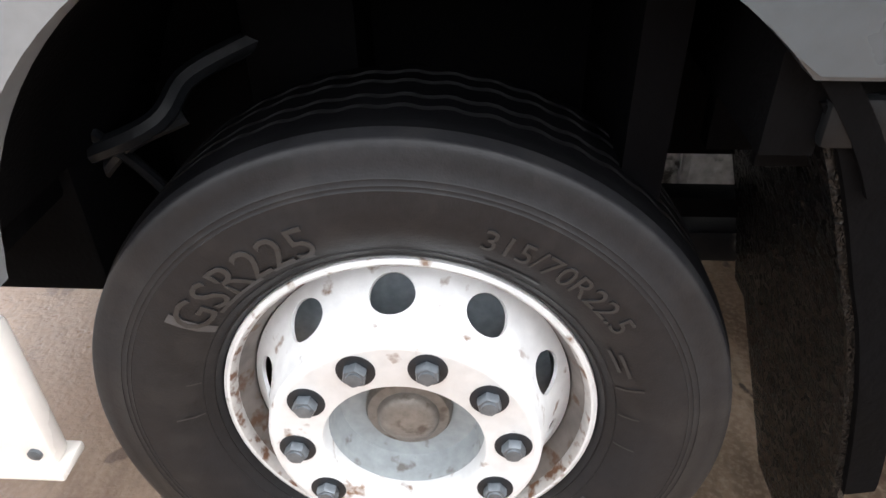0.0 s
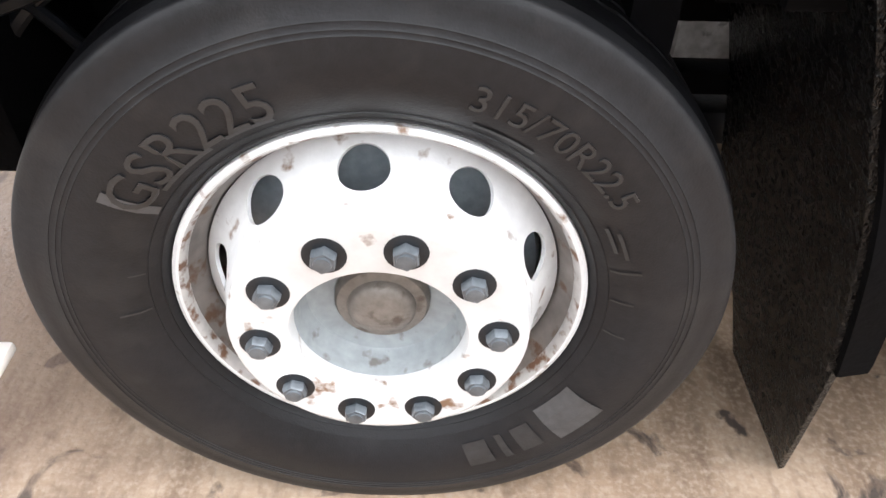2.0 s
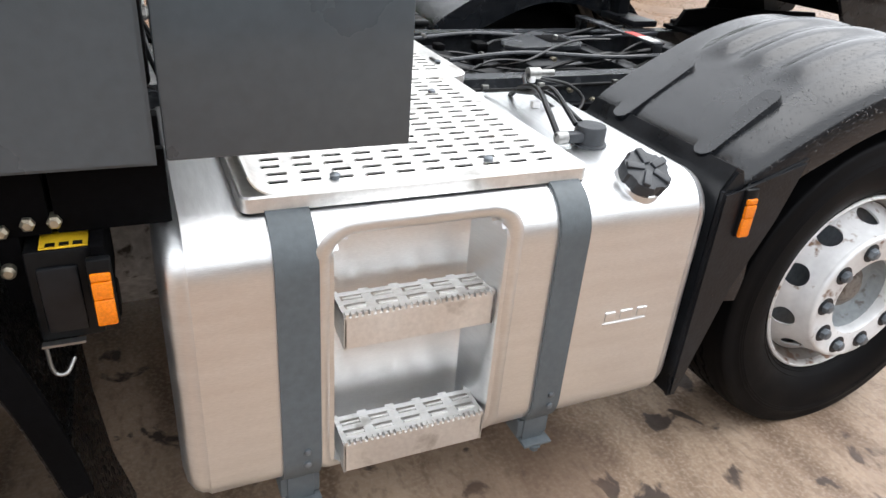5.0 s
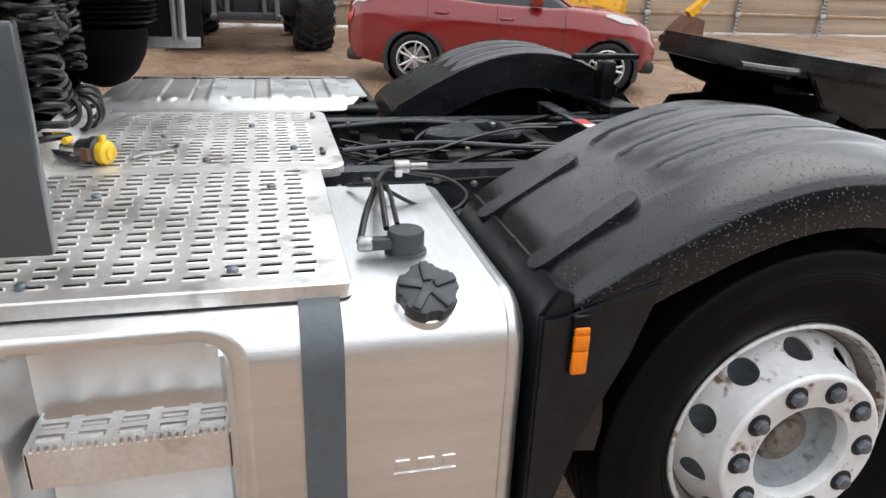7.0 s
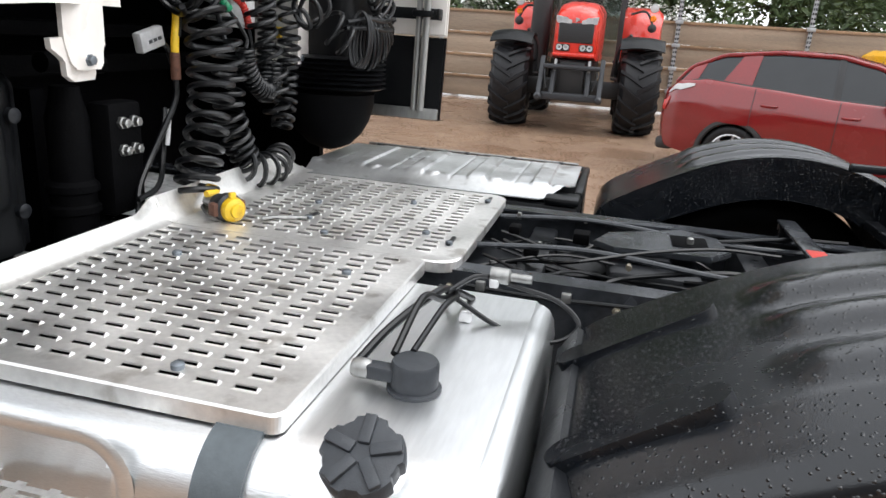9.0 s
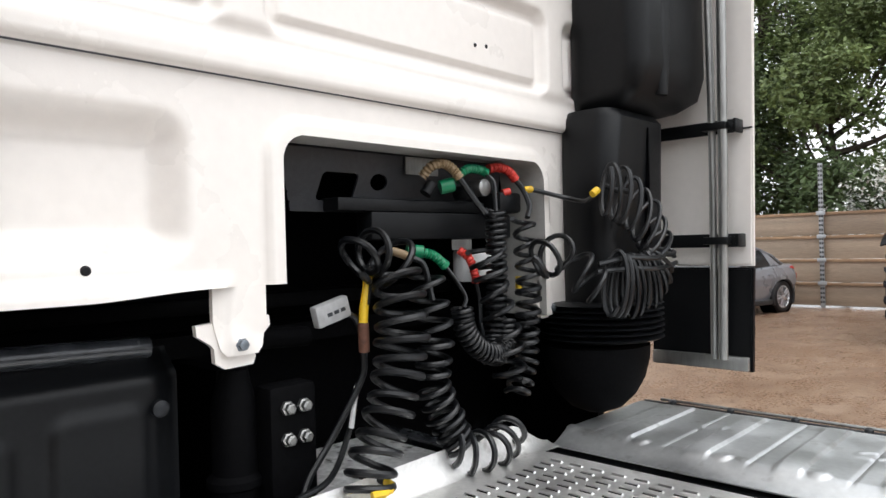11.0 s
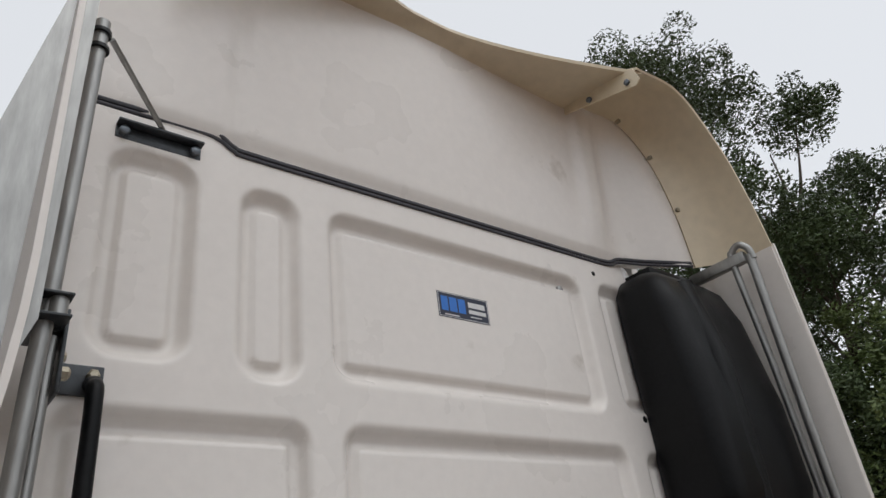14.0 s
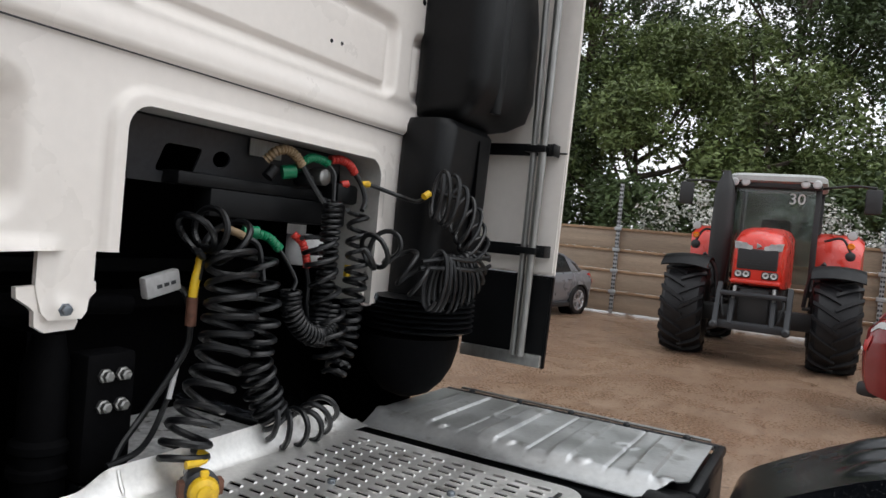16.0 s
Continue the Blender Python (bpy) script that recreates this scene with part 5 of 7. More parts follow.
def seam_at(z):
    """Depth and distance across of the roof's edge at a height."""
    for p, q in zip(SEAM, SEAM[1:]):
        if p.z <= z <= q.z:
            m = p.lerp(q, (z - p.z) / max(q.z - p.z, 1e-6))
            return m.x, m.y
    return SEAM[0][:2] if z < SEAM[0].z else (1.17, 2.05)


def roof_back(u, v):
    sx, sy = seam_at(v)
    y = 0.31 + (sy - 0.31) * u
    t = (v - 2.84) / 0.62
    x = 1.1 + 0.05 * t + 0.012 * step01(0.0, 0.06, t) - 0.1 * step01(0.55, 0.15, y)
    x += 0.02 * step01(1.93, 1.97, y) * step01(2.08, 2.02, y) * step01(0.0, 0.3, t) - 0.008 * step01(0.655, 0.68, y) * step01(0.715, 0.69, y)
    x += (sx - x) * step01(sy - 0.3, sy, y) ** 1.3
    return (x, y, v)


bm = bmesh.new()
sheet(bm, span(0, 1, 140), span(2.838, 3.455, 40), roof_back)
part("high_roof_back", bm, WHITE, truck, "smooth white back of the high roof", angle=60)


def spoiler(u, v):
    """u across, v from the roof to the trailing edge."""
    w = min(max((abs(u - 1.27) - 0.05) / 0.68, 0.0), 1.05)
    reach = 0.07 + 0.27 * w ** 1.3
    return (1.14 + reach * v, u, 3.452 + 0.04 * (1 - w) * v - 0.055 * w * v + 0.012 * math.sin(math.pi * v))


bm = bmesh.new()
sheet(bm, span(0.5, 1.985, 60), span(0, 1, 14), spoiler)
thicken(bm, 0.012)
part("roof_spoiler", bm, CREAM, truck, "cream underside of the roof spoiler lip")
bm = prism(bmesh.new(), [(1.15, 3.445), (1.47, 3.39), (1.485, 3.33), (1.465, 3.315), (1.2, 3.4), (1.15, 3.415)], 1.93, 1.936)
rib = part("spoiler_rib", bm, CREAM, truck)
for x, z in ((1.28, 3.39), (1.44, 3.345)):
    part("rib_bolt", disc(bmesh.new(), [(0.011, 1.928), (0.011, 1.92), (0.006, 1.917)], (x, 0, z), 12), NUT, truck)

# far side roof cheek between the seam and the outer edge
bm = bmesh.new()
rows = []
for i, (p, q) in enumerate(zip(SEAM, EDGE)):
    out = ((q - p).cross(SEAM[min(i + 1, len(SEAM) - 1)] - SEAM[max(i - 1, 0)])).normalized()
    out = out if out.y + out.z > 0 else -out
    rows.append([bm.verts.new(p.lerp(q, k / 16) + out * 0.045 * math.sin(math.pi * k / 16)) for k in range(17)])
for a, b in zip(rows, rows[1:]):
    for k in range(16):
        bm.faces.new((a[k], a[k + 1], b[k + 1], b[k]))
thicken(bm, 0.008)
cheek_ob = part("roof_cheek", bm, CREAM, truck, "cream inner face of the roof side fairing", angle=60)
for i in (10, 20, 29):
    p = SEAM[i].lerp(EDGE[i], 0.05)
    part("cheek_rivet", disc(bmesh.new(), [(0.009, -0.012), (0.009, 0.008), (0.006, 0.011)], p, 10, "x"), BRASS, cheek_ob)
part("cheek_seam", tube(bmesh.new(), [p + Vector((0.004, 0, 0)) for p in SEAM], 0.0025, 6), SEAL, cheek_ob)

# -- far side deflector with its tubes --
bm = prism(bmesh.new(), [(0.95, 1.42), (1.455, 1.42), (1.468, 2.3), (1.466, 2.85), (0.95, 2.85)], 2.515, 2.54, bevel=0.008)
part("side_deflector", bm, WHITE, truck, "white far side cab deflector")
bm = prism(bmesh.new(), [(1.1, 1.075), (1.445, 1.075), (1.455, 1.415), (1.1, 1.415)], 2.513, 2.54, bevel=0.006)
part("deflector_foot", bm, PLASTIC, truck, "black plastic foot of the deflector")
part("foot_strip", boxes((1.11, 1.44, 2.49, 2.511, 1.08, 1.125), bevel=0.004), STEEL, truck)
bm = tube(bmesh.new(), [(1.375, 2.455, 1.12), (1.39, 2.45, 1.7), (1.405, 2.43, 2.3), (1.42, 2.41, 2.8)], 0.015, 14)
part("deflector_tube", bm, STEEL, truck, "galvanised deflector tube")
bm = tube(bmesh.new(), smooth_line([(1.345, 2.46, 1.12), (1.355, 2.455, 1.8), (1.36, 2.43, 2.4), (1.36, 2.4, 2.78), (1.372, 2.398, 2.83), (1.4, 2.4, 2.845), (1.425, 2.405, 2.82), (1.43, 2.41, 2.78)], 8), 0.012, 12)
part("deflector_tube", bm, STEEL, truck, "galvanised deflector tube")
for z in (1.873, 1.505):
    arm = part("tube_bracket", boxes((1.15, 1.424, 2.465, 2.474, z - 0.022, z + 0.022), bevel=0.003), PLASTIC, truck, "black flat tube bracket")
    parts("bracket_clamp", [(1.33, 1.41, 2.425, 2.464, z - 0.012, z + 0.012), (1.425, 1.435, 2.45, 2.512, z - 0.022, z + 0.022)], PLASTIC, arm, 0.003)
top = part("tube_bracket", boxes((1.19, 1.41, 2.385, 2.415, 2.775, 2.815), bevel=0.004), STEEL, truck, "steel top bracket of the tube")
part("bracket_foot", boxes((1.08, 1.2, 2.13, 2.415, 2.765, 2.8), bevel=0.006), PLASTIC, top, "black bracket foot")
part("deflector_seam", boxes((1.3, 1.462, 2.512, 2.5155, 1.865, 1.87)), PLASTIC, truck)

# -- near side tubes and bracket --
FOLDED = material("dark_folded_steel", (0.045, 0.05, 0.055), 0.35, metal=0.4, vary=0.2, grain=60, stain=9, bump=0.1)
bm = tube(bmesh.new(), [(1.3, 0.318, 1.5), (1.3, 0.328, 2.16), (1.3, 0.334, 2.3), (1.3, 0.344, 2.87)], 0.0135, 14)
part("deflector_tube", bm, STEEL, truck, "galvanised deflector tube")
bm = tube(bmesh.new(), [(1.265, 0.345, 1.5), (1.265, 0.35, 2.24)], 0.0095, 12)
part("deflector_tube", bm, STEEL, truck, "galvanised deflector tube")
bracket = part("tube_bracket", boxes((1.2, 1.335, 0.3, 0.362, 2.246, 2.251), bevel=0.0015), FOLDED, truck, "dark folded steel tube bracket")
parts("bracket_plate", [(1.2, 1.335, 0.3, 0.362, 2.281, 2.286), (1.2, 1.206, 0.3, 0.362, 2.251, 2.281), (1.328, 1.335, 0.3, 0.318, 2.251, 2.281), (1.12, 1.28, 0.3625, 0.369, 2.15, 2.284), (1.102, 1.11, 0.37, 0.465, 2.205, 2.26)], FOLDED, bracket, 0.002)
part("bracket_spacer", disc(bmesh.new(), [(0.013, 2.251), (0.013, 2.281)], (1.315, 0.345, 0), 14, "z"), STEEL, bracket)
for p, ax in (((1.0, 0.446, 2.24), "x"), ((1.2, 0, 2.235), "y"), ((1.25, 0, 2.19), "y")):
    off = 1.11 if ax == "x" else 0.369
    prof = [(0.011, off), (0.011, off + 0.012), (0.007, off + 0.016)]
    part("bracket_bolt", disc(bmesh.new(), prof, (0, p[1], p[2]) if ax == "x" else (p[0], 0, p[2]), 6, ax), BRASS, bracket)
bm = tube(bmesh.new(), smooth_line([(1.112, 0.446, 2.225), (1.14, 0.445, 2.215), (1.155, 0.444, 2.18), (1.16, 0.443, 2.0), (1.165, 0.44, 1.5)], 8), 0.0145, 14)
part("support_tube", bm, PLASTIC, truck, "black support tube")
plate = part("stay_bracket", boxes((1.095, 1.102, 0.43, 0.612, 2.77, 2.8), bevel=0.002), FOLDED, truck, "dark folded stay bracket")
part("stay_flange", boxes((1.095, 1.125, 0.43, 0.612, 2.8, 2.806), bevel=0.002), FOLDED, plate)
for y in (0.446, 0.597):
    part("bracket_bolt", disc(bmesh.new(), [(0.011, 1.1), (0.011, 1.114), (0.006, 1.117)], (0, y, 2.785), 12, "x"), NUT, plate)
part("stay_rod", tube(bmesh.new(), [(1.105, 0.53, 2.81), (1.29, 0.365, 2.845)], 0.006), STEEL, truck)
for z in (2.80, 2.84):
    part("tube_clamp", disc(bmesh.new(), [(0.019, z - 0.004), (0.019, z + 0.004)], (1.3, 0.343, 0), 18, "z"), CHASSIS, truck)
bm = prism(bmesh.new(), [(1.4, 1.45), (1.407, 1.45), (1.42, 2.2), (1.41, 2.95), (1.4, 2.95)], 0.3, 0.318)
for v in bm.verts:
    v.co.y -= 0.28 * step01(2.3, 1.45, v.co.z)
part("deflector_edge", bm, STEEL, truck, "steel edge strip of the deflector")

# -- air intake --
def loft(bm, sections):
    """Joins closed rings of equal length."""
    rings = [[bm.verts.new(p) for p in s] for s in sections]
    n = len(rings[0])
    for a, b in zip(rings, rings[1:]):
        for k in range(n):
            bm.faces.new((a[k], a[(k + 1) % n], b[(k + 1) % n], b[k]))
    bm.faces.new(rings[0])
    bm.faces.new(rings[-1])
    return bm


def block(x0, x1, y0, y1, z, r, n=5):
    pts = []
    for cx, cy, a0 in ((x1 - r, y1 - r, 0), (x0 + r, y1 - r, 90), (x0 + r, y0 + r, 180), (x1 - r, y0 + r, 270)):
        pts += [(cx + r * math.cos(radians(a0 + 90 * k / n)), cy + r * math.sin(radians(a0 + 90 * k / n)), z) for k in range(n + 1)]
    return pts


bm = loft(bmesh.new(), [block(1.1, 1.2, 2.12, 2.33, 1.90, 0.03), block(1.08, 1.28, 2.05, 2.4, 1.922, 0.04), block(1.07, 1.315, 2.04, 2.485, 1.965, 0.05), block(1.07, 1.332, 2.035, 2.508, 2.04, 0.06), block(1.07, 1.33, 2.035, 2.508, 2.3, 0.06),
                        block(1.07, 1.3, 2.035, 2.485, 2.6, 0.06), block(1.07, 1.27, 2.04, 2.46, 2.71, 0.06), block(1.08, 1.235, 2.065, 2.43, 2.752, 0.05), block(1.1, 1.19, 2.12, 2.37, 2.765, 0.04)])
intake = part("air_intake", bm, PLASTIC, truck, "large matt black air intake housing", angle=60)
bm = loft(bmesh.new(), [block(1.2, 1.33, 2.17, 2.215, 1.95, 0.02), block(1.2, 1.335, 2.15, 2.235, 2.1, 0.03), block(1.2, 1.332, 2.15, 2.25, 2.45, 0.03), block(1.2, 1.28, 2.17, 2.25, 2.72, 0.03)])
part("intake_rib", bm, PLASTIC, intake)
bm = loft(bmesh.new(), [block(1.06, 1.24, 1.985, 2.36, z, 0.06) for z in (1.33, 1.5)] + [block(1.06, 1.25, 1.985, 2.35, 1.7, 0.06), block(1.06, 1.26, 1.99, 2.34, 1.88, 0.06), block(1.08, 1.24, 2.0, 2.32, 1.905, 0.05)])
part("intake_duct", bm, PLASTIC, truck, "black lower air duct")
part("duct_groove", boxes((1.24, 1.262, 2.2, 2.206, 1.5, 1.86)), DARK, truck)
bm = tube(bmesh.new(), smooth_line([(1.245, 1.95, 1.68), (1.275, 1.95, 1.66), (1.285, 2.0, 1.655), (1.28, 2.05, 1.66), (1.26, 2.07, 1.7)], 6), 0.008)
part("duct_handle", bm, PLASTIC, truck)
for i in range(7):
    bm = disc(bmesh.new(), [(0.17, -0.008), (0.19, 0.0), (0.17, 0.008)], (1.14, 2.1, 1.325 - i * 0.017), 40, "z")
    part("bellows_ring", bm, HOSE, truck)
bm = disc(bmesh.new(), [(0.165, 1.2), (0.163, 1.16), (0.148, 1.1), (0.12, 1.05), (0.08, 1.01), (0.03, 0.99)], (1.13, 2.08, 0), 40, "z")
part("air_filter_canister", bm, LINER, truck, "black air filter canister")

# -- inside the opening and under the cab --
# panels added so the space behind the opening reads as deep shade
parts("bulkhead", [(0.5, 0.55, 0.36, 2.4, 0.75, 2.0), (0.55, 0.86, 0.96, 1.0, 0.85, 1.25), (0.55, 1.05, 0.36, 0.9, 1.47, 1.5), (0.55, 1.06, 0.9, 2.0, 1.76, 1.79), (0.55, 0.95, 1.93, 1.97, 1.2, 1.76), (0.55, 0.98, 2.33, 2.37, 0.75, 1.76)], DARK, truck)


def cover_x(u, v):
    d = rounded(u, v, 0.46, 1.1, 0.07, 0.11, 0.03)
    e = rounded(u, v, 0.67, 1.13, 0.08, 0.1, 0.03)
    return 0.985 + 0.01 * step01(0.012, -0.012, d) + 0.01 * step01(0.012, -0.012, e) - 0.04 * step01(0.76, 0.83, u) - 0.05 * step01(1.27, 1.325, v)


bm = bmesh.new()
sheet(bm, span(0.345, 0.83, 60), span(0.93, 1.325, 40), lambda u, v: (cover_x(u, v), u, v))
thicken(bm, 0.01)
cover = part("engine_cover", bm, PLASTIC, truck, "black ribbed engine side cover")
for y, z in ((0.775, 1.22), (0.43, 1.19), (0.775, 1.02), (0.43, 1.0)):
    part("cover_clip", disc(bmesh.new(), [(0.016, 0.95), (0.016, 0.997), (0.01, 1.0)], (0, y, z), 16, "x"), CHASSIS, cover)
# ledge in a lighter material than the cover, for sky light on it
bm = tube(bmesh.new(), smooth_line([(0.93, 0.35, 1.335), (0.94, 0.5, 1.34), (0.93, 0.78, 1.33)], 6), 0.022, 10)
part("cover_ledge", bm, RAIL, cover, "rounded upper edge of the cover")
bm = disc(bmesh.new(), [(0.05, 0.75), (0.05, 0.98), (0.058, 0.985), (0.058, 1.0), (0.05, 1.005), (0.05, 1.03), (0.058, 1.035), (0.058, 1.05), (0.046, 1.06), (0.046, 1.2), (0.035, 1.24), (0.03, 1.27)], (0.98, 0.933, 0), 28, "z")
part("cab_damper", bm, LINER, truck, "black cab air spring damper")
part("cab_cross_tube", tube(bmesh.new(), [(0.86, 1.0, 1.31), (0.86, 1.2, 1.3)], 0.024, 16), LINER, truck)
part("cab_cross_beam", boxes((0.62, 0.7, 0.5, 1.9, 1.36, 1.4), bevel=0.01), LINER, truck)
part("bolted_plate", boxes((1.0, 1.065, 0.965, 1.08, 0.97, 1.235), bevel=0.012), LINER, truck)
for y in (1.003, 1.043):
    for z in (1.189, 1.125):
        part("frame_bolt", disc(bmesh.new(), [(0.015, 1.065), (0.015, 1.073), (0.0115, 1.075), (0.0115, 1.085), (0.008, 1.088)], (0, y, z), 6, "x"), STEEL, truck)
# grey bracket with cut-outs at the top of the opening
bm = bmesh.new()
sheet(bm, span(1.06, 1.84, 100), span(1.6, 1.75, 26), lambda u, v: (0.97 - 0.2 * (1.75 - v), u, v),
      lambda u, v: min(rounded(u - 0.25 * (v - 1.66), v, 1.237, 1.66, 0.055, 0.034, 0.012), math.hypot((u - 1.365) / 1.35, v - 1.676) - 0.021, u - 1.06 - 0.33 * (1.75 - v) if v < 1.75 else 1))
thicken(bm, 0.006)
rack = part("coupling_rack", bm, RACK, truck, "dark grey coupling rack with cut-outs")
parts("rack_shelf", [(0.93, 1.0, 1.2, 1.8, 1.60, 1.632), (0.9, 0.99, 1.06, 1.8, 1.745, 1.757), (0.94, 1.0, 1.3, 1.84, 1.53, 1.6)], PLASTIC, rack, 0.006)
part("rack_label", boxes((1.0, 1.002, 1.58, 1.66, 1.5, 1.528)), STEEL, rack)
part("rack_plate", boxes((0.972, 0.976, 1.44, 1.56, 1.70, 1.745)), STEEL, rack)

# -- couplings and coiled hoses --
def hose(name_label, pts, r, mat=None):
    return part("air_hose", tube(bmesh.new(), pts, r, 7), mat or HOSE, truck, name_label)


def sleeve(pts, r, mat, label):
    return part("coupling_sleeve", tube(bmesh.new(), smooth_line(pts, 8), r, 12), mat, truck, label)


def ribbed(pts, r, mat, label):
    """A sleeve with a ringed surface."""
    return part("coupling_sleeve", tube(bmesh.new(), smooth_line(pts, 12), lambda s: r * (1 + 0.14 * math.cos(s * 90)), 12), mat, truck, label)


# upper row
ribbed([(1.02, 1.455, 1.69), (1.04, 1.47, 1.715), (1.05, 1.5, 1.724), (1.055, 1.53, 1.712), (1.06, 1.553, 1.688)], 0.0125, BROWN, "brown ribbed hose sleeve")
hose("black hose", smooth_line([(1.06, 1.553, 1.688), (1.07, 1.585, 1.645), (1.08, 1.625, 1.6), (1.09, 1.655, 1.575), (1.09, 1.66, 1.55)]), 0.008)
sleeve([(1.02, 1.52, 1.665), (1.04, 1.55, 1.673)], 0.019, GREEN, "green coupling handle")
sleeve([(1.03, 1.455, 1.645), (1.035, 1.475, 1.672)], 0.016, PLASTIC, "black coupling boot")
ribbed([(1.04, 1.558, 1.684), (1.05, 1.58, 1.708), (1.05, 1.61, 1.717), (1.055, 1.645, 1.714), (1.06, 1.665, 1.707)], 0.0115, GREEN, "green ribbed hose sleeve")
ribbed([(1.04, 1.695, 1.722), (1.05, 1.725, 1.728), (1.06, 1.76, 1.718), (1.065, 1.785, 1.694)], 0.0125, RED, "red ribbed hose sleeve")
sleeve([(1.05, 1.742, 1.656), (1.06, 1.762, 1.661)], 0.011, RED, "red coupling mark")
part("coupling_head", disc(bmesh.new(), [(0.024, 1.0), (0.024, 1.05), (0.016, 1.055)], (0, 1.667, 1.669), 18, "x"), STEEL, truck)
part("coupling_head", disc(bmesh.new(), [(0.02, 0.99), (0.02, 1.03), (0.012, 1.04)], (0, 1.62, 1.655), 18, "x"), PLASTIC, truck)
part("coupling_body", boxes((0.96, 1.06, 1.72, 1.82, 1.6, 1.66), bevel=0.012), PLASTIC, truck)
hose("black hose", smooth_line([(1.06, 1.66, 1.705), (1.08, 1.668, 1.68), (1.09, 1.66, 1.64), (1.1, 1.65, 1.6)]), 0.006)
hose("black hose", smooth_line([(1.065, 1.785, 1.694), (1.08, 1.8, 1.665), (1.1, 1.8, 1.62), (1.11, 1.775, 1.585)]), 0.008)
sleeve([(1.08, 1.8, 1.664), (1.085, 1.83, 1.668)], 0.0105, YELLOW, "yellow hose end")
hose("black hose", smooth_line([(1.085, 1.83, 1.668), (1.13, 1.93, 1.645), (1.2, 1.93, 1.63), (1.26, 1.88, 1.64)]), 0.007)
sleeve([(1.265, 1.865, 1.642), (1.27, 1.885, 1.655)], 0.0105, YELLOW, "yellow hose end")
# lower row
sleeve([(1.03, 1.385, 1.5), (1.05, 1.42, 1.498)], 0.017, GREEN, "green coupling handle")
ribbed([(1.05, 1.42, 1.497), (1.06, 1.45, 1.487), (1.065, 1.48, 1.465)], 0.0115, GREEN, "green ribbed hose sleeve")
sleeve([(1.065, 1.476, 1.468), (1.067, 1.484, 1.46)], 0.0135, GREEN, "green hose collar")
sleeve([(1.04, 1.31, 1.506), (1.055, 1.34, 1.496), (1.06, 1.36, 1.488)], 0.0105, BROWN, "brown hose end")
hose("black hose", smooth_line([(1.06, 1.36, 1.488), (1.08, 1.39, 1.47), (1.09, 1.4, 1.42), (1.1, 1.4, 1.38)]), 0.0075)
ribbed([(1.03, 1.575, 1.5), (1.05, 1.595, 1.475), (1.06, 1.605, 1.43), (1.06, 1.608, 1.41)], 0.011, RED, "red ribbed hose sleeve")
part("reservoir", disc(bmesh.new(), [(0.05, 1.41), (0.055, 1.42), (0.055, 1.49), (0.05, 1.5)], (0.97, 1.697, 0), 24, "z"), LABEL, truck, "white plastic reservoir")
sleeve([(1.08, 1.215, 1.45), (1.082, 1.21, 1.42), (1.083, 1.2, 1.38), (1.083, 1.196, 1.345)], 0.0105, YELLOW, "yellow hose tag sleeve")
part("tag_mark", tube(bmesh.new(), [(1.094, 1.212, 1.435), (1.0945, 1.203, 1.385)], 0.0035, 6), PLASTIC, truck)
sleeve([(1.083, 1.196, 1.345), (1.083, 1.197, 1.28)], 0.0125, RUSTY, "rusty coupling end")
sleeve([(1.08, 1.77, 1.42), (1.08, 1.768, 1.385)], 0.0105, YELLOW, "yellow hose tag")
# coils hanging from the rack
R = random.Random(7)


def loose(pts, amount, seed):
    """Makes the turns of a coil uneven."""
    a, b = 0.31 + 0.017 * (seed % 5), 0.13 + 0.011 * (seed % 7)
    return [Vector(p) + amount * Vector((math.sin(i * a + seed), math.cos(i * b + 2 * seed), math.sin(i * (a + b) / 3))) for i, p in enumerate(pts)]


hose("black coiled hose hanging behind the cab", loose(coil([(1.12, 1.262, 1.47), (1.15, 1.25, 1.357), (1.16, 1.232, 1.257), (1.17, 1.19, 1.163), (1.175, 1.14, 1.074), (1.18, 1.11, 0.992)], 0.056, 12.5, 22, 0.046), 0.003, 1), 0.0082)
hose("black coiled hose hanging behind the cab", loose(coil([(1.1, 1.375, 1.45), (1.13, 1.375, 1.291), (1.13, 1.365, 1.185), (1.14, 1.4, 1.09), (1.16, 1.425, 1.03)], 0.04, 13, 20, 0.038), 0.003, 3), 0.0072)
hose("black coiled hose", loose(coil([(1.12, 1.28, 1.46), (1.11, 1.235, 1.5), (1.1, 1.19, 1.5), (1.09, 1.16, 1.47)], 0.05, 3.3, 20), 0.004, 5), 0.008)
hose("black coiled hose", coil([(1.1, 1.648, 1.605), (1.1, 1.648, 1.5), (1.1, 1.645, 1.38), (1.1, 1.63, 1.27), (1.12, 1.6, 1.2)], 0.024, 26, 14), 0.0055)
hose("black coiled hose", coil([(1.11, 1.494, 1.355), (1.115, 1.5, 1.3), (1.12, 1.54, 1.25), (1.12, 1.606, 1.227), (1.12, 1.65, 1.25), (1.11, 1.665, 1.31)], 0.024, 24, 14), 0.0055)
hose("black coiled hose", loose(coil([(1.1, 1.768, 1.585), (1.12, 1.76, 1.42), (1.12, 1.752, 1.3), (1.12, 1.74, 1.2), (1.13, 1.68, 1.106)], 0.03, 15, 16), 0.002, 2), 0.0072)
hose("black coiled hose", loose(coil([(1.09, 1.61, 1.5), (1.1, 1.63, 1.4), (1.12, 1.65, 1.26), (1.13, 1.655, 1.14)], 0.042, 7.5, 20), 0.004, 4), 0.0072)
hose("black coiled hose resting above the catwalk", loose(coil([(1.15, 1.4, 1.035), (1.18, 1.46, 1.012), (1.18, 1.54, 1.012), (1.16, 1.62, 1.04)], 0.046, 5.5, 22), 0.005, 6), 0.0078)
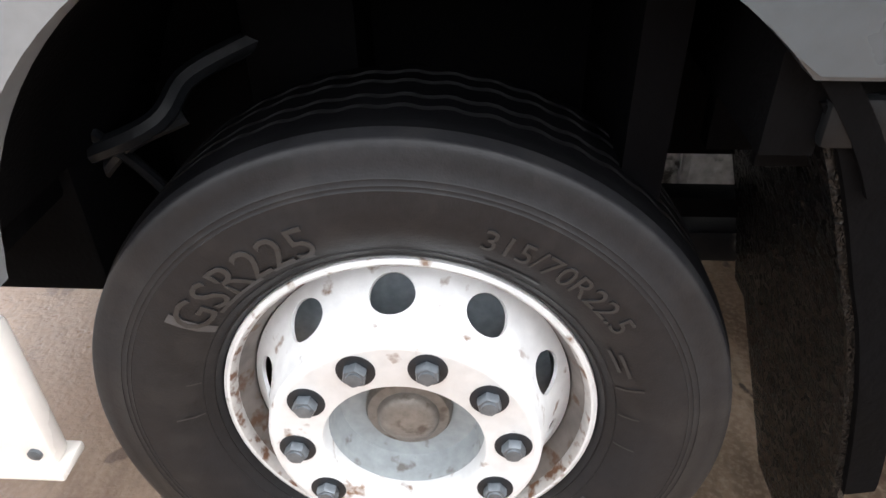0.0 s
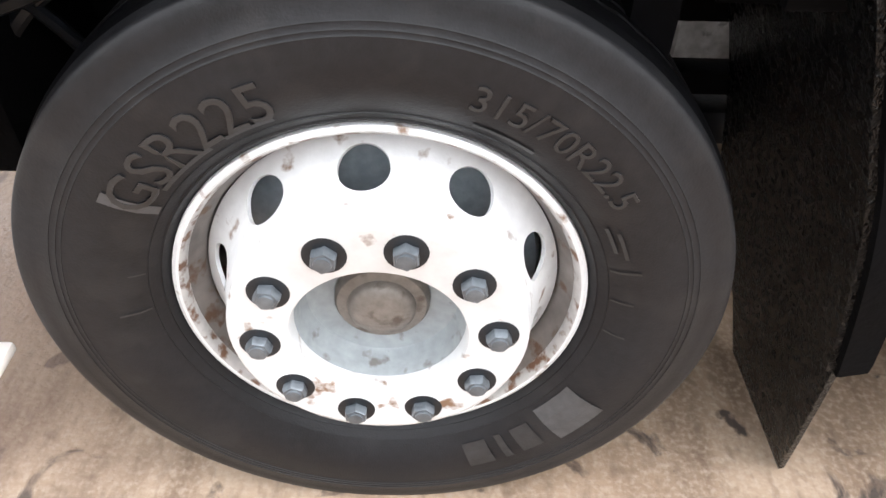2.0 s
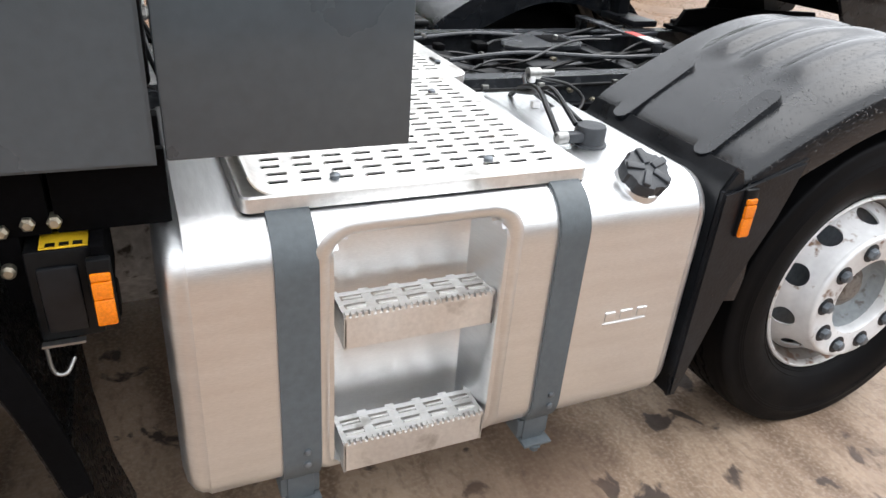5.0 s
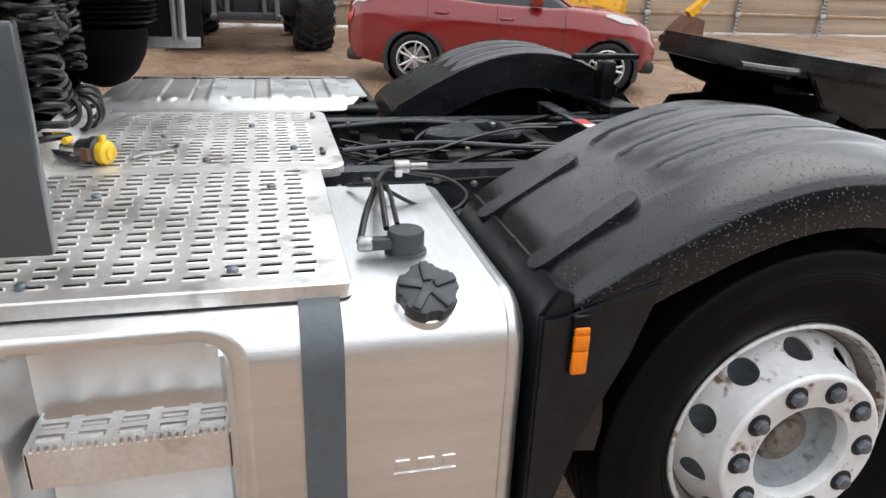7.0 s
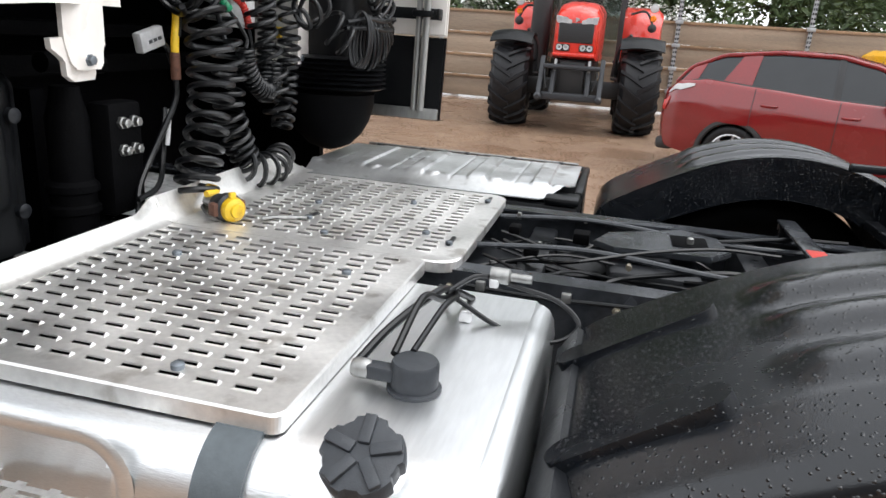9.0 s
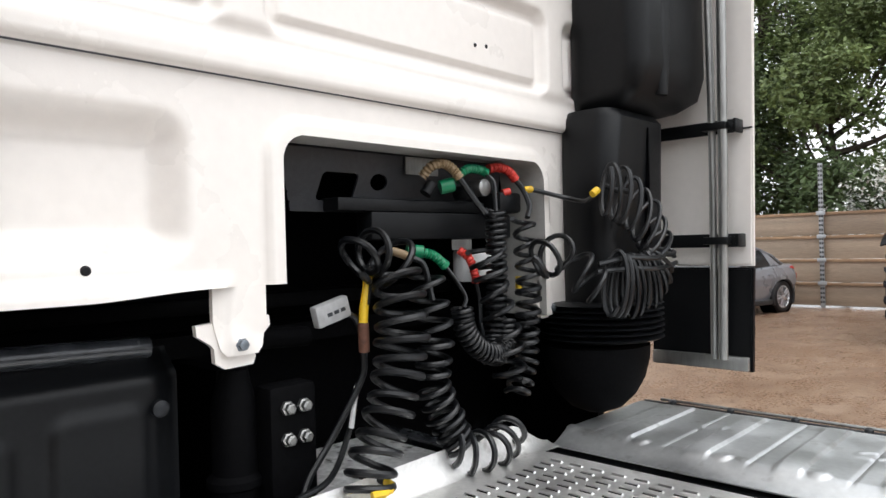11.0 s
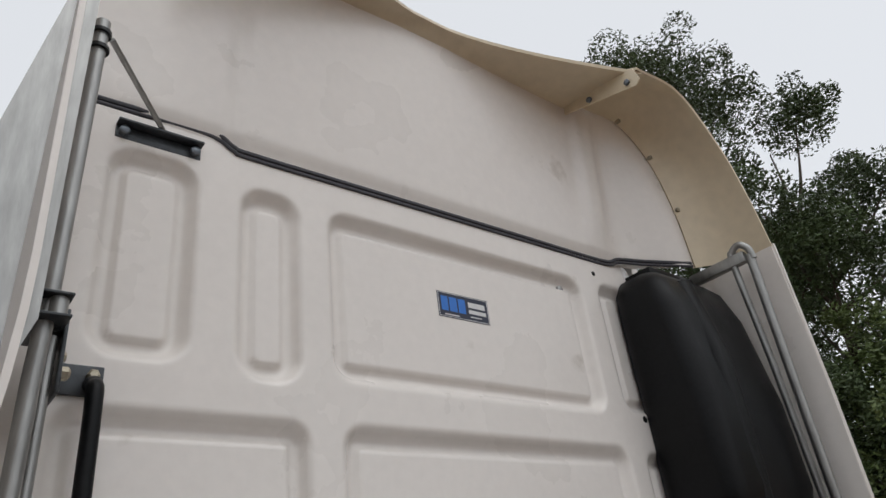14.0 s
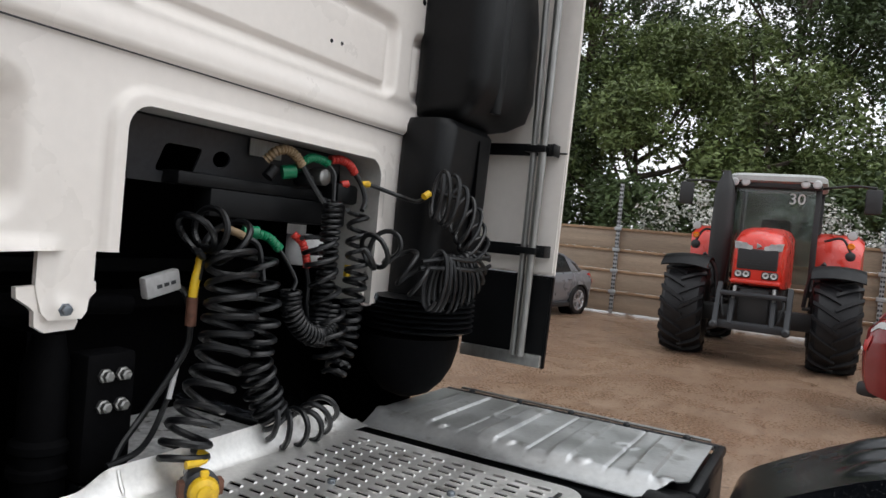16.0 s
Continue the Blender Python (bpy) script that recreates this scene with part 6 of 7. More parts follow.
hose("black hose", smooth_line([(1.065, 1.48, 1.465), (1.09, 1.5, 1.42), (1.105, 1.515, 1.38), (1.11, 1.5, 1.355)]), 0.0055)
hose("black hose", smooth_line([(1.06, 1.608, 1.41), (1.07, 1.61, 1.36), (1.08, 1.6, 1.3), (1.09, 1.61, 1.24)]), 0.006)
hose("black hose", smooth_line([(1.21, 1.1, 0.985), (1.23, 1.08, 0.981), (1.25, 1.06, 0.983), (1.265, 1.045, 0.99)]), 0.008)
hose("black hose", smooth_line([(1.083, 1.197, 1.28), (1.08, 1.19, 1.22), (1.06, 1.12, 1.1), (1.07, 1.05, 1.03), (1.09, 1.01, 0.97)]), 0.0075)
hose("black hose", smooth_line([(1.03, 1.22, 1.2), (1.06, 1.16, 1.09), (1.1, 1.08, 1.03), (1.1, 1.0, 1.01)]), 0.007)
part("hose_marker", tube(bmesh.new(), [(1.07, 1.183, 1.205), (1.07, 1.165, 1.115)], 0.006, 10), LABEL, truck, "white hose marker")
# long coil fanned out in front of the air duct
fan = coil([(1.27, 1.87, 1.66), (1.28, 1.98, 1.635), (1.28, 2.1, 1.57), (1.28, 2.17, 1.49), (1.28, 2.165, 1.44), (1.28, 2.12, 1.4), (1.28, 2.05, 1.385), (1.28, 1.97, 1.385), (1.28, 1.9, 1.4)], 0.076, 19, 24, 0.09)
hose("black coiled hose curled against the air duct", [Vector((1.3 + 0.35 * (p.x - 1.28), p.y, p.z)) for p in loose(fan, 0.003, 3)], 0.0068)
hose("black hose lying across the coil", smooth_line([(1.27, 1.88, 1.45), (1.31, 1.97, 1.465), (1.33, 2.08, 1.46), (1.32, 2.2, 1.47), (1.29, 2.3, 1.46)]), 0.0075)
hose("black hose lying across the coil", smooth_line([(1.27, 1.87, 1.43), (1.315, 1.98, 1.435), (1.335, 2.09, 1.43), (1.32, 2.21, 1.435), (1.29, 2.31, 1.44)]), 0.0075)
hose("black coiled hose", loose(coil([(1.17, 1.71, 1.45), (1.19, 1.75, 1.475), (1.2, 1.82, 1.478), (1.24, 1.86, 1.42), (1.27, 1.89, 1.375)], 0.05, 4.5, 20), 0.005, 2), 0.0075)
# electric connector and yellow capped plug on the catwalk
CONNECTOR = material("grey_connector", (0.3, 0.3, 0.3), 0.5, vary=0.1, bump=0.05)
tilt = Matrix.Translation((1.067, 1.12, 1.376)) @ pose(0, 0, 0, 14)
bm = box(bmesh.new(), -0.012, 0.012, -0.045, 0.045, -0.024, 0.024, 0.005, m=tilt)
plugbox = part("connector", bm, CONNECTOR, truck, "light grey electrical connector")
for k in range(3):
    part("pin_slot", box(bmesh.new(), 0.012, 0.0135, -0.018 + 0.018 * k, -0.006 + 0.018 * k, -0.006, 0.002, m=tilt), RACK, plugbox)
hose("black hose", smooth_line([(1.067, 1.165, 1.37), (1.07, 1.185, 1.355), (1.07, 1.2, 1.32)]), 0.007)
aim = pose(0, 0, 0, 0, 0, -28).to_3x3()
seat = Vector((1.3, 1.065, 1.0))
plug = part("trailer_plug", disc(bmesh.new(), [(0.017, -0.05), (0.027, -0.045), (0.03, -0.02), (0.036, -0.012), (0.036, 0.006), (0.03, 0.012)], seat, 24, "x", m=aim), RACK, truck, "black trailer plug lying on the catwalk")
part("plug_cap", disc(bmesh.new(), [(0.029, 0.012), (0.031, 0.018), (0.028, 0.03), (0.018, 0.036), (0.016, 0.042), (0.004, 0.043)], seat, 20, "x", m=aim), YELLOW, plug, "yellow plug cap")
part("cap_tab", box(bmesh.new(), 0.012, 0.024, -0.008, 0.008, 0.024, 0.042, 0.003, m=Matrix.Translation(seat) @ aim.to_4x4()), YELLOW, plug)
for y in (-0.034, 0.034):
    part("plug_lug", box(bmesh.new(), -0.02, 0.008, y - 0.01, y + 0.01, -0.016, 0.016, 0.005, m=Matrix.Translation(seat) @ aim.to_4x4()), RUSTY, plug)
part("plug_gland", disc(bmesh.new(), [(0.012, -0.1), (0.014, -0.09), (0.014, -0.05)], seat, 12, "x", m=aim), STEEL, plug, "bright steel cable gland")
tag = tube(bmesh.new(), [(1.18 + 0.05 * math.cos(a * 0.5), 1.115 + 0.05 * math.sin(a * 0.5), 1.02) for a in range(-1, 4)], 0.0088)
part("yellow_tag", tag, YELLOW, truck, "yellow tag sleeve on the hose")
part("plug_handle", tube(bmesh.new(), smooth_line([(1.37, 1.1, 0.974), (1.4, 1.12, 0.977), (1.46, 1.16, 0.974)], 6), 0.005), STEEL, truck)

setting_out = Matrix.Identity(4)

# ---- the yard behind ----
BOARD = material("weathered_board", (0.33, 0.25, 0.18), 0.7, vary=0.2, grain=30, stain=1.2, bump=0.3, bump_scale=40, stretch=(0.3, 1, 6), random_value=0.12)
RAILW = material("fence_rail_wood", (0.3, 0.19, 0.11), 0.75, vary=0.25, bump=0.3, random_value=0.15)
GALV = material("galvanised_post", (0.4, 0.41, 0.42), 0.5, metal=0.7, vary=0.15, bump=0.1)
CARRED = material("red_car_paint", (0.19, 0.009, 0.01), 0.22, vary=0.08, stain=2, bump=0.0, coat=0.6)
SILVER = material("silver_car_paint", (0.3, 0.31, 0.34), 0.3, metal=0.5, vary=0.05, bump=0.0, coat=0.6)
GLASS = material("dark_car_glass", (0.02, 0.022, 0.024), 0.06, vary=0.05, bump=0.0)
TRIM = material("car_trim", (0.02, 0.02, 0.021), 0.55, vary=0.15, bump=0.05)
ALLOY = material("alloy_wheel", (0.6, 0.6, 0.62), 0.3, metal=0.7, vary=0.05, bump=0.0)
LAMP = material("lamp_glass", (0.5, 0.5, 0.5), 0.1, vary=0.05, bump=0.0)
TAIL = material("tail_lamp_red", (0.4, 0.02, 0.015), 0.15, vary=0.05, bump=0.0)
DIGGER = material("yellow_plant_paint", (0.7, 0.36, 0.012), 0.4, vary=0.1, bump=0.05, dark=(0.25, 0.14, 0.04), stain_amount=0.15)
TRED = material("bright_red_paint", (0.62, 0.03, 0.016), 0.3, vary=0.06, bump=0.02, coat=0.5)
def clear_glass():
    m = material("clear_tinted_glass", (0.5, 0.56, 0.55), 0.02, vary=0.03, bump=0.0)
    m.node_tree.nodes["Principled BSDF"].inputs["Transmission Weight"].default_value = 1.0
    return m


CAB_GLASS = clear_glass()
TGLASS = material("tinted_cab_glass", (0.035, 0.05, 0.055), 0.08, vary=0.05, bump=0.0)
LEAF = material("leaf", (0.05, 0.078, 0.024), 0.55, vary=0.3, grain=9, stain=0.5, bump=0.0)
LEAF2 = material("pale_leaf", (0.11, 0.15, 0.045), 0.55, vary=0.3, grain=9, stain=0.6, bump=0.0)
BARK = material("bark", (0.07, 0.055, 0.04), 0.85, vary=0.3, bump=0.6, bump_scale=20, stretch=(1, 1, 0.2))
PETAL = material("white_blossom", (0.75, 0.75, 0.7), 0.6, vary=0.1, bump=0.0)

# fence of wide boards on rails, with slotted steel posts
fence = thing("fence", "tall brown boarded yard fence with slotted steel posts", "fence", (0, 17.0, 0), kind="structure")
R = random.Random(3)
for i in range(-7, 15):
    x0 = -2.26 + 2.8 * i
    for j in range(4):
        z0 = 0.04 + 0.52 * j
        bm = boxes((x0 + 0.01, x0 + 2.79, 17 + R.uniform(0, 0.012), 17.025, z0, z0 + 0.505), bevel=0.004)
        part("board", bm, BOARD, fence)
    for j in range(4):
        z0 = 0.52 + 0.52 * j
        bm = boxes((x0, x0 + 2.8, 16.965, 16.995, z0 - 0.03, z0 + 0.035), bevel=0.006)
        part("rail", bm, RAILW, fence)
    bm = boxes((x0 - 0.045, x0 + 0.045, 16.92, 16.96, 0, 3.2))
    post = part("post", bm, GALV, fence, "galvanised slotted post")
    rows = [(x0 + dx - 0.016, x0 + dx + 0.016, 16.913, 16.921, 0.1 + 0.1 * k, 0.15 + 0.1 * k) for k in range(31) for dx in (-0.024, 0.024)]
    part("slot_strip", boxes(*rows), TRIM, post, smooth=False)
    for j in range(4):
        part("post_clamp", boxes((x0 - 0.09, x0 + 0.09, 16.9, 16.918, 0.49 + 0.52 * j, 0.58 + 0.52 * j), bevel=0.004), GALV, post)


# -- trees --
def leaf_cloud(bm, blobs, count, size, rng, flat=0.6):
    """Many small bent leaves spread through uneven blobs."""
    total = sum(b[3] ** 2 for b in blobs)
    for bx, by, bz, br in blobs:
        for _ in range(int(count * br * br / total)):
            d = Vector((rng.gauss(0, 1), rng.gauss(0, 1), rng.gauss(0, 1) * flat)).normalized() * br * rng.uniform(0.35, 1.05) ** 0.6
            c = Vector((bx, by, bz)) + d
            u = Vector((rng.gauss(0, 1), rng.gauss(0, 1), rng.gauss(0, 0.6))).normalized()
            v = u.orthogonal().normalized()
            v.rotate(Euler((rng.uniform(0, 6), rng.uniform(0, 6), 0)))
            v = (v - u * v.dot(u)).normalized()
            s = size * rng.uniform(0.6, 1.4)
            w = u.cross(v) * s * 0.2
            p = [bm.verts.new(c - u * s), bm.verts.new(c + v * s * 0.45 + w), bm.verts.new(c + u * s), bm.verts.new(c - v * s * 0.45 + w)]
            bm.faces.new((p[0], p[1], p[2]))
            bm.faces.new((p[0], p[2], p[3]))


def tree(x, y, height, spread, seed, label, leaf, count=11000, low=0.25):
    rng = random.Random(seed)
    t = thing("tree", label, "tree", (x, y, 0), group="trees behind the fence")
    bm = bmesh.new()
    lean = rng.uniform(-0.6, 0.6)
    trunk = smooth_line([(x, y, 0), (x + lean * 0.3, y, height * 0.3), (x + lean, y, height * 0.6), (x + lean * 0.8, y, height * 0.93)], 6)
    tube(bm, trunk, lambda s: 0.03 * height ** 0.9 * (1 - 0.88 * s) * 0.55, 9)
    blobs = []
    for k in range(26):
        f = rng.uniform(low, 0.97)
        base = trunk[min(int(f * 0.9 * (len(trunk) - 1)), len(trunk) - 1)]
        a = rng.uniform(0, math.tau)
        reach = spread * (0.45 + 0.75 * math.sin(math.pi * min(1, (f - low) / (1 - low) * 0.8 + 0.15))) * rng.uniform(0.35, 1.0)
        tip = Vector((base.x + reach * math.cos(a), base.y + reach * math.sin(a), height * f + rng.uniform(-0.3, 1.0)))
        mid = base.lerp(tip, 0.5) + Vector((0, 0, -0.3))
        tube(bm, smooth_line([base, mid, tip], 5), lambda s: 0.09 * (1 - 0.8 * s), 6)
        r = spread * rng.uniform(0.24, 0.42)
        blobs.append((tip.x, tip.y, tip.z, r))
        for q in range(3):
            blobs.append((tip.x + rng.uniform(-r, r) * 1.4, tip.y + rng.uniform(-r, r), tip.z + rng.uniform(-r, r), r * rng.uniform(0.35, 0.6)))
    part("trunk", bm, BARK, t)
    bm = bmesh.new()
    leaf_cloud(bm, blobs, int(count * 3.2), 0.085, rng)
    me = bpy.data.meshes.new("crown")
    bm.to_mesh(me)
    bm.free()
    me.materials.append(leaf)
    ob = new("crown", me)
    ob.parent = t
    ob.matrix_parent_inverse = t.matrix_basis.inverted()
    ob["kind"] = "stuff"
    return t


tree(-9.5, 23.3, 22.9, 4.6, 1, "tall dark green tree behind the fence", LEAF, 15000)
tree(-6.2, 23.8, 17.2, 3.7, 2, "tall dark green tree behind the fence", LEAF, 17000)
tree(-2.6, 20.3, 8.3, 2.3, 3, "slender pale green young tree", LEAF2, 7000, 0.3)
tree(1.1, 24.6, 12.6, 3.0, 4, "broad dark green tree behind the fence", LEAF, 10000)
tree(6.5, 24.0, 9.4, 3.2, 5, "dark green tree behind the fence", LEAF, 7000)
tree(-14.5, 25.8, 21.8, 5.0, 6, "tall dark green tree behind the fence", LEAF, 12000)
tree(11.5, 25.8, 12, 4.2, 7, "dark green tree behind the fence", LEAF, 11000)
tree(18, 25.8, 13.1, 4.6, 8, "dark green tree behind the fence", LEAF, 10000)
tree(-7, 20.3, 9.3, 2.6, 9, "green young tree behind the fence", LEAF, 7000, 0.25)
tree(0.3, 21.3, 7.6, 2.6, 12, "pale green young tree", LEAF2, 7000, 0.25)
# lower growth between the trees
rng = random.Random(33)
bm = bmesh.new()
leaf_cloud(bm, [(-13 + 0.75 * k + rng.uniform(-0.5, 0.5), 20.6 + rng.uniform(-0.8, 2.4), rng.uniform(2.2, 4.8), rng.uniform(0.8, 1.5)) for k in range(46)], 30000, 0.1, rng)
tagged(part("undergrowth", bm, LEAF2, None, smooth=False), "tangled pale green undergrowth between the trees", "undergrowth", kind="stuff")
# hedge and flowering climber along the fence
rng = random.Random(21)
tagged(part("hedge", (lambda bm: (leaf_cloud(bm, [(-14 + 0.8 * k + rng.uniform(-0.3, 0.3), 18.4 + rng.uniform(-0.4, 0.9), rng.uniform(0.9, 3.2), rng.uniform(0.7, 1.15)) for k in range(56)], 26000, 0.11, rng), bm)[1])(bmesh.new()), LEAF, None, smooth=False), "dense green hedge behind the fence", "hedge", kind="stuff")
tagged(part("flowering_climber", (lambda bm: (leaf_cloud(bm, [(-2.2 + 0.45 * k + rng.uniform(-0.3, 0.3), 17.8 + rng.uniform(-0.2, 0.3), rng.uniform(1.9, 3.3 - 0.05 * k), rng.uniform(0.25, 0.6)) for k in range(14)], 2600, 0.05, rng), bm)[1])(bmesh.new()), PETAL, None, smooth=False), "white flowering climber on the fence", "climber", kind="stuff")


# -- cars --
def curve(rows):
    """A smooth function through (place, value) rows."""
    def f(x):
        if x <= rows[0][0]:
            return rows[0][1]
        for (a, p), (b, q) in zip(rows, rows[1:]):
            if x <= b:
                return p + (q - p) * (0.6 * (x - a) / (b - a) + 0.4 * step01(a, b, x))
        return rows[-1][1]
    return f


def car(at, heading, paint, label, length, front_wheel, rear_wheel, bottom, waist, half, roofline, sides, lamp):
    """A car body from curves along its length, counted from the rear: underside, waist and bonnet, half width, roof."""
    m = Matrix.Translation(at) @ pose(0, 0, 0, 0, 0, heading)
    c = thing("car", label, "car", at)
    zb, zt, wide, roof = curve(bottom), curve(waist), curve(half), curve(roofline)
    x_in, x_out = roofline[0][0], roofline[-1][0]

    def side(x, v):
        """Half width and height of the flank, v from the sill to the waist."""
        z = zb(x) + (zt(x) - zb(x)) * v
        w = wide(x) * (0.9 + 0.1 * math.sin(math.pi / 2 * min(v / 0.5, 1))) - 0.075 * max(0, (v - 0.62) / 0.38) ** 2
        for wx in (rear_wheel, front_wheel):
            w += 0.05 * math.exp(-((x - wx) / 0.43) ** 2) * math.exp(-((z - 0.66) / 0.26) ** 2)
        return w + 0.012 * math.exp(-((v - 0.72) / 0.07) ** 2) - 0.014 * math.exp(-((v - 0.35) / 0.12) ** 2), z

    def put(x, y, z):
        return m @ Vector((x, y, z))

    # shell, open at the wheel arches
    bm = bmesh.new()
    rings = []
    n = 16
    for x in [0.0, 0.02, 0.05, 0.1] + span(0.16, length - 0.16, 84) + [length - 0.1, length - 0.05, length - 0.02, length]:
        flank = [side(x, k / n) for k in range(n + 1)]
        w1, z1 = flank[-1]
        ring = [(flank[0][0] * 0.8, flank[0][1])] + flank + [(w1 * 0.93, z1 + 0.018), (w1 * 0.6, z1 + 0.034)]
        rings.append([bm.verts.new(put(x, y, z)) for y, z in ring] + [bm.verts.new(put(x, -y, z)) for y, z in reversed(ring)])
    inv = m.inverted()
    for a, b in zip(rings, rings[1:]):
        for k in range(len(a)):
            q = (a[k], a[(k + 1) % len(a)], b[(k + 1) % len(a)], b[k])
            mid = inv @ (sum((v.co for v in q), Vector()) / 4)
            if any(math.hypot(mid.x - wx, mid.z - 0.335) < 0.375 for wx in (rear_wheel, front_wheel)):
                continue
            bm.faces.new(q)
    bm.faces.new(rings[0])
    bm.faces.new(rings[-1])
    body = part("body", bm, paint, c, angle=50)

    # cabin glass, roof and pillars
    def cabin(x, v):
        b, t = zt(x) - 0.005, max(roof(x), zt(x) + 0.02)
        wb = side(x, 1)[0] - 0.035
        return wb - 0.34 * (t - b) * v - 0.05 * v * v, b + (t - b - 0.03) * v

    bm = bmesh.new()
    rings = []
    for x in span(x_in, x_out, 40):
        pts = [cabin(x, v) for v in (-0.15, 0, 0.3, 0.6, 0.85, 1)]
        w, z = pts[-1]
        pts += [(w * 0.86, z + 0.024), (w * 0.4, z + 0.038)]
        rings.append([bm.verts.new(put(x, y, z)) for y, z in pts] + [bm.verts.new(put(x, -y, z)) for y, z in reversed(pts)])
    for a, b in zip(rings, rings[1:]):
        for k in range(len(a)):
            bm.faces.new((a[k], a[(k + 1) % len(a)], b[(k + 1) % len(a)], b[k]))
    bm.faces.new(rings[0])
    bm.faces.new(rings[-1])
    part("window_glass", bm, GLASS, body, "dark tinted window glass", angle=60)
    top = max(z for x, z in roofline)
    flat = [x for x in span(x_in, x_out, 80) if roof(x) > top - 0.13]
    bm = bmesh.new()
    sheet(bm, span(flat[0], flat[-1], 24), span(-1, 1, 16), lambda x, u: put(x, u * cabin(x, 1)[0], cabin(x, 1)[1] + 0.046 - 0.042 * u ** 4))
    thicken(bm, 0.008)
    part("roof", bm, paint, body, angle=60)
    for s in (-1, 1):
        for lo0, lo1, hi0, hi1, mat in sides:
            bm = bmesh.new()

            def strip(u, v):
                x = (lo0 + (hi0 - lo0) * v) * (1 - u) + (lo1 + (hi1 - lo1) * v) * u
                y, z = cabin(x, v)
                return put(x, s * (y + 0.008), z)

            sheet(bm, span(0, 1, 6), span(-0.06, 1, 10), strip)
            part("pillar", bm, mat, body)
        part("roof_rail", tube(bmesh.new(), [put(x, s * cabin(x, 1)[0], cabin(x, 1)[1]) for x in span(x_in + 0.03, x_out - 0.03, 40)], 0.028, 8), paint, body)
        part("window_trim", tube(bmesh.new(), [put(x, s * (cabin(x, 0)[0] + 0.006), cabin(x, 0)[1] + 0.012) for x in span(x_in + 0.25, x_out - 0.1, 40)], 0.012, 6), TRIM, body)
        bm = boxes((rear_wheel + 0.42, front_wheel - 0.42, s * 0.83 - 0.05, s * 0.83 + 0.05, 0.2, 0.3), bevel=0.02)
        bmesh.ops.transform(bm, matrix=m, verts=bm.verts)
        part("sill", bm, TRIM, body)
        for wx in (rear_wheel, front_wheel):
            w = side(wx, 0.5)[0]
            prof = ((0.352, -0.05), (0.356, 0.012), (0.372, 0.022), (0.408, 0.016), (0.416, -0.03))
            bm = bmesh.new()
            sheet(bm, span(-24, 204, 44), [0, 1, 2, 3, 4], lambda a, k: put(wx + prof[k][0] * math.cos(radians(a)), s * (w - 0.02 + prof[k][1] - 0.03 * max(0, math.sin(radians(a)) - 0.75)), 0.335 + prof[k][0] * math.sin(radians(a))))
            part("arch_trim", bm, TRIM, body, "black wheel arch trim")
            bm = bmesh.new()
            lathe(bm, [(0.02, s * 0.52), (0.39, s * 0.52), (0.39, s * (w - 0.04))], put(wx, 0, 0.335), 40, m=m.to_3x3())
            part("arch_liner", bm, DARK, body)
            hub = put(wx, 0, 0.335)
            bm = bmesh.new()
            lathe(bm, [(0.225, s * 0.83), (0.235, s * 0.862), (0.27, s * 0.872), (0.31, s * 0.868), (0.328, s * 0.85), (0.335, s * 0.82), (0.335, s * 0.68)], hub, 44, m=m.to_3x3())
            wh = part("wheel", bm, RUBBER, c, "car wheel with a black tyre and silver spokes")
            bm = bmesh.new()
            lathe(bm, [(0.236, s * 0.85), (0.236, s * 0.862), (0.222, s * 0.866), (0.212, s * 0.85), (0.205, s * 0.74)], hub, 44, m=m.to_3x3())
            part("rim", bm, ALLOY, wh)
            part("brake_disc", disc(bmesh.new(), [(0.15, s * 0.74), (0.15, s * 0.76)], hub, 28, m=m.to_3x3()), STEEL, wh)
            part("wheel_well", disc(bmesh.new(), [(0.206, s * 0.7), (0.206, s * 0.72)], hub, 28, m=m.to_3x3()), DARK, wh)
            for q in range(5):
                for dq in (-11, 11):
                    a0, a1 = radians(72 * q + dq * 1.3), radians(72 * q + dq)
                    bm = bmesh.new()
                    tube(bm, [m @ Vector((wx + 0.035 * math.cos(a0), s * 0.85, 0.335 + 0.035 * math.sin(a0))), m @ Vector((wx + 0.13 * math.cos(a1), s * 0.858, 0.335 + 0.13 * math.sin(a1))), m @ Vector((wx + 0.216 * math.cos(a1), s * 0.852, 0.335 + 0.216 * math.sin(a1)))], 0.016, 6)
                    part("spoke", bm, ALLOY, wh)
            part("hub_cap", disc(bmesh.new(), [(0.055, s * 0.83), (0.055, s * 0.855), (0.035, s * 0.87)], hub, 20, m=m.to_3x3()), ALLOY, wh)
        # lamps, mirror, handles, door gaps
        for name, x0, x1, drop, tall, mat in (("headlamp", length - 0.72, length - 0.3, 0.07, 0.075, LAMP), ("tail_lamp", 0.1, 0.42, 0.1, 0.07, lamp), ("brake_lamp", 0.03, 0.13, 0.26, 0.12, TAIL)):
            bm = bmesh.new()

            def lens(u, v):
                x = x0 + (x1 - x0) * u
                y, z = side(x, 1)
                z = z - drop * (1 - 0.35 * abs(2 * u - 1)) + tall * v * (0.35 + 0.65 * math.sin(math.pi * min(max(u, 0.02), 0.98)))
                f = (z - zb(x)) / (zt(x) - zb(x))
                return put(x, s * (side(x, min(f, 1))[0] + 0.008 - 0.05 * max(0, f - 1)), z)

            sheet(bm, span(0, 1, 14), span(0, 1, 4), lens)
            thicken(bm, 0.006)
            part(name, bm, mat, body, angle=60)
        w = side(x_out - 0.5, 1)[0]
